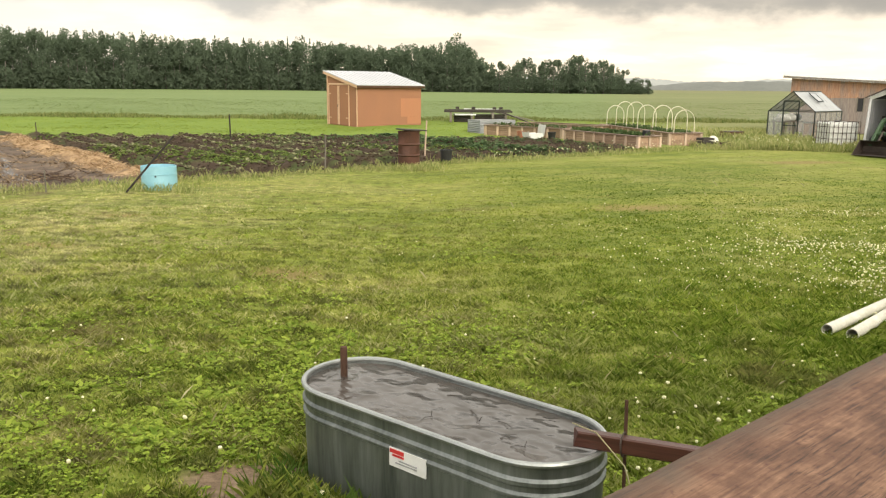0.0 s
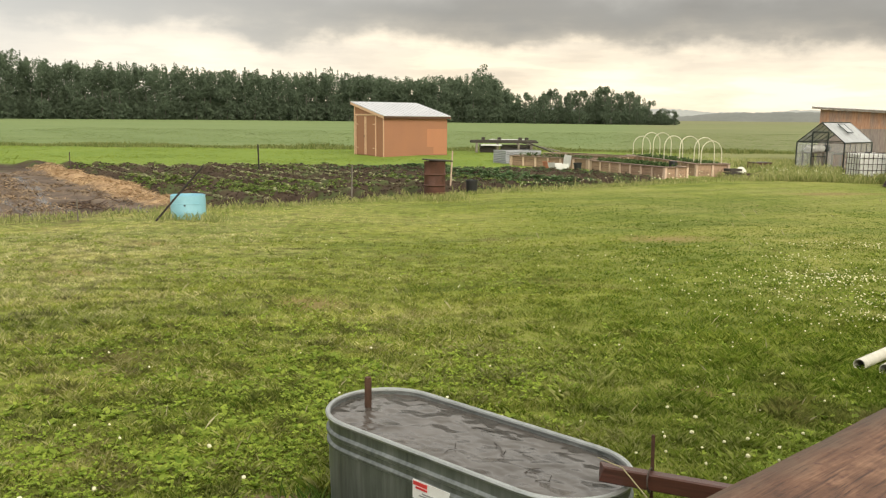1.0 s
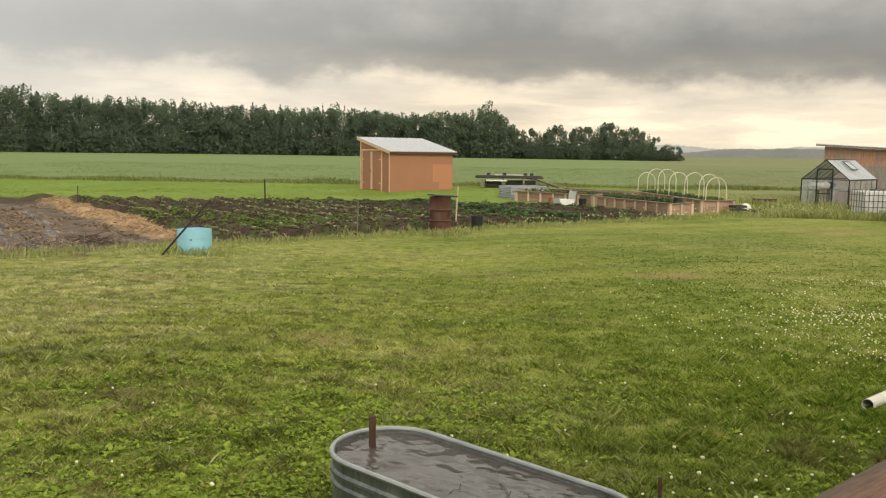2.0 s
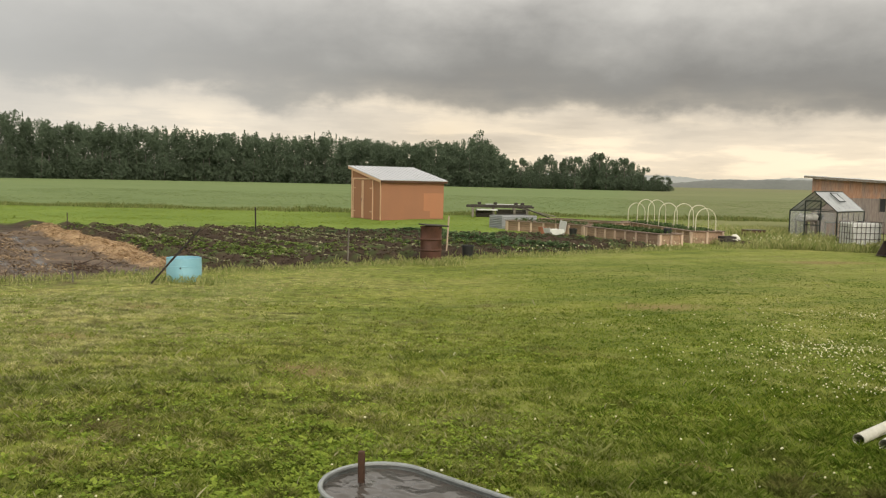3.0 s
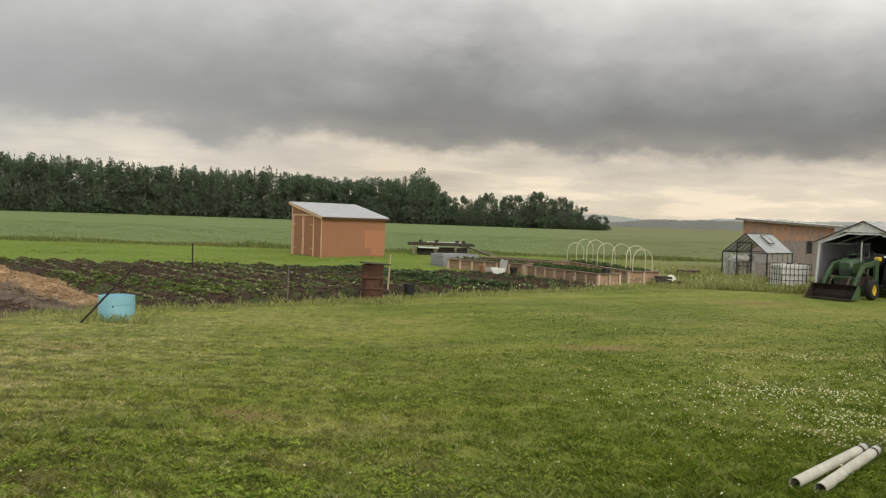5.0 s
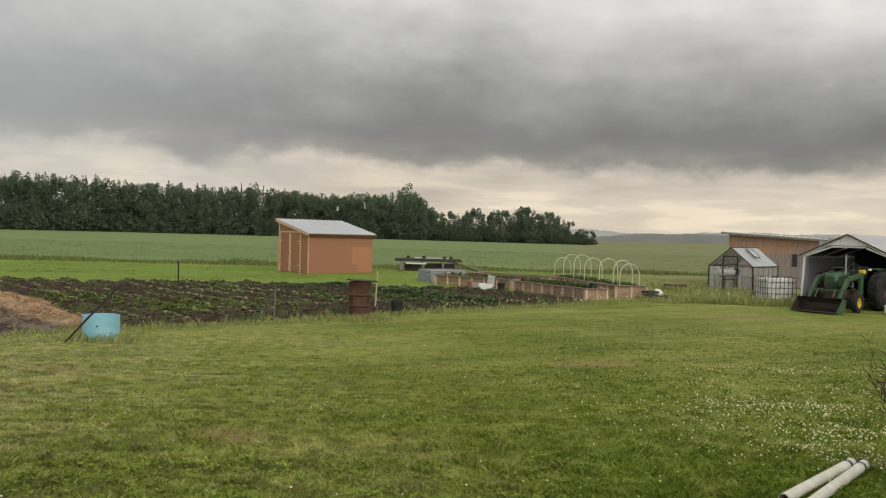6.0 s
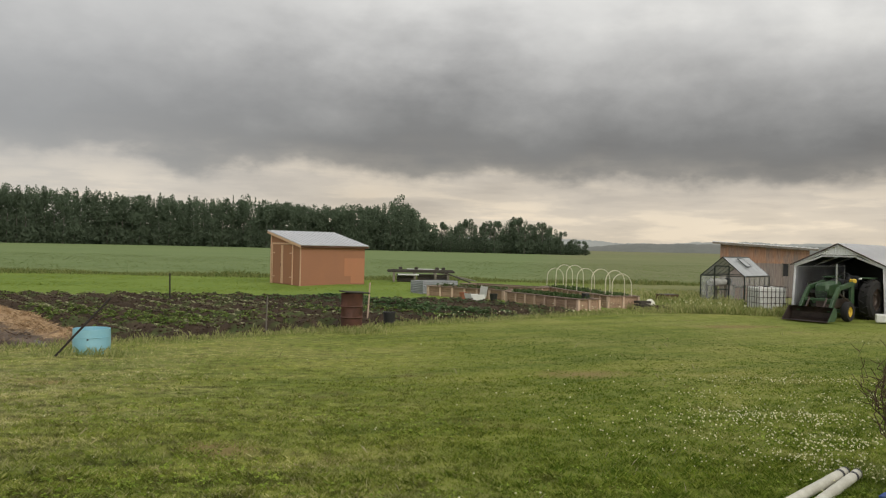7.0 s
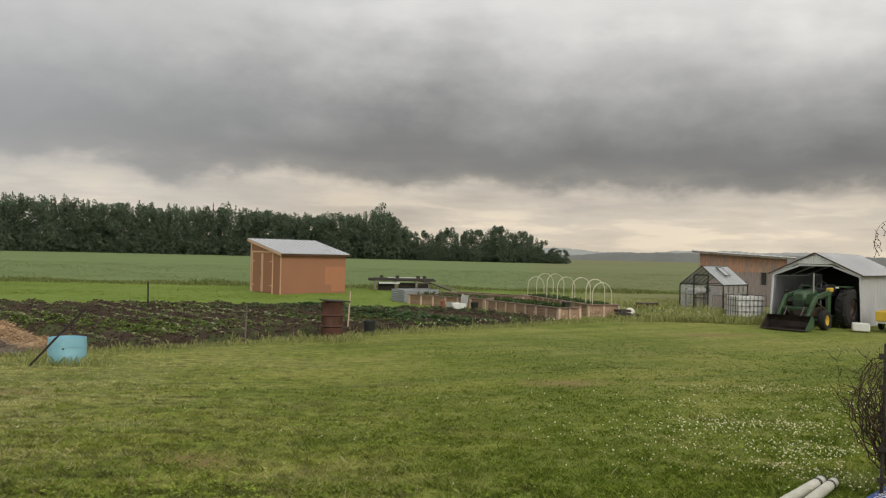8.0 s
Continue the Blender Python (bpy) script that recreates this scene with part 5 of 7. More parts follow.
def build_barn():
    e = thing("barn", pose(17.92, 42.43, 0, 0, 0, -24.5), "weathered grey and orange plywood barn with sloping roof", "barn")
    L, D, h0, h1 = 4.4, 4.5, 2.72, 2.48
    t = 0.1
    # front wall in sheets, with the window left open
    seams = [0, 1.22, 2.44, 3.66, 4.4]
    wx0, wx1, wz0, wz1 = 3.12, 3.42, 1.10, 1.749
    for a, b in zip(seams, seams[1:]):
        ha, hb = h0 + (h1 - h0) * a / L, h0 + (h1 - h0) * b / L
        zs = 1.75
        for lo, hi_a, hi_b, mt in ((0, zs, zs, M_BARNWOOD), (zs + 0.006, ha, hb, M_BARNORANGE)):
            if a <= wx0 < b and lo == 0:
                for (x0, x1, z0, z1) in ((a, wx0, 0, zs), (wx1, b, 0, zs), (wx0, wx1, 0, wz0), (wx0, wx1, wz1 - 0.001, zs)):
                    if z1 - z0 > 0.01:
                        boxpart("wall_panel", ((x0 + x1) / 2, t / 2, (z0 + z1) / 2), (x1 - x0 - 0.004, t, z1 - z0), mt, e, "", 0.002)
                continue
            q = bmesh.new()
            o = [(a + 0.003, 0, lo), (b - 0.003, 0, lo), (b - 0.003, 0, hi_b), (a + 0.003, 0, hi_a)]
            f = [q.verts.new(p) for p in o]
            g = [q.verts.new((p[0], t, p[2])) for p in o]
            q.faces.new(f), q.faces.new(g[::-1])
            for i in range(4):
                q.faces.new((f[(i + 1) % 4], f[i], g[i], g[(i + 1) % 4]))
            part("wall_panel", q, mt, e)
    w = boxpart("window", ((wx0 + wx1) / 2, 0.06, (wz0 + wz1) / 2), (wx1 - wx0 + 0.02, 0.02, wz1 - wz0 + 0.02), M_BLACK, e, "dark small barn window", 0.002)
    for x in (wx0, wx1):
        boxpart("window_frame", (x, -0.01, (wz0 + wz1) / 2), (0.06, 0.03, wz1 - wz0 + 0.1), M_GREYWOOD, w)
    boxpart("wall", (t / 2, D / 2 + 0.05, h0 / 2), (t, D - 0.1, h0), M_BARNWOOD, e)
    boxpart("wall", (L - t / 2, D / 2 + 0.05, h1 / 2), (t, D - 0.1, h1), M_BARNWOOD, e)
    boxpart("wall", (L / 2, D - t / 2 + 0.06, h1 / 2), (L, t, h1), M_BARNWOOD, e)
    ang = math.degrees(math.atan2(h0 - h1, L))
    rm = pose(L / 2, D / 2, (h0 + h1) / 2 + 0.06, 0, ang, 0)
    roof = boxpart("roof", (0, 0, 0.06), (L + 0.8, D + 0.7, 0.04), M_WHITEMETAL, e, "pale sheet metal roof", 0.004, rm)
    bm = bmesh.new()
    for i in range(17):
        box(bm, (-L / 2 - 0.36 + i * (L + 0.7) / 16, 0, 0.09), (0.05, D + 0.68, 0.025), rm)
    part("roof_rib", bm, M_WHITEMETAL, roof)
    boxpart("fascia", (0, -D / 2 - 0.33, -0.005), (L + 0.8, 0.04, 0.1), M_GREYWOOD, e, "", 0.004, rm)
    for k in range(9):
        boxpart("rafter", (-L / 2 + 0.05 + k * (L - 0.1) / 8, -D / 2 - 0.14, -0.03), (0.05, 0.36, 0.1), M_GREYWOOD, e, "", 0.004, rm)


build_barn()


def build_shelter():
    e = thing("tractor_shelter", pose(15.4, 29.75, 0, 0, 0, YARD), "white metal carport shelter with open front", "shelter")
    W, D, ev, pk = 3.2, 6.2, 1.86, 2.64
    mid, lean = W / 2, 0.09
    # steel frames along its length
    for y in (0.04, D / 3, 2 * D / 3, D - 0.04):
        for a, b in (((0, y, 0), (lean, y, ev)), ((W, y, 0), (W - lean, y, ev)), ((lean, y, ev), (mid, y, pk)), ((W - lean, y, ev), (mid, y, pk)),
                     ((lean + 0.02, y, ev - 0.02), (mid * 0.62, y, pk - 0.45)), ((W - lean - 0.02, y, ev - 0.02), (W - mid * 0.62, y, pk - 0.45)), ((mid * 0.62, y, pk - 0.42), (W - mid * 0.62, y, pk - 0.42))):
            part("frame_tube", bar(bmesh.new(), a, b, 0.065, 0.065, 0.006), M_WHITEMETAL, e)
    # ribbed cladding: pieces of wall and roof
    def ribbed(p0, p1, q0, q1, n, mt, name, label=""):
        """Ribbed sheet between the edges p0-p1 and q0-q1."""
        bm = bmesh.new()
        p0, p1, q0, q1 = map(Vector, (p0, p1, q0, q1))
        nor = (p1 - p0).cross(q0 - p0).normalized()
        a, b = [], []
        for i in range(n * 4 + 1):
            k = i / (n * 4)
            o = nor * (0.022 if i % 4 in (1, 2) else 0.0)
            a.append(bm.verts.new(p0.lerp(p1, k) + o)), b.append(bm.verts.new(q0.lerp(q1, k) + o))
        for i in range(n * 4):
            bm.faces.new((a[i], a[i + 1], b[i + 1], b[i]))
        bmesh.ops.solidify(bm, geom=bm.faces[:], thickness=0.004)
        part(name, bm, mt, e, label)
    o = 0.045
    ribbed((-o, 0, 0.02), (-o, D, 0.02), (lean - o, 0, ev), (lean - o, D, ev), 26, M_WHITEMETAL, "side_wall")
    ribbed((W + o, D, 0.02), (W + o, 0, 0.02), (W - lean + o, D, ev), (W - lean + o, 0, ev), 26, M_WHITEMETAL, "side_wall")
    ribbed((0, D + o, 0.02), (W, D + o, 0.02), (0, D + o, ev), (W, D + o, ev), 16, M_WHITEMETAL, "back_wall")
    for s in (-1, 1):
        x0 = mid + s * (mid + 0.06)
        ribbed((x0, -0.12, ev + 0.02), (x0, D + 0.1, ev + 0.02), (mid, -0.12, pk + 0.05), (mid, D + 0.1, pk + 0.05), 28, M_WHITEMETAL, "roof", "white ribbed roof sheet")
        part("roof_edge", bar(bmesh.new(), (x0, -0.13, ev + 0.005), (mid, -0.13, pk + 0.035), 0.03, 0.05, 0.004), M_STEELDARK, e, "dark edge trim")
    part("eave_trim", bar(bmesh.new(), (W + 0.06, -0.1, ev - 0.0), (W + 0.06, D + 0.1, ev - 0.0), 0.04, 0.06, 0.004), M_STEELDARK, e, "dark edge trim")
    # black sheets added to darken the inside; grey ribbed sheet on the left wall
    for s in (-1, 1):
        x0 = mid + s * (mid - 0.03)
        part("roof_shade_sheet", bar(bmesh.new(), (mid + s * (mid - 0.1) / 2, 0.06, (ev + pk) / 2 - 0.09), (mid + s * (mid - 0.1) / 2, D - 0.1, (ev + pk) / 2 - 0.09), 0.02, 0.01), M_BLACK, e)
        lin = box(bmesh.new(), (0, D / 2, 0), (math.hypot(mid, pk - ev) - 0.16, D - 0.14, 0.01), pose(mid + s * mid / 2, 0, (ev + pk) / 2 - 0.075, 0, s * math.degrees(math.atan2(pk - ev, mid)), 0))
        part("roof_shade_sheet", lin, M_BLACK, e, "black sheet standing in for shade inside the shelter")
    ribbed((0.1, D - 0.2, 0.03), (0.1, 0.12, 0.03), (lean + 0.075, D - 0.2, ev - 0.08), (lean + 0.075, 0.12, ev - 0.08), 24, M_SHEETDARK, "wall_lining_and_shade", "ribbed dark grey sheet lining")
    boxpart("wall_lining_and_shade", (mid, D - 0.12, ev / 2 + 0.2), (W - 0.3, 0.01, ev + 0.3), M_BLACK, e, "black sheet standing in for shade inside the shelter", 0)
    boxpart("wall_lining_and_shade", (W - 0.11, D / 2, ev / 2), (0.01, D - 0.3, ev - 0.1), M_BLACK, e, "black sheet standing in for shade inside the shelter", 0)
    # gable infill over the opening
    bm = bmesh.new()
    k0 = 0.37
    half = mid * k0 / (pk - ev)
    n = 20
    up, dn = [], []
    for i in range(n * 2 + 1):
        x = mid - half + half * 2 * i / (n * 2)
        z = pk - abs(x - mid) * (pk - ev) / mid
        up.append(bm.verts.new((x, -0.03 - (0.018 if i % 2 else 0), z)))
        dn.append(bm.verts.new((x, -0.03 - (0.018 if i % 2 else 0), pk - k0)))
    for i in range(n * 2):
        bm.faces.new((dn[i], dn[i + 1], up[i + 1], up[i]))
    part("gable_panel", bm, M_WHITEMETAL, e, "ribbed white gable panel")
    # shelf with timber along the left wall
    s = thing("timber_stack", e.matrix_world @ pose(0.42, 2.6, 0), "dark timber lengths stacked on shelter brackets", "timber stack")
    for z, k in ((1.16, 3), (0.72, 2)):
        for i in range(k):
            boxpart("length", (0.12 * i - 0.1, 0, z + 0.03 * i), (0.1, 3.6, 0.09), M_DARKWOOD, s)
        for y in (-1.4, 0, 1.4):
            boxpart("bracket", (0, y, z - 0.08), (0.5, 0.05, 0.05), M_STEELDARK, s)
    for y in (-1.4, 1.4):
        boxpart("leg", (0.2, y, 0.55), (0.05, 0.05, 1.1), M_STEELDARK, s)


build_shelter()


def wheel(name, parent, c, r, w, seg=28, lugs=0, rim=None):
    """A tyre with a rim disc; the axle runs along local x."""
    rot = pose(*c, 0, 90, 0)
    bm = lathe(bmesh.new(), [(r * 0.55, -w / 2), (r * 0.9, -w / 2), (r, -w * 0.3), (r, w * 0.3), (r * 0.9, w / 2), (r * 0.55, w / 2), (r * 0.55, -w / 2)], seg)
    bmesh.ops.transform(bm, matrix=rot, verts=bm.verts)
    t = part(name, bm, M_RUBBER, parent, "black ribbed tyre" if lugs else "", True)
    for i in range(lugs):
        sgn = -1 if i % 2 else 1
        lm = rot @ pose(0, 0, 0, 0, 0, 360 * i / lugs) @ pose(0, 0, 0, sgn * 30, 0, 0)
        boxpart("tread_lug", (r + 0.012, 0, sgn * w * 0.2), (0.05, 0.06, w * 0.5), M_RUBBER, t, "", 0.006, lm)
    bm = lathe(bmesh.new(), [(0.0, -w * 0.1), (r * 0.25, -w * 0.12), (r * 0.3, -w * 0.25), (r * 0.52, -w * 0.3), (r * 0.57, -w * 0.42)], seg)
    lathe(bm, [(0.0, w * 0.1), (r * 0.25, w * 0.12), (r * 0.3, w * 0.25), (r * 0.52, w * 0.3), (r * 0.57, w * 0.42)], seg)
    bmesh.ops.transform(bm, matrix=rot, verts=bm.verts)
    part("rim", bm, rim or M_YELLOW, t, "dirty wheel rim darkened for the shelter's shade" if rim else "yellow wheel rim", True)


def build_tractor():
    e = thing("tractor", pose(14.35, 26.55, 0, 0, 0, YARD - 8.5), "green compact tractor with front loader bucket", "tractor")
    # bucket: open scoop, lip towards the viewer
    prof = [(-0.34, 0.04), (0.1, 0.03), (0.26, 0.12), (0.30, 0.3), (0.24, 0.46), (0.1, 0.50)]
    bm = bmesh.new()
    rows = [[bm.verts.new((x, y, z)) for x in (-0.78, 0.78)] for y, z in prof]
    for a, b in zip(rows, rows[1:]):
        bm.faces.new((a[0], a[1], b[1], b[0]))
    bmesh.ops.solidify(bm, geom=bm.faces[:], thickness=0.02)
    bk = part("bucket", bm, M_STEELDARK, e, "worn brown steel loader bucket")
    for x in (-0.79, 0.77):
        bm = bmesh.new()
        a = [bm.verts.new((x, y, z)) for y, z in prof]
        b = [bm.verts.new((x + 0.02, y, z)) for y, z in prof]
        bm.faces.new(a), bm.faces.new(b[::-1])
        for i in range(len(a)):
            j = (i + 1) % len(a)
            bm.faces.new((a[j], a[i], b[i], b[j]))
        part("side_plate", bm, M_STEELDARK if x < 0 else M_GREEN, bk)
    boxpart("cutting_edge", (0, -0.36, 0.035), (1.56, 0.1, 0.02), M_STEELDARK, bk)
    # loader arms
    for x in (-0.52, 0.52):
        bm = bmesh.new()
        for a, b in (((x, 0.32, 0.3), (x, 0.62, 0.72)), ((x, 0.62, 0.72), (x, 1.0, 1.12)), ((x, 1.0, 1.12), (x, 2.1, 1.28))):
            bar(bm, a, b, 0.1, 0.16, 0.01)
        part("loader_arm", bm, M_GREEN, e)
        part("lift_ram", bar(bmesh.new(), (x * 1.02, 0.95, 0.95), (x * 1.02, 1.85, 0.62), 0.055, 0.055, 0.01), M_STEELDARK, e)
        boxpart("loader_mast", (x, 1.95, 0.95), (0.11, 0.22, 0.75), M_GREEN, e, "", 0.015)
    part("cross_tube", bar(bmesh.new(), (-0.52, 0.62, 0.72), (0.52, 0.62, 0.72), 0.09, 0.09, 0.01), M_GREEN, e)
    for x in (-0.3, 0.3):
        part("tilt_ram", bar(bmesh.new(), (x, 0.3, 0.42), (x, 0.62, 0.78), 0.05, 0.05, 0.008), M_STEELDARK, e)
    # hood and grille
    bm = box(bmesh.new(), (-0.08, 1.5, 1.06), (0.48, 1.1, 0.58), None, 0.09)
    for v in bm.verts:
        if v.co.y < 1.2 and v.co.z > 1.1:
            v.co.z -= 0.07
    part("hood", bm, M_GREEN, e, "rounded green hood", True)
    g = boxpart("grille", (-0.06, 0.945, 0.88), (0.38, 0.02, 0.22), M_BLACK, e, "", 0.004)
    for k in range(4):
        boxpart("grille_bar", (-0.06, 0.93, 0.79 + k * 0.055), (0.34, 0.014, 0.02), M_GREEN, g, "", 0)
    boxpart("front_guard", (0, 0.85, 0.62), (0.62, 0.08, 0.1), M_GREEN, e, "", 0.01)
    boxpart("chassis", (0, 1.9, 0.55), (0.36, 2.2, 0.3), M_STEELDARK, e, "", 0.02)
    part("front_axle", bar(bmesh.new(), (-0.68, 1.15, 0.34), (0.68, 1.15, 0.34), 0.1, 0.12, 0.01), M_GREEN, e)
    for x in (-0.76, 0.76):
        wheel("front_tyre", e, (x, 1.15, 0.34), 0.34, 0.22, 24)
    # rear rims get dark steel instead of yellow, to stand for the shelter's shade
    for x in (-0.72, 0.72):
        wheel("rear_tyre", e, (x * 1.06, 3.0, 0.70), 0.70, 0.40, 30, 22, M_STEELDARK)
        boxpart("fender", (x * 0.88, 3.0, 1.46), (0.34, 0.85, 0.05), M_GREEN, e, "", 0.02)
    part("exhaust_stack", lathe(bmesh.new(), [(0.03, 1.25), (0.03, 1.95), (0.022, 1.95), (0.022, 1.3)], 12), M_ZINC, e, "grey exhaust stack", True).location = (0.2, 1.5, 0)
    boxpart("dashboard", (0, 2.2, 1.2), (0.46, 0.34, 0.4), M_BLACK, e, "", 0.02)
    bm = bmesh.new()
    tube(bm, [(0.19 * math.cos(a), 2.55 + 0.08 * math.sin(a), 1.46 + 0.17 * math.sin(a)) for a in (2 * math.pi * i / 20 for i in range(21))], 0.014, 6, False)
    part("steering_wheel", bm, M_BLACK, e, "", True)
    bm = box(bmesh.new(), (0, 3.0, 1.08), (0.5, 0.46, 0.12), None, 0.04)
    box(bm, (0, 3.22, 1.32), (0.48, 0.1, 0.42), None, 0.04)
    part("seat", bm, M_BLACK, e, "black padded seat", True)
    part("lamp", lathe(bmesh.new(), [(0.0, 0.05), (0.05, 0.05), (0.06, 0.0), (0.0, 0.0)], 12), M_WHITE, e, "pale work lamp").location = (0.62, 2.4, 1.42)
    boxpart("lever_box", (0.5, 2.1, 1.36), (0.17, 0.26, 0.15), M_YELLOW, e, "yellow painted control box", 0.03)


build_tractor()


def build_white_box():
    e = thing("white_tub", pose(16.85, 26.3, 0, 0, 0, -28), "white plastic fish tub by the shelter", "tub")
    bm = box(bmesh.new(), (0, 0, 0.15), (0.55, 0.38, 0.28), None, 0.03)
    top = [f for f in bm.faces if f.normal.z > 0.9]
    bmesh.ops.inset_region(bm, faces=top, thickness=0.04)
    bmesh.ops.translate(bm, verts=list({v for f in top for v in f.verts}), vec=(0, 0, -0.22))
    part("shell", bm, M_WHITE, e)
    y = thing("yellow_trailer", pose(17.5, 26.5, 0, 0, 0, YARD), "yellow painted metal cart beside the shelter", "cart")
    bm = box(bmesh.new(), (0.55, 0.9, 0.52), (1.1, 1.8, 0.34), None, 0.02)
    top = [f for f in bm.faces if f.normal.z > 0.9]
    bmesh.ops.inset_region(bm, faces=top, thickness=0.04)
    bmesh.ops.translate(bm, verts=list({v for f in top for v in f.verts}), vec=(0, 0, -0.28))
    part("tray", bm, M_YELLOW, y)
    boxpart("skirt", (0.55, 0.9, 0.31), (1.0, 1.7, 0.07), M_WHITE, y)
    for x in (0.0, 1.1):
        wheel("tyre", y, (x, 0.9, 0.24), 0.24, 0.14, 20)
    part("tow_bar", bar(bmesh.new(), (0.55, 0.0, 0.32), (0.55, -0.9, 0.2), 0.06), M_STEELDARK, y)


build_white_box()


def build_fire_ring():
    e = thing("fire_box", pose(12.6, 36.0, 0, 0, 0, 15), "low rusty metal fire box in rough grass", "fire box")
    for x, y, sx, sy in ((0.4, 0, 0.8, 0.03), (0.4, 0.6, 0.8, 0.03), (0, 0.3, 0.03, 0.57), (0.8, 0.3, 0.03, 0.57)):
        boxpart("side", (x, y, 0.15), (sx, sy, 0.28), M_RUST, e, "", 0.004)
    boxpart("grate", (0.4, 0.3, 0.3), (0.85, 0.65, 0.02), M_STEELDARK, e)
    d = thing("round_lid", pose(10.25, 30.6, 0.02, 68, 0, 20), "round pale lid propped against garden rubbish", "lid")
    part("disc", lathe(bmesh.new(), [(0.0, 0.05), (0.16, 0.04), (0.2, 0.03), (0.21, 0.0), (0.0, 0.0)], 24), M_PIPE, d, "", True).location = (0, 0.21, 0)
    c = thing("crate", pose(9.72, 30.1, 0, 0, 0, 20), "dark old wooden crate beside the bed", "crate")
    for k in range(3):
        boxpart("slat", (0, -0.2, 0.08 + k * 0.12), (0.5, 0.025, 0.09), M_DARKWOOD, c)
        boxpart("slat", (0, 0.2, 0.08 + k * 0.12), (0.5, 0.025, 0.09), M_DARKWOOD, c)
        boxpart("slat", (-0.24, 0, 0.08 + k * 0.12), (0.025, 0.37, 0.09), M_DARKWOOD, c)
        boxpart("slat", (0.24, 0, 0.08 + k * 0.12), (0.025, 0.37, 0.09), M_DARKWOOD, c)
    p = thing("plant_pot", BED_N @ pose(4.35, 0.6, 0.47), "square black pot standing on the raised bed", "pot")
    boxpart("shell", (0, 0, 0.1), (0.2, 0.2, 0.22), M_BLACK, p, "", 0.01)


build_fire_ring()


# ---- trellis, bare shrub and mat at the lawn's end ----
def build_trellis():
    x, y = 5.0, 7.5
    e = thing("trellis", pose(x, y, 0, 0, 0, -30), "weathered dark wooden ladder trellis", "trellis")
    for k in (0, 0.42):
        part("upright", bar(bmesh.new(), (k, 0, -0.1), (k * 0.9 + 0.02, 0, 1.5), 0.035, 0.03, 0.004), M_DARKWOOD, e)
    for z in (0.18, 0.48, 0.78, 1.08, 1.38):
        boxpart("rung", (0.21, -0.022, z), (0.5, 0.018, 0.05), M_DARKWOOD, e, "", 0.003)
    r = random.Random(12)
    s = thing("bare_shrub", pose(x - 0.02, y + 0.05, 0), "bare brown twiggy climber on the trellis", "shrub")
    for i in range(40):
        bm = bmesh.new()
        way = -1 if i % 4 else 1
        ry, rx, depth = r.uniform(0.22, 0.58), r.uniform(0.12, 0.44), r.uniform(-0.16, 0.16)
        cz, a0, sweep = r.uniform(0.82, 0.98), radians(r.uniform(-115, -70)), radians(r.uniform(110, 235))
        n, pts = 18, [Vector((0.2, depth * 0.2, r.uniform(0.0, 0.3)))]
        if i % 5 > 2:
            # wild shoots that break out upward
            rx, ry, cz, sweep = rx * 1.5, ry * 1.35, cz + 0.2, radians(r.uniform(70, 120))
        for k in range(n):
            a = a0 + way * sweep * k / n
            wild = 0.018 + 0.04 * k / n
            pts.append(Vector((0.17 + rx * math.cos(a), depth * (0.3 + 0.7 * k / n), cz + ry * math.sin(a))) + Vector([r.uniform(-wild, wild) for _ in range(3)]))
        rr = r.uniform(0.005, 0.010)
        tube(bm, pts, [rr * (1 - 0.7 * k / n) for k in range(n + 1)], 5)
        for k in range(5, n, 3):
            q = pts[k]
            dd = Vector((way * r.uniform(-0.4, 1), r.uniform(-1, 1), r.uniform(-0.3, 1))).normalized()
            tube(bm, [q, q + dd * 0.045, q + dd * 0.1 + Vector((0, 0, 0.02))], [0.004, 0.003, 0.002], 4)
        part("stem", bm, M_TWIG, s)
    # thin wire with a dry budded vine curling over it
    w = thing("wire_hook", pose(5.02, 7.5, 0), "thin dark wire hanger with dry budded vine", "plant hanger")
    bm = bmesh.new()
    tube(bm, [(0.2, 0.02, -0.05), (0.2, 0.02, 1.6), (0.19, 0.0, 2.45)] + [(0.03 + 0.16 * math.cos(a), 0, 2.5 + 0.2 * math.sin(a)) for a in (math.pi * i / 12 for i in range(13))] + [(-0.14, 0, 2.42)], 0.0026, 5)
    part("wire", bm, M_STEELDARK, w)
    for k, (x0, z0, ln) in enumerate(((-0.125, 2.6, 0.26), (-0.06, 2.67, 0.12), (0.02, 2.69, 0.3), (-0.1, 2.56, 0.16), (0.07, 2.68, 0.2), (-0.13, 2.5, 0.14))):
        bm = bmesh.new()
        pts = [Vector((x0 + 0.018 * math.sin(q * 1.1 + k) + 0.004 * q * (k % 2), 0.012 * math.cos(q * 0.9 + k), z0 - ln * q / 9)) for q in range(10)]
        tube(bm, pts, 0.0022, 5)
        for q in range(1, 10, 2):
            bmesh.ops.create_icosphere(bm, subdivisions=1, radius=0.0065, matrix=Matrix.Translation(pts[q] + Vector((r.uniform(-0.008, 0.008), 0, -0.004))))
        part("tendril", bm, M_TWIG, w)
    m = thing("woven_mat", pose(5.2, 7.25, 0.03, 0, 0, 40), "blue mat with rows of white rings", "mat")
    bm = box(bmesh.new(), (0, 0, 0.012), (1.1, 0.75, 0.024), None, 0.006)
    part("cloth", bm, M_MAT, m)
    for i in range(8):
        for j in range(5):
            bm = bmesh.new()
            cx, cy = -0.46 + i * 0.13, -0.28 + j * 0.14
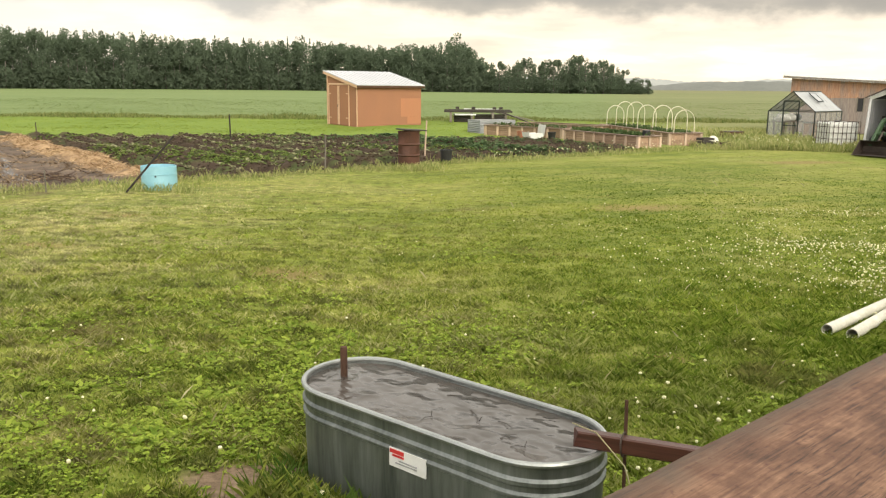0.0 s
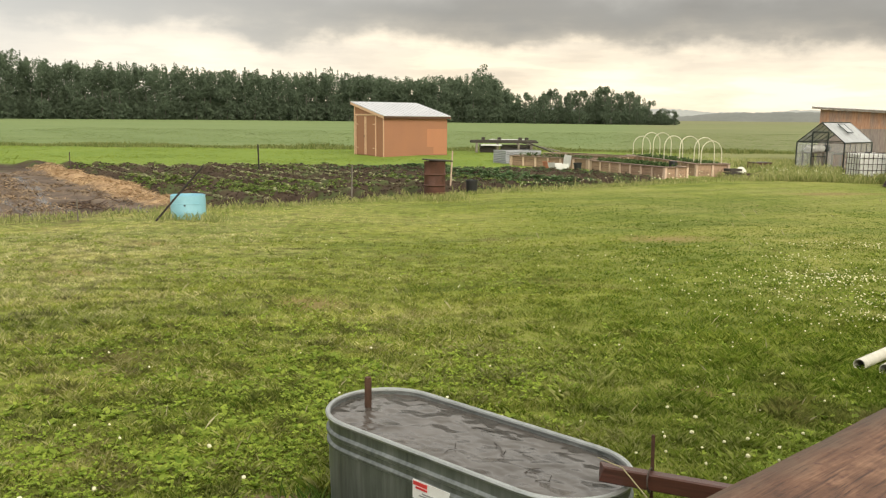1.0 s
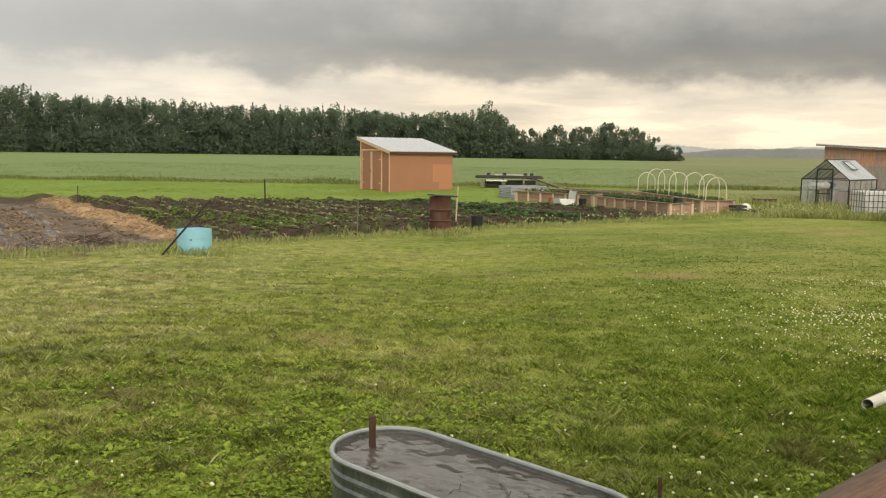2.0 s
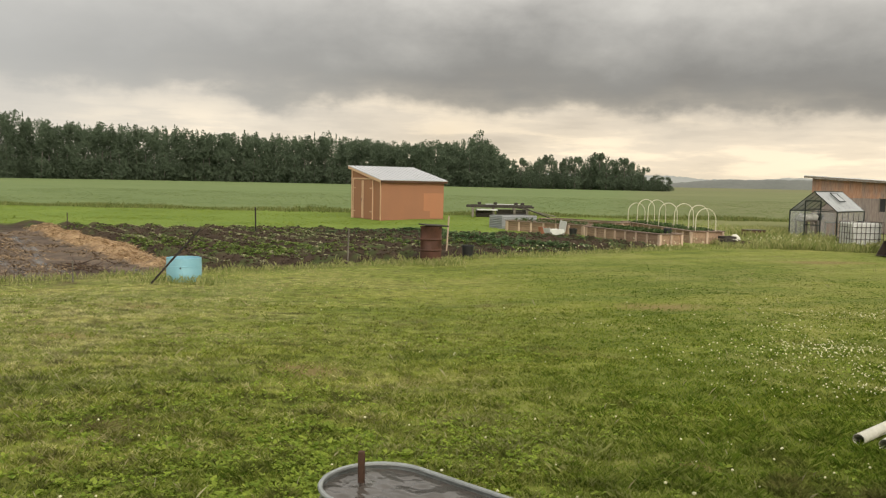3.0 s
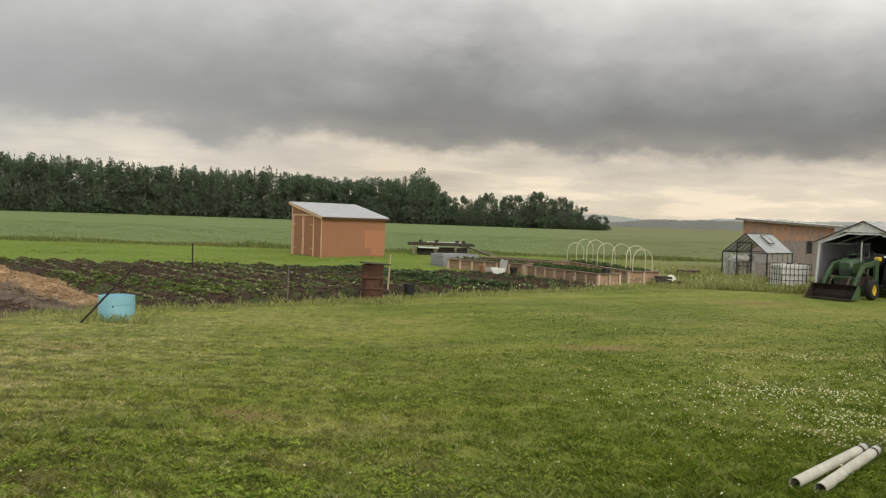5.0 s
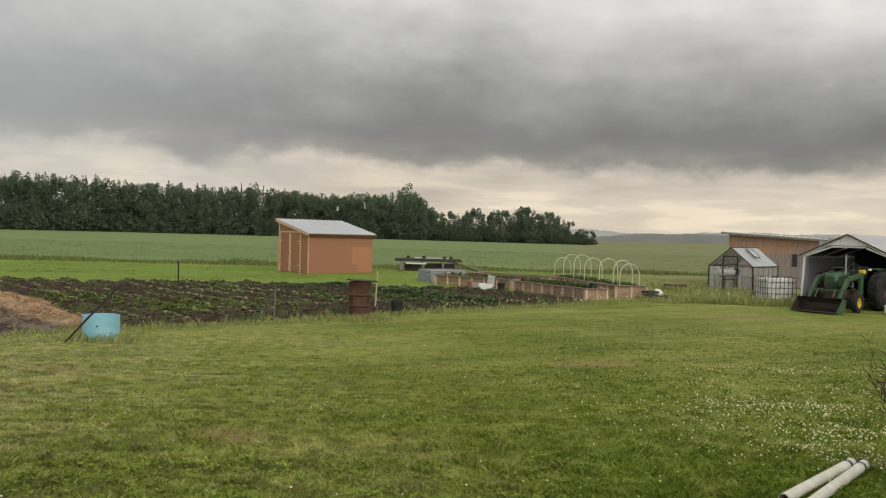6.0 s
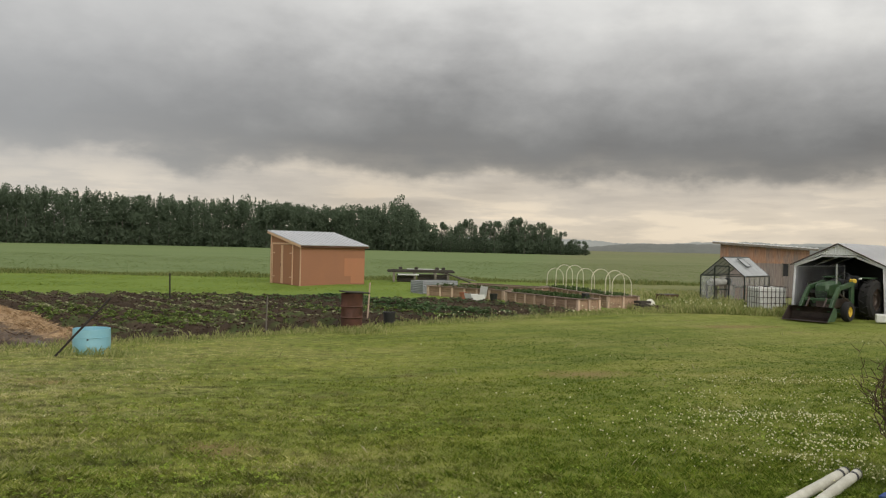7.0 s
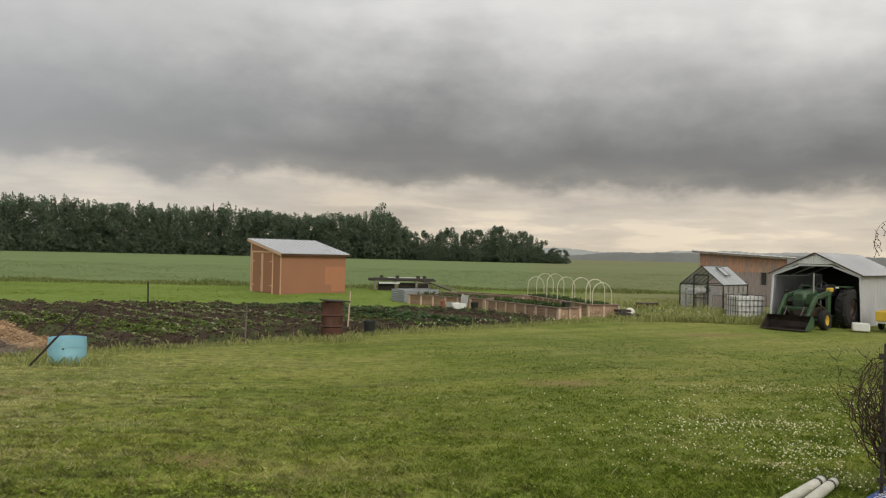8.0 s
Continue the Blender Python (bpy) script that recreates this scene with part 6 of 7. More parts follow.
            tube(bm, [(cx + 0.035 * math.cos(a), cy + 0.035 * math.sin(a), 0.026) for a in (2 * math.pi * q / 12 for q in range(13))], 0.006, 4, False)
            part("ring_print", bm, M_LABEL, m)


build_trellis()


# ---- grass, plants and litter ----
def blades(name, x, y, hgt, wid, lean, material, label, base=None, category="grass"):
    """Bent blades as narrow quads in one mesh."""
    n = len(x)
    z = height(x, y) if base is None else base
    a, b = rng.uniform(0, 2 * np.pi, n), rng.uniform(0, 2 * np.pi, n)
    sx, sy = np.cos(a) * wid / 2, np.sin(a) * wid / 2
    lx, ly = np.cos(b) * lean * hgt, np.sin(b) * lean * hgt
    v = np.empty((n, 4, 3))
    v[:, 0] = np.stack([x - sx, y - sy, z - 0.005], -1)
    v[:, 1] = np.stack([x + sx, y + sy, z - 0.005], -1)
    v[:, 2] = np.stack([x + lx * 0.45 + sx * 0.8, y + ly * 0.45 + sy * 0.8, z + hgt * 0.62], -1)
    v[:, 3] = np.stack([x + lx, y + ly, z + hgt], -1)
    ob = sheet_mesh(name, v.reshape(-1, 3), np.arange(n * 4).reshape(n, 4), material)
    return tagged(ob, label, category, kind="stuff")


def off_tank(x, y, pad=0.0):
    c, s = math.cos(-0.689), math.sin(-0.689)
    dx, dy = x - 0.008, y - 3.703
    lx, ly = dx * c + dy * s, -dx * s + dy * c
    r, half = TW / 2 + pad, TL / 2 - TW / 2
    return np.hypot(np.maximum(np.abs(lx) - half, 0), ly) > r


def on_lawn(x, y):
    u, v = garden_uv(x, y)
    # nothing grows on the trodden earth by the tank
    earth = np.hypot((x + 0.95) / 0.45, (y - 4.0) / 0.22) < (0.45 + 0.8 * patchy(x, y, 9.0, 1.0)) * rng.uniform(0.55, 1.25, len(x))
    return (~earth & off_tank(x, y) & ~((v > 0.05) & (u < 10.6)))


def patchy(x, y, f, ph=0.0):
    """A smooth field in 0..1 that clumps things together."""
    s = np.sin(x * f + 1.3 * np.sin(y * f * 0.7 + ph)) + np.sin(y * f * 1.13 + 1.1 * np.sin(x * f * 0.83 + ph)) + 0.6 * np.sin((x + y) * f * 2.3 + ph)
    return np.clip(s / 5.2 + 0.5, 0, 1)


def wedge(n, y0, y1, p=1.2):
    k = rng.uniform(0, 1, n)
    e = 1 - p
    y = (y0 ** e + k * (y1 ** e - y0 ** e)) ** (1 / e)
    x = rng.uniform(-0.66, 0.72, n) * y + rng.uniform(-1.2, 1.6, n)
    return x, y


def build_lawn():
    x, y = wedge(700000, 2.3, 30.0, 1.25)
    keep = on_lawn(x, y) & (np.hypot((x + 0.95) / 0.45, (y - 4.0) / 0.23) > rng.uniform(0.75, 1.2, len(x)))
    worn = patchy(x, y, 1.1, 2.0)
    keep &= rng.uniform(0, 1, len(x)) < 0.5 + 1.3 * worn
    # turf grows in tufts with thin places between
    tuft = np.clip((patchy(x, y, 8.0, 0.3) * 0.55 + patchy(x, y, 19.0, 1.7) * 0.45 - 0.28) * 2.2, 0, 1)
    keep &= rng.uniform(0, 1, len(x)) < np.interp(y, [5, 16], [0.22, 0.6]) + 1.1 * tuft
    # far turf is cut short and trodden flat
    keep &= rng.uniform(0, 1, len(x)) > np.interp(y, [13, 25], [0.0, 0.85])
    for px, py, rx, ry in BARE:
        keep &= np.hypot((x - px) / rx, (y - py) / ry) > rng.uniform(0.0, 1.2, len(x))
    tuft = tuft[keep]
    x, y = x[keep], y[keep]
    g = patchy(x, y, 0.9, 0.4)
    blades("lawn_grass", x, y, rng.uniform(0.022, 0.055, len(x)) * (0.7 + 0.7 * g) * (0.55 + np.interp(y, [5, 16], [1.1, 0.4]) * tuft ** 2) * np.interp(y, [3, 7, 14, 30], [1, 0.9, 0.5, 0.22]), 0.0052 + 0.0008 * y, rng.uniform(0.2, 1.4, len(x)) + rng.uniform(0.0, 1.0, len(x)) * np.interp(y, [5, 14, 30], [0, 1.4, 3.5]), M_GRASS, "short uneven lawn grass, wet and yellow-green")
    # the same turf goes on beside and behind the deck
    n = 60000
    x, y = rng.uniform(-16, 17, n), rng.uniform(-9, 14, n)
    k = on_lawn(x, y) & (rng.uniform(0, 1, n) < np.clip(1.15 - np.clip(y - 2.0, 0, 12) * 0.1, 0, 1) + ((x < -0.6 * y - 0.6) | (x > 0.66 * y + 0.8)))
    x, y = x[k], y[k]
    blades("lawn_grass", x, y, rng.uniform(0.02, 0.055, len(x)), np.full(len(x), 0.009), rng.uniform(0.2, 1.4, len(x)), M_GRASS, "short uneven lawn grass, wet and yellow-green")
    # coarse clumps standing a little proud of the turf
    cx, cy = wedge(2600, 4.5, 14.0, 1.3)
    k = (rng.uniform(0, 1, len(cx)) < np.interp(cx, [-3, 1, 4], [1.0, 0.7, 0.25])) & on_lawn(cx, cy)
    cx, cy = np.repeat(cx[k], 10), np.repeat(cy[k], 10)
    x, y = cx + rng.normal(0, 0.05, len(cx)), cy + rng.normal(0, 0.03, len(cx))
    k = on_lawn(x, y)
    x, y = x[k], y[k]
    blades("grass", x, y, rng.uniform(0.02, 0.06, len(x)), 0.006 + 0.0006 * y, rng.uniform(0.5, 1.6, len(x)), M_CLUMP, "coarse clumps of grass in the lawn")
    # turf close about the deck
    x, y = rng.uniform(-5, 7, 70000), rng.uniform(-3.5, 2.5, 70000)
    blades("lawn_grass", x, y, rng.uniform(0.022, 0.06, len(x)), np.full(len(x), 0.008), rng.uniform(0.2, 1.4, len(x)), M_GRASS, "short uneven lawn grass, wet and yellow-green")
    # clover: three leaflets to a stalk
    x, y = wedge(80000, 2.3, 13.0, 1.5)
    g = np.clip((patchy(x, y, 1.7, 1.0) - 0.46) * 2.4, 0.03, 0.7) * np.interp(x, [-2.5, 0.0, 1.2], [0.45, 0.6, 0.3]) + 0.45 * patchy(x, y, 4.1, 2.0) * np.exp(-(((x + 1.1) / 1.9) ** 2 + ((y - 5.6) / 1.3) ** 2)) + 0.16 * patchy(x, y, 3.1, 4.0) * np.clip((x - 1.0) / 3, 0, 1)
    keep = on_lawn(x, y) & (rng.uniform(0.1, 1, len(x)) < g)
    x, y = x[keep], y[keep]
    n = len(x)
    z = height(x, y) + rng.uniform(0.02, 0.06, n)
    s = rng.uniform(0.010, 0.019, n) * (1 + 0.05 * y)
    a0 = rng.uniform(0, 6.28, n)
    vs = []
    for k in range(3):
        a = a0 + k * 2.09
        d = np.stack([np.cos(a), np.sin(a), rng.uniform(-0.25, 0.5, n)], -1) * s[:, None]
        e = np.stack([-np.sin(a), np.cos(a), rng.uniform(-0.3, 0.3, n)], -1) * s[:, None] * 0.55
        c = np.stack([x, y, z], -1)
        vs.append(np.stack([c, c + d * 0.7 - e, c + d * 1.25, c + d * 0.7 + e], 1))
    v = np.concatenate(vs).reshape(-1, 3)
    tagged(sheet_mesh("clover", v, np.arange(len(v)).reshape(-1, 4), M_CLOVER), "fresh green clover leaves in the lawn", "clover", kind="stuff")
    # broad-leaved weeds in rosettes
    x, y = wedge(52000, 2.4, 11.0, 1.3)
    g = 0.05 * patchy(x, y, 2.1, 3.0) + 1.2 * np.clip((patchy(x, y, 3.7, 2.0) - 0.32) * 2.6, 0, 1) * np.exp(-(((x + 1.1) / 1.5) ** 2 + ((y - 6.0) / 1.3) ** 2)) + 0.5 * np.clip((patchy(x, y, 5.3, 0.6) - 0.4) * 3, 0, 1) * np.exp(-(((x + 2.6) / 1.3) ** 2 + ((y - 5.6) / 1.5) ** 2)) + 0.8 * np.clip((patchy(x, y, 4.7, 1.1) - 0.25) * 2, 0, 1) * np.exp(-(((x - 2.5) / 1.0) ** 2 + ((y - 4.9) / 1.0) ** 2)) + 0.25 * patchy(x, y, 4.3, 1.0) * np.exp(-(((x + 2.3) / 1.1) ** 2 + ((y - 4.4) / 0.9) ** 2))
    keep = on_lawn(x, y) & (rng.uniform(0.05, 1, len(x)) < g)
    x, y = x[keep], y[keep]
    n = len(x)
    vs = []
    a0, s = rng.uniform(0, 6.28, n), np.where(rng.uniform(0, 1, n) < 0.25, rng.uniform(0.035, 0.062, n), rng.uniform(0.014, 0.034, n))
    for k in range(6):
        a = a0 + k * 1.047 + rng.uniform(-0.3, 0.3, n)
        up = rng.uniform(0.15, 0.9, n)
        d = np.stack([np.cos(a), np.sin(a), up], -1) * s[:, None]
        e = np.stack([-np.sin(a), np.cos(a), rng.uniform(-0.25, 0.25, n)], -1) * s[:, None] * 0.32
        c = np.stack([x, y, height(x, y) + 0.005], -1)
        tip = c + d * 1.15
        tip[:, 2] -= s * up * 0.35
        vs.append(np.stack([c, c + d * 0.6 - e, tip, c + d * 0.6 + e], 1))
    v = np.concatenate(vs).reshape(-1, 3)
    tagged(sheet_mesh("lawn_weeds", v, np.arange(len(v)).reshape(-1, 4), M_WEED), "bright green broad-leaved lawn weeds", "weeds", kind="stuff")
    # pale dry stems scattered over the lawn
    x, y = wedge(380, 2.6, 22.0, 1.1)
    k = on_lawn(x, y)
    x, y = x[k], y[k]
    blades("dry_stems", x, y, rng.uniform(0.04, 0.11, len(x)), 0.002 + 0.0004 * y, rng.uniform(0.3, 1.3, len(x)), M_STRAWPALE, "thin dry pale grass stems in the lawn")


def build_flowers():
    """White clover heads: small faceted balls on stalks."""
    xs, ys = [], []
    for cx, cy, sx, sy, n in ((5.5, 10.4, 0.55, 0.22, 190), (4.6, 10.7, 0.5, 0.25, 90), (5.2, 9.2, 0.4, 0.2, 170), (4.65, 8.5, 0.35, 0.25, 120), (6.5, 13.5, 0.7, 0.15, 60), (5.1, 12.2, 0.35, 0.15, 40),
                              (7.2, 11.7, 0.6, 0.25, 130), (3.6, 9.2, 0.6, 0.6, 60), (4.2, 10.2, 0.9, 0.9, 110), (8.1, 13.2, 0.7, 0.3, 70), (5.6, 9.6, 1.3, 1.2, 170), (4.95, 7.9, 0.5, 0.35, 90), (2.6, 6.2, 1.2, 1.0, 40), (1.35, 3.9, 0.3, 0.4, 44), (2.2, 4.6, 0.6, 0.5, 36)):
        xs.append(rng.normal(cx, sx, n)), ys.append(rng.normal(cy, sy, n))
    x, y = wedge(150, 3.0, 20.0, 1.02)
    x, y = np.concatenate(xs + [x]), np.concatenate(ys + [y])
    k = on_lawn(x, y) & (y > 2.4)
    x, y = x[k], y[k]
    n = len(x)
    flower_heads("clover_flowers", x, y, rng.uniform(0.05, 0.11, n), rng.uniform(0.0045, 0.012, n) * (1 + 0.014 * y) * np.where(y < 6, 1.35, 1.0), "white clover flower heads in the lawn")
    # a few tall seed heads standing over the turf
    x, y = rng.uniform(-2.5, 5.5, 46), rng.uniform(8.5, 16.0, 46)
    flower_heads("seed_heads", x, y, rng.uniform(0.08, 0.2, 46), rng.uniform(0.006, 0.012, 46), "pale dandelion seed heads on thin stalks")
    # daisies in the rough grass by the yard and along the garden's edge
    x, y = np.concatenate([rng.uniform(11.3, 15.2, 150), rng.uniform(1.5, 9.0, 60)]), np.concatenate([rng.uniform(28.8, 33.0, 150), np.zeros(60)])
    y[150:] = G0.y + (x[150:] - G0.x) * U.y / U.x + rng.normal(0, 0.3, 60)
    flower_heads("daisies", x, y, rng.uniform(0.1, 0.34, 210), rng.uniform(0.012, 0.026, 210), "small white daisies in rough grass")


def flower_heads(name, x, y, stalk, r, label):
    n = len(x)
    z = height(x, y) + stalk
    ring = [(math.cos(a), math.sin(a)) for a in (i * math.pi / 3 for i in range(6))]
    tmpl = np.array([(0, 0, -0.8)] + [(c * 0.9, s * 0.9, -0.25) for c, s in ring] + [(c * 0.75, s * 0.75, 0.45) for c, s in ring] + [(0, 0, 0.85)])
    f = []
    for i in range(6):
        j = (i + 1) % 6
        f += [(0, 1 + j, 1 + i), (1 + i, 1 + j, 7 + j), (1 + i, 7 + j, 7 + i), (7 + i, 7 + j, 13)]
    f = np.array(f)
    v = np.stack([x, y, z], -1)[:, None] + tmpl[None] * (r[:, None, None] * rng.uniform(0.8, 1.2, (n, 14, 1)))
    faces = (np.arange(n)[:, None, None] * 14 + f[None]).reshape(-1, 3)
    tagged(sheet_mesh(name, v.reshape(-1, 3), faces, M_PETAL), label, "flowers", kind="stuff")
    blades("flower_stalks", x, y, z - height(x, y), np.full(n, 0.003), np.full(n, 0.05), M_CLOVER, "thin green clover flower stalks", category="flowers")


def build_tall_grass():
    xs, ys, hs = [], [], []

    def add(x, y, a, b):
        xs.append(x), ys.append(y), hs.append(rng.uniform(a, b, len(x)))
    # fringe along the near edge of the garden
    u, v = rng.uniform(-14, 12.5, 8000), rng.normal(-0.08, 0.25, 8000)
    add(G0.x + u * U.x + v * V.x, G0.y + u * U.y + v * V.y, 0.03, 0.15)
    for cx, cy, s, n, a, b in ((-0.6, 21.0, 0.28, 300, 0.08, 0.22), (-5.45, 16.05, 0.33, 320, 0.06, 0.2), (-6.2, 15.9, 0.25, 120, 0.06, 0.2), (-0.9, 21.2, 0.4, 240, 0.06, 0.16),
                               (0.72, 2.85, 0.12, 260, 0.12, 0.3), (0.15, 3.22, 0.16, 240, 0.08, 0.2), (-0.35, 3.5, 0.14, 260, 0.08, 0.22), (0.95, 3.1, 0.16, 240, 0.12, 0.32), (-0.75, 4.0, 0.1, 160, 0.06, 0.16), (5.1, 7.9, 0.3, 260, 0.04, 0.13)):
        x, y = rng.normal(cx, s, n), rng.normal(cy, s * 0.8, n)
        k = off_tank(x, y, 0.0)
        add(x[k], y[k], a, b)
    # lush grass along the tank's foot
    n = 5200
    lx, side = rng.uniform(-0.9, 0.95, n), -TW / 2 - np.abs(rng.normal(0.0, 0.13, n))
    # and round its far end
    a, r = rng.uniform(1.6, 4.7, 1300), TW / 2 + np.abs(rng.normal(0.0, 0.1, 1300))
    lx, side = np.concatenate([lx, -TL / 2 + TW / 2 + r * np.cos(a)]), np.concatenate([side, r * np.sin(a)])
    c, s = math.cos(-0.689), math.sin(-0.689)
    x, y = 0.008 + lx * c - side * s, 3.703 + lx * s + side * c
    k = off_tank(x, y, 0.0) & (np.hypot((x + 0.95) / 0.45, (y - 4.0) / 0.23) > 0.9)
    blades("tank_grass", x[k], y[k], rng.uniform(0.04, 0.17, k.sum()) * (0.5 + patchy(x[k], y[k], 5.0, 0.8)), np.full(k.sum(), 0.0055), rng.uniform(0.3, 1.1, k.sum()), M_GRASS, "lush green grass along the tank's foot")
    # rough grass round the yard and the beds
    for x0, x1, y0, y1, n, a, b in ((11.2, 15.5, 28.6, 30.4, 4200, 0.08, 0.36), (12.2, 15.3, 30.5, 38.5, 4500, 0.1, 0.4), (9.2, 12.0, 28.8, 31.5, 2200, 0.08, 0.28), (9.5, 18, 33, 46, 5500, 0.05, 0.2),
                                    (4.0, 9.5, 27.2, 28.6, 350, 0.05, 0.16)):
        x, y = rng.uniform(x0, x1, n), rng.uniform(y0, y1, n)
        k = patchy(x, y, 1.2, 0.7) > rng.uniform(0.1, 0.7, n)
        add(x[k], y[k], a, b)
    x, y, hh = np.concatenate(xs), np.concatenate(ys), np.concatenate(hs)
    near = y < 6
    lush = foliage("lush_blades", (0.045, 0.095, 0.012), (0.15, 0.235, 0.045), 0.7, 0.35, 0.15)
    blades("tank_grass", x[near], y[near], hh[near], np.full(near.sum(), 0.007), rng.uniform(0.3, 1.1, near.sum()), lush, "lush green grass clumps against the tank")
    x, y, hh = x[~near], y[~near], hh[~near]
    blades("tall_grass", x, y, hh, 0.004 + 0.00055 * y, rng.uniform(0.15, 0.8, len(x)), M_TALL, "uncut pale-headed grass along edges and fences")
    # unmown strip before the sown field
    n = 26000
    x, y = rng.uniform(-48, 42, n), rng.normal(54.4, 0.9, n)
    blades("field_margin", x, y, rng.uniform(0.08, 0.32, n) * (0.4 + patchy(x, y, 0.5)), np.full(n, 0.045), rng.uniform(0.2, 0.7, n), M_MARGIN, "rough green margin of tall weeds before the field")


def build_far_turf():
    n = 24000
    x, y = rng.uniform(-34, 16, n), rng.uniform(33.5, 54, n)
    k = (x < 3.5) | (y > 43)
    blades("mown_grass", x[k], y[k], rng.uniform(0.015, 0.05, k.sum()) * (0.5 + patchy(x[k], y[k], 0.6)), np.full(k.sum(), 0.04), rng.uniform(2.0, 4.0, k.sum()), M_MOWN, "bright mown grass strip beyond the garden")
    n = 30000
    x, y = rng.uniform(-60, 55, n), 56 + 70 * rng.uniform(0, 1, n) ** 1.6
    blades("crop", x, y, rng.uniform(0.02, 0.06, n), 0.04 + 0.001 * y, rng.uniform(2.5, 5.0, n), M_CROP, "short even green cereal crop", category="crop")


def rosettes(x, y, size, k, material, name, label, flat=0.5, category="plants"):
    n = len(x)
    vs, a0, z = [], rng.uniform(0, 6.28, n), height(x, y)
    for i in range(k):
        a = a0 + i * 2.4
        s = size * rng.uniform(0.6, 1.2, n)
        up = rng.uniform(0.3, 1.3, n) * flat * 2
        d = np.stack([np.cos(a), np.sin(a), up], -1) * s[:, None]
        e = np.stack([-np.sin(a), np.cos(a), rng.uniform(-0.4, 0.4, n)], -1) * s[:, None] * 0.42
        c = np.stack([x, y, z], -1) + d * 0.12
        tip = c + d
        tip[:, 2] -= s * up * 0.4
        vs.append(np.stack([c, c + d * 0.6 - e, tip, c + d * 0.6 + e], 1))
    v = np.concatenate(vs).reshape(-1, 3)
    tagged(sheet_mesh(name, v, np.arange(len(v)).reshape(-1, 4), material), label, category, kind="stuff")


def from_garden(u, v):
    return G0.x + u * U.x + v * V.x, G0.y + u * U.y + v * V.y


def build_garden_plants():
    # pale wilted rows on the ridges
    u = np.repeat(np.arange(-5.6, 2.5, 0.95), 110) + 0.24
    v = np.tile(np.linspace(0.8, 15.5, 110), len(u) // 110)
    u, v = u + rng.normal(0, 0.05, len(u)), v + rng.normal(0, 0.1, len(v))
    x, y = from_garden(u, v)
    k = (patchy(x, y, 0.9, 2.2) > 0.36) & (y < 33.2)
    rosettes(x[k], y[k], 0.075, 8, M_PALE, "wilted_plants", "pale wilted crop rows on dark soil")
    # green weeds and crops in clumps
    u, v = rng.uniform(-5.9, 5.0, 20000), rng.uniform(0.2, 17, 20000)
    x, y = from_garden(u, v)
    g = np.exp(-(((x + 6.4) / 1.3) ** 2 + ((y - 23.2) / 1.6) ** 2)) * 1.2 + np.exp(-(((x + 9.5) / 1.6) ** 2 + ((y - 24.5) / 2.2) ** 2)) + 0.75 * np.exp(-(((x + 2.0) / 2.0) ** 2 + ((y - 26.5) / 1.2) ** 2)) + 0.55 * np.clip((patchy(x, y, 0.75, 5.0) - 0.5) * 4, 0, 1)
    k = (rng.uniform(0, 1, len(x)) < g ** 1.6 * 0.6) & (y < 33.6)
    rosettes(x[k], y[k], 0.07, 8, M_VEG, "garden_weeds", "lush green weeds between the garden rows")
    # green rows before the raised beds
    u = np.repeat(np.array([4.7, 5.3, 5.9, 6.5, 7.1]), 150) + rng.normal(0, 0.07, 750)
    v = np.tile(np.linspace(0.6, 11.5, 150), 5) + rng.normal(0, 0.05, 750)
    x, y = from_garden(u, v)
    rosettes(x, y, 0.12, 8, M_ROWS, "vegetable_rows", "dense blue-green vegetable rows in soil")
    # fine weeds over the soil before the beds
    u, v = rng.uniform(1.5, 10.0, 9000), rng.uniform(0.2, 13, 9000)
    x, y = from_garden(u, v)
    k = (patchy(x, y, 1.1, 3.7) + 0.25 * np.sin(u * 6.6) > rng.uniform(0.35, 0.95, 9000)) & (y < 33.4)
    rosettes(x[k], y[k], 0.05, 6, M_ROWS, "soil_weeds", "fine blue-green weeds spread over soil")
    # seedlings in the raised beds
    out = []
    for m, L, n, zz in ((BED_N, 4.7, 330, 0.46), (BED_F, 7.3, 200, 0.46), (BED_L, 4.1, 60, 0.46)):
        for _ in range(n):
            p = m @ Vector((rng.uniform(0.15, L - 0.15), rng.uniform(0.12, 0.82 if m is BED_N else 1.08), zz))
            out.append(leaf_cloud(rng, np.array(p) + [0, 0, 0.06], np.array([0.09, 0.09, 0.10]), 7, 0.055))
    vv, ff = joined(out)
    tagged(sheet_mesh("seedlings", vv, ff, M_VEGDARK), "green seedlings filling the raised beds", "seedlings", kind="stuff")
    # clods
    u, v = rng.uniform(-6.2, 10.0, 16000), rng.uniform(0.1, 17, 16000)
    x, y = from_garden(u, v)
    k = y < 33.6
    x, y = x[k], y[k]
    n = len(x)
    tm = np.array([(1, 0, 0), (-1, 0, 0), (0, 1, 0), (0, -1, 0), (0, 0, 0.8), (0, 0, -0.6)], float)
    f = np.array([(0, 2, 4), (2, 1, 4), (1, 3, 4), (3, 0, 4), (2, 0, 5), (1, 2, 5), (3, 1, 5), (0, 3, 5)])
    vv = np.stack([x, y, height(x, y) + 0.01], -1)[:, None] + tm[None] * rng.uniform(0.015, 0.06, (n, 1, 1)) * rng.uniform(0.6, 1.3, (n, 6, 1))
    tagged(sheet_mesh("soil_clods", vv.reshape(-1, 3), (np.arange(n)[:, None, None] * 6 + f[None]).reshape(-1, 3), M_SOIL), "dark lumpy clods of tilled soil", "soil", kind="stuff")
    # straw on the walk and loose mulch beside it
    u, v = rng.normal(-6.65, 0.3, 12000), rng.uniform(0.4, 17, 12000)
    u2, v2 = rng.uniform(-12.5, -8.1, 3200), rng.uniform(0.6, 11, 3200)
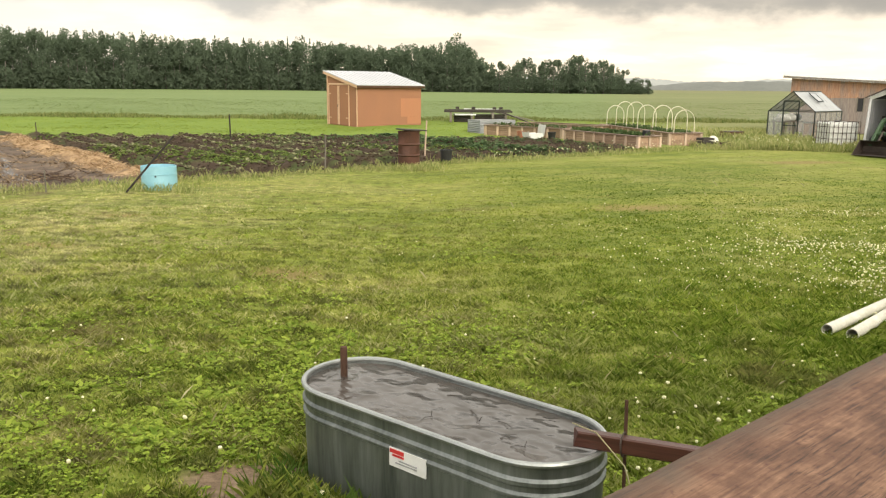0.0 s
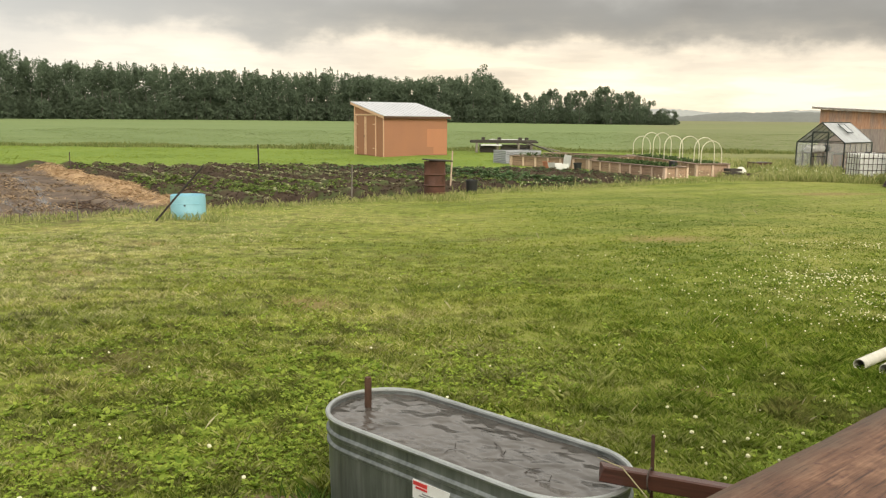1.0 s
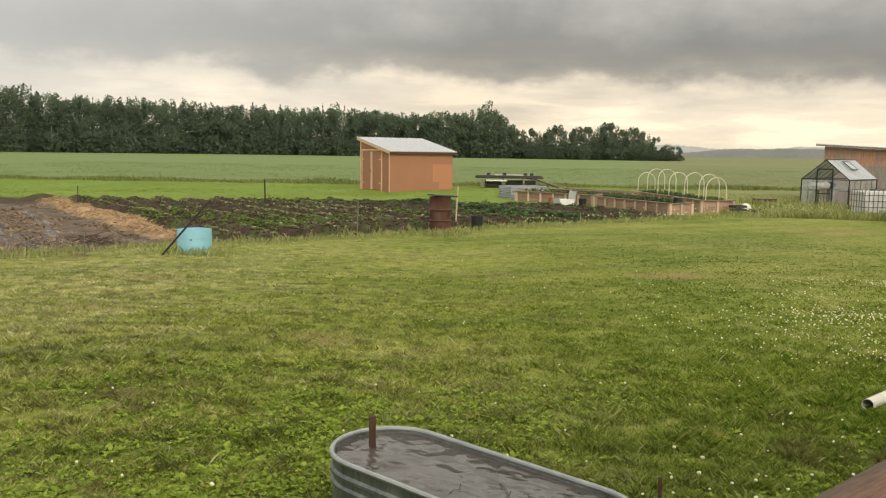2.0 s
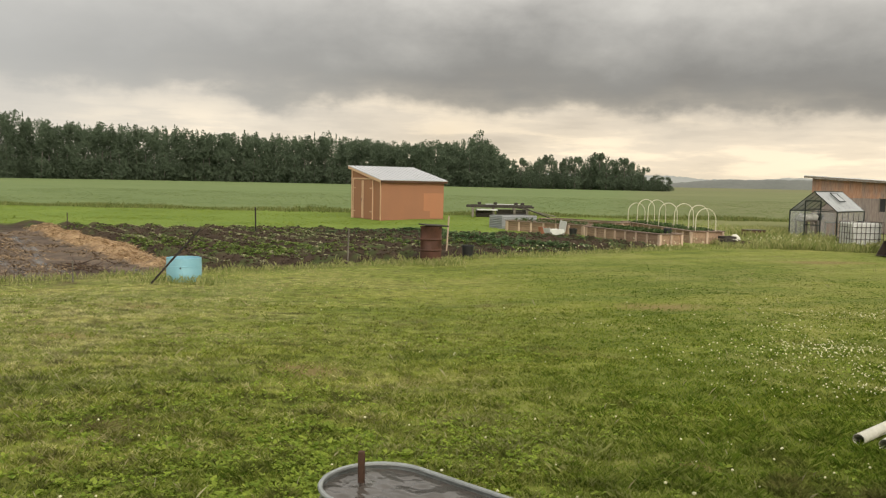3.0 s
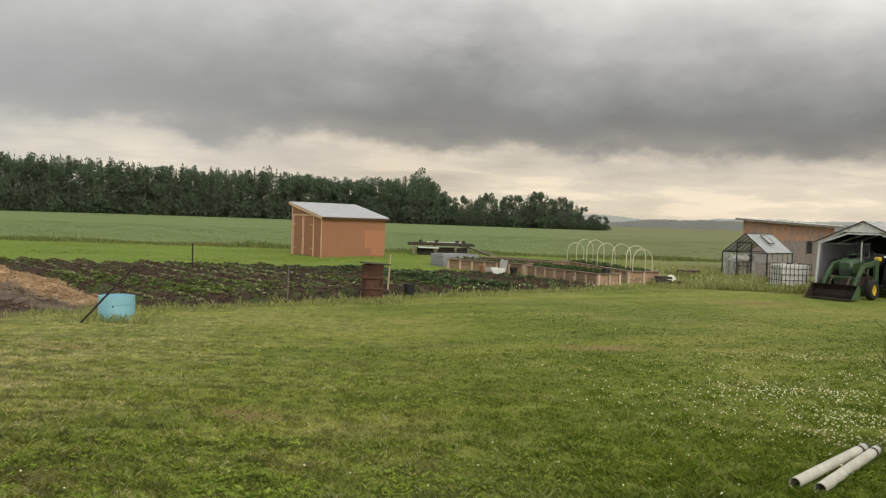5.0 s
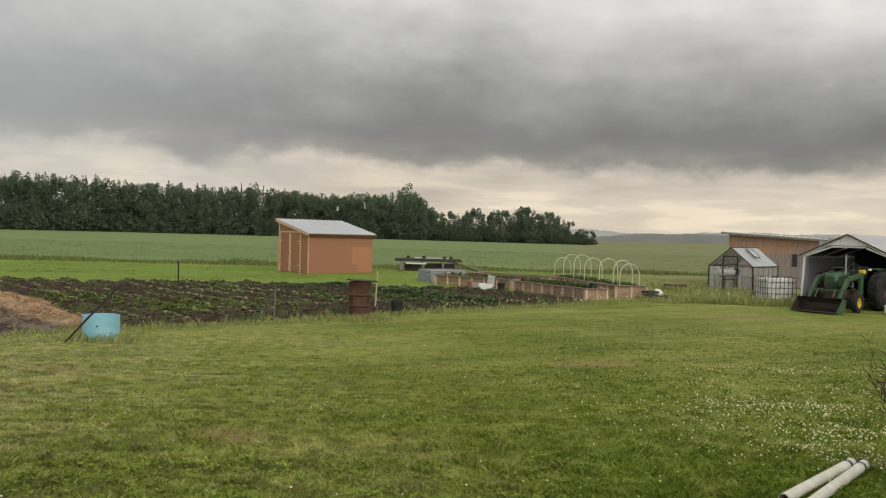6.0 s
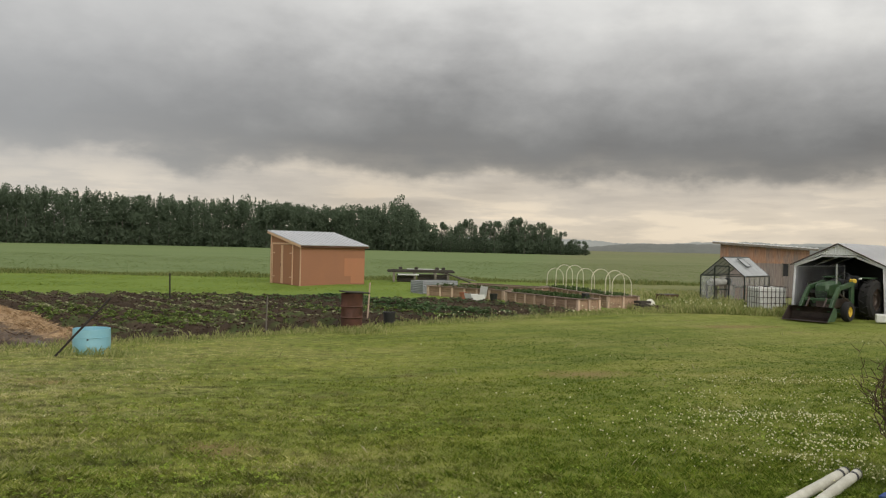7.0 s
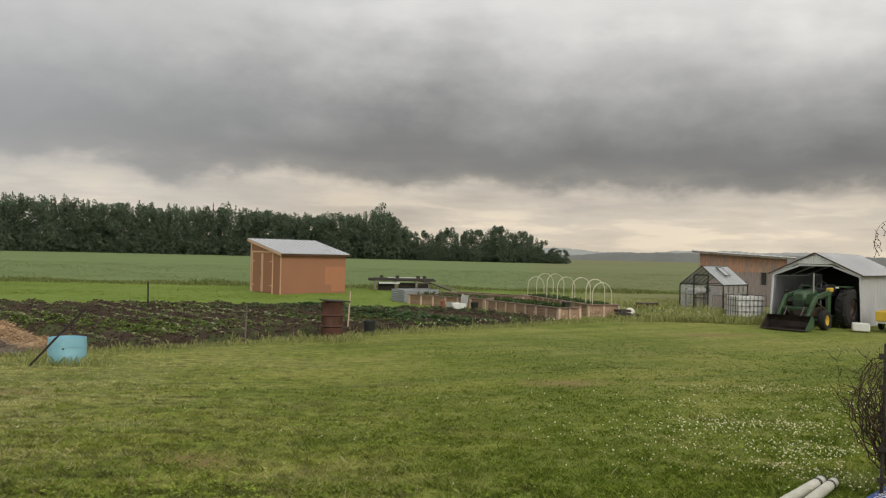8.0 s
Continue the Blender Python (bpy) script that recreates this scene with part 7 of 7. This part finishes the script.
    x, y = from_garden(np.concatenate([u, u2]), np.concatenate([v, v2]))
    ub, vb = rng.uniform(-12.5, -7.3, 8000), rng.uniform(0.3, 15, 8000)
    xb, yb = from_garden(ub, vb)
    kb = patchy(xb, yb, 1.9, 3.3) > rng.uniform(0.25, 0.8, 8000)
    blades("mulch", xb[kb], yb[kb], rng.uniform(0.02, 0.07, kb.sum()), np.full(kb.sum(), 0.035), rng.uniform(1.5, 4.0, kb.sum()), M_MULCH, "brown rotting mulch beside the straw walk", category="mulch")
    k = patchy(x, y, 2.6, 0.2) > np.where(np.arange(len(x)) < 12000, rng.uniform(0.2, 0.6, len(x)), rng.uniform(0.35, 0.95, len(x)))
    x, y = x[k], y[k]
    blades("straw", x, y, rng.uniform(0.015, 0.055, len(x)), np.full(len(x), 0.02), rng.uniform(1.5, 4.0, len(x)), M_STRAW, "loose golden straw mulch on the garden walk", category="straw")


M_CLUMP = foliage("coarse_clump_blades", (0.10, 0.14, 0.02), (0.29, 0.33, 0.07), 0.8, 0.4, 0.1, soft=0.4)
M_MULCH = foliage("brown_mulch", (0.09, 0.06, 0.04), (0.34, 0.25, 0.16), 0.85, 0.1, 0.1)
M_STRAWPALE = foliage("pale_dry_stem", (0.30, 0.27, 0.13), (0.52, 0.48, 0.30), 0.8, 0.2)
M_MARGIN = foliage("margin_weeds", (0.09, 0.14, 0.03), (0.27, 0.28, 0.10))
M_MOWN = foliage("mown_blades", (0.13, 0.20, 0.025), (0.27, 0.33, 0.06), 0.85, 0.3, 0.08, soft=0.8)
M_CROP = foliage("cereal_blades", (0.145, 0.205, 0.07), (0.215, 0.265, 0.10), 0.85, 0.3, 0.08, soft=0.85)
M_ROWS = foliage("blue_green_rows", (0.055, 0.11, 0.045), (0.15, 0.21, 0.09))
M_VEGDARK = foliage("seedling_leaves", (0.035, 0.07, 0.02), (0.12, 0.17, 0.06))
build_lawn()
build_flowers()
build_tall_grass()
build_far_turf()
build_garden_plants()


def build_netting():
    a, b = Vector((-13.0, 12.0, 0)), Vector((-7.7, 15.75, 0))
    d = b - a
    e = thing("wire_netting", axis_pose(a.x, a.y, d.x, d.y), "low rusty wire netting fence at the garden's end", "fence")
    L = d.length
    bm = bmesh.new()
    for i in range(int(L / 0.075)):
        bar(bm, (i * 0.075, 0, 0), (i * 0.075 + 0.01, 0.01 * math.sin(i), 0.36 + 0.02 * math.sin(i * 0.3)), 0.003)
    for k in range(5):
        bar(bm, (0, 0, 0.02 + k * 0.08), (L, 0, 0.02 + k * 0.08), 0.003)
    part("mesh_wire", bm, M_STEELDARK, e)
    for k in (0.05, L * 0.5, L - 0.05):
        boxpart("stake", (k, 0.03, 0.22), (0.025, 0.025, 0.46), M_GREYWOOD, e, "", 0.004)


build_netting()


def build_brush():
    """Dry sticks and stalks piled at the end of the garden."""
    r = random.Random(31)
    for cx, cy, n, ln, label in ((-8.3, 17.6, 16, 0.9, "small heap of dry sticks on mulch"), (10.3, 30.0, 26, 0.8, "tangle of dry brush beside the raised beds")):
        e = thing("brush_pile", pose(cx, cy, h(cx, cy)), label, "brush pile")
        for _ in range(n):
            bm = bmesh.new()
            a = r.uniform(0, 3.14)
            c = Vector((r.uniform(-0.35, 0.35), r.uniform(-0.25, 0.25), r.uniform(0.02, 0.22)))
            d = Vector((math.cos(a), math.sin(a), r.uniform(-0.12, 0.3))) * ln * r.uniform(0.4, 1) * 0.5
            tube(bm, [c - d, c + Vector((0, 0, r.uniform(-0.02, 0.05))), c + d], [0.014, 0.012, 0.005], 5)
            part("stick", bm, M_TWIG, e)
    s = thing("grass_stalk", pose(0.69, 3.02, 0), "long dry grass stalk arching over the tank rim", "grass stalk")
    bm = bmesh.new()
    tube(bm, [(0.16, -0.12, 0.0), (0.13, -0.08, 0.35), (0.06, 0.02, 0.6), (-0.04, 0.12, 0.7), (-0.13, 0.2, 0.71)], [0.004, 0.004, 0.0035, 0.003, 0.002], 5)
    part("stem", bm, M_STRAWPALE, s)


build_brush()
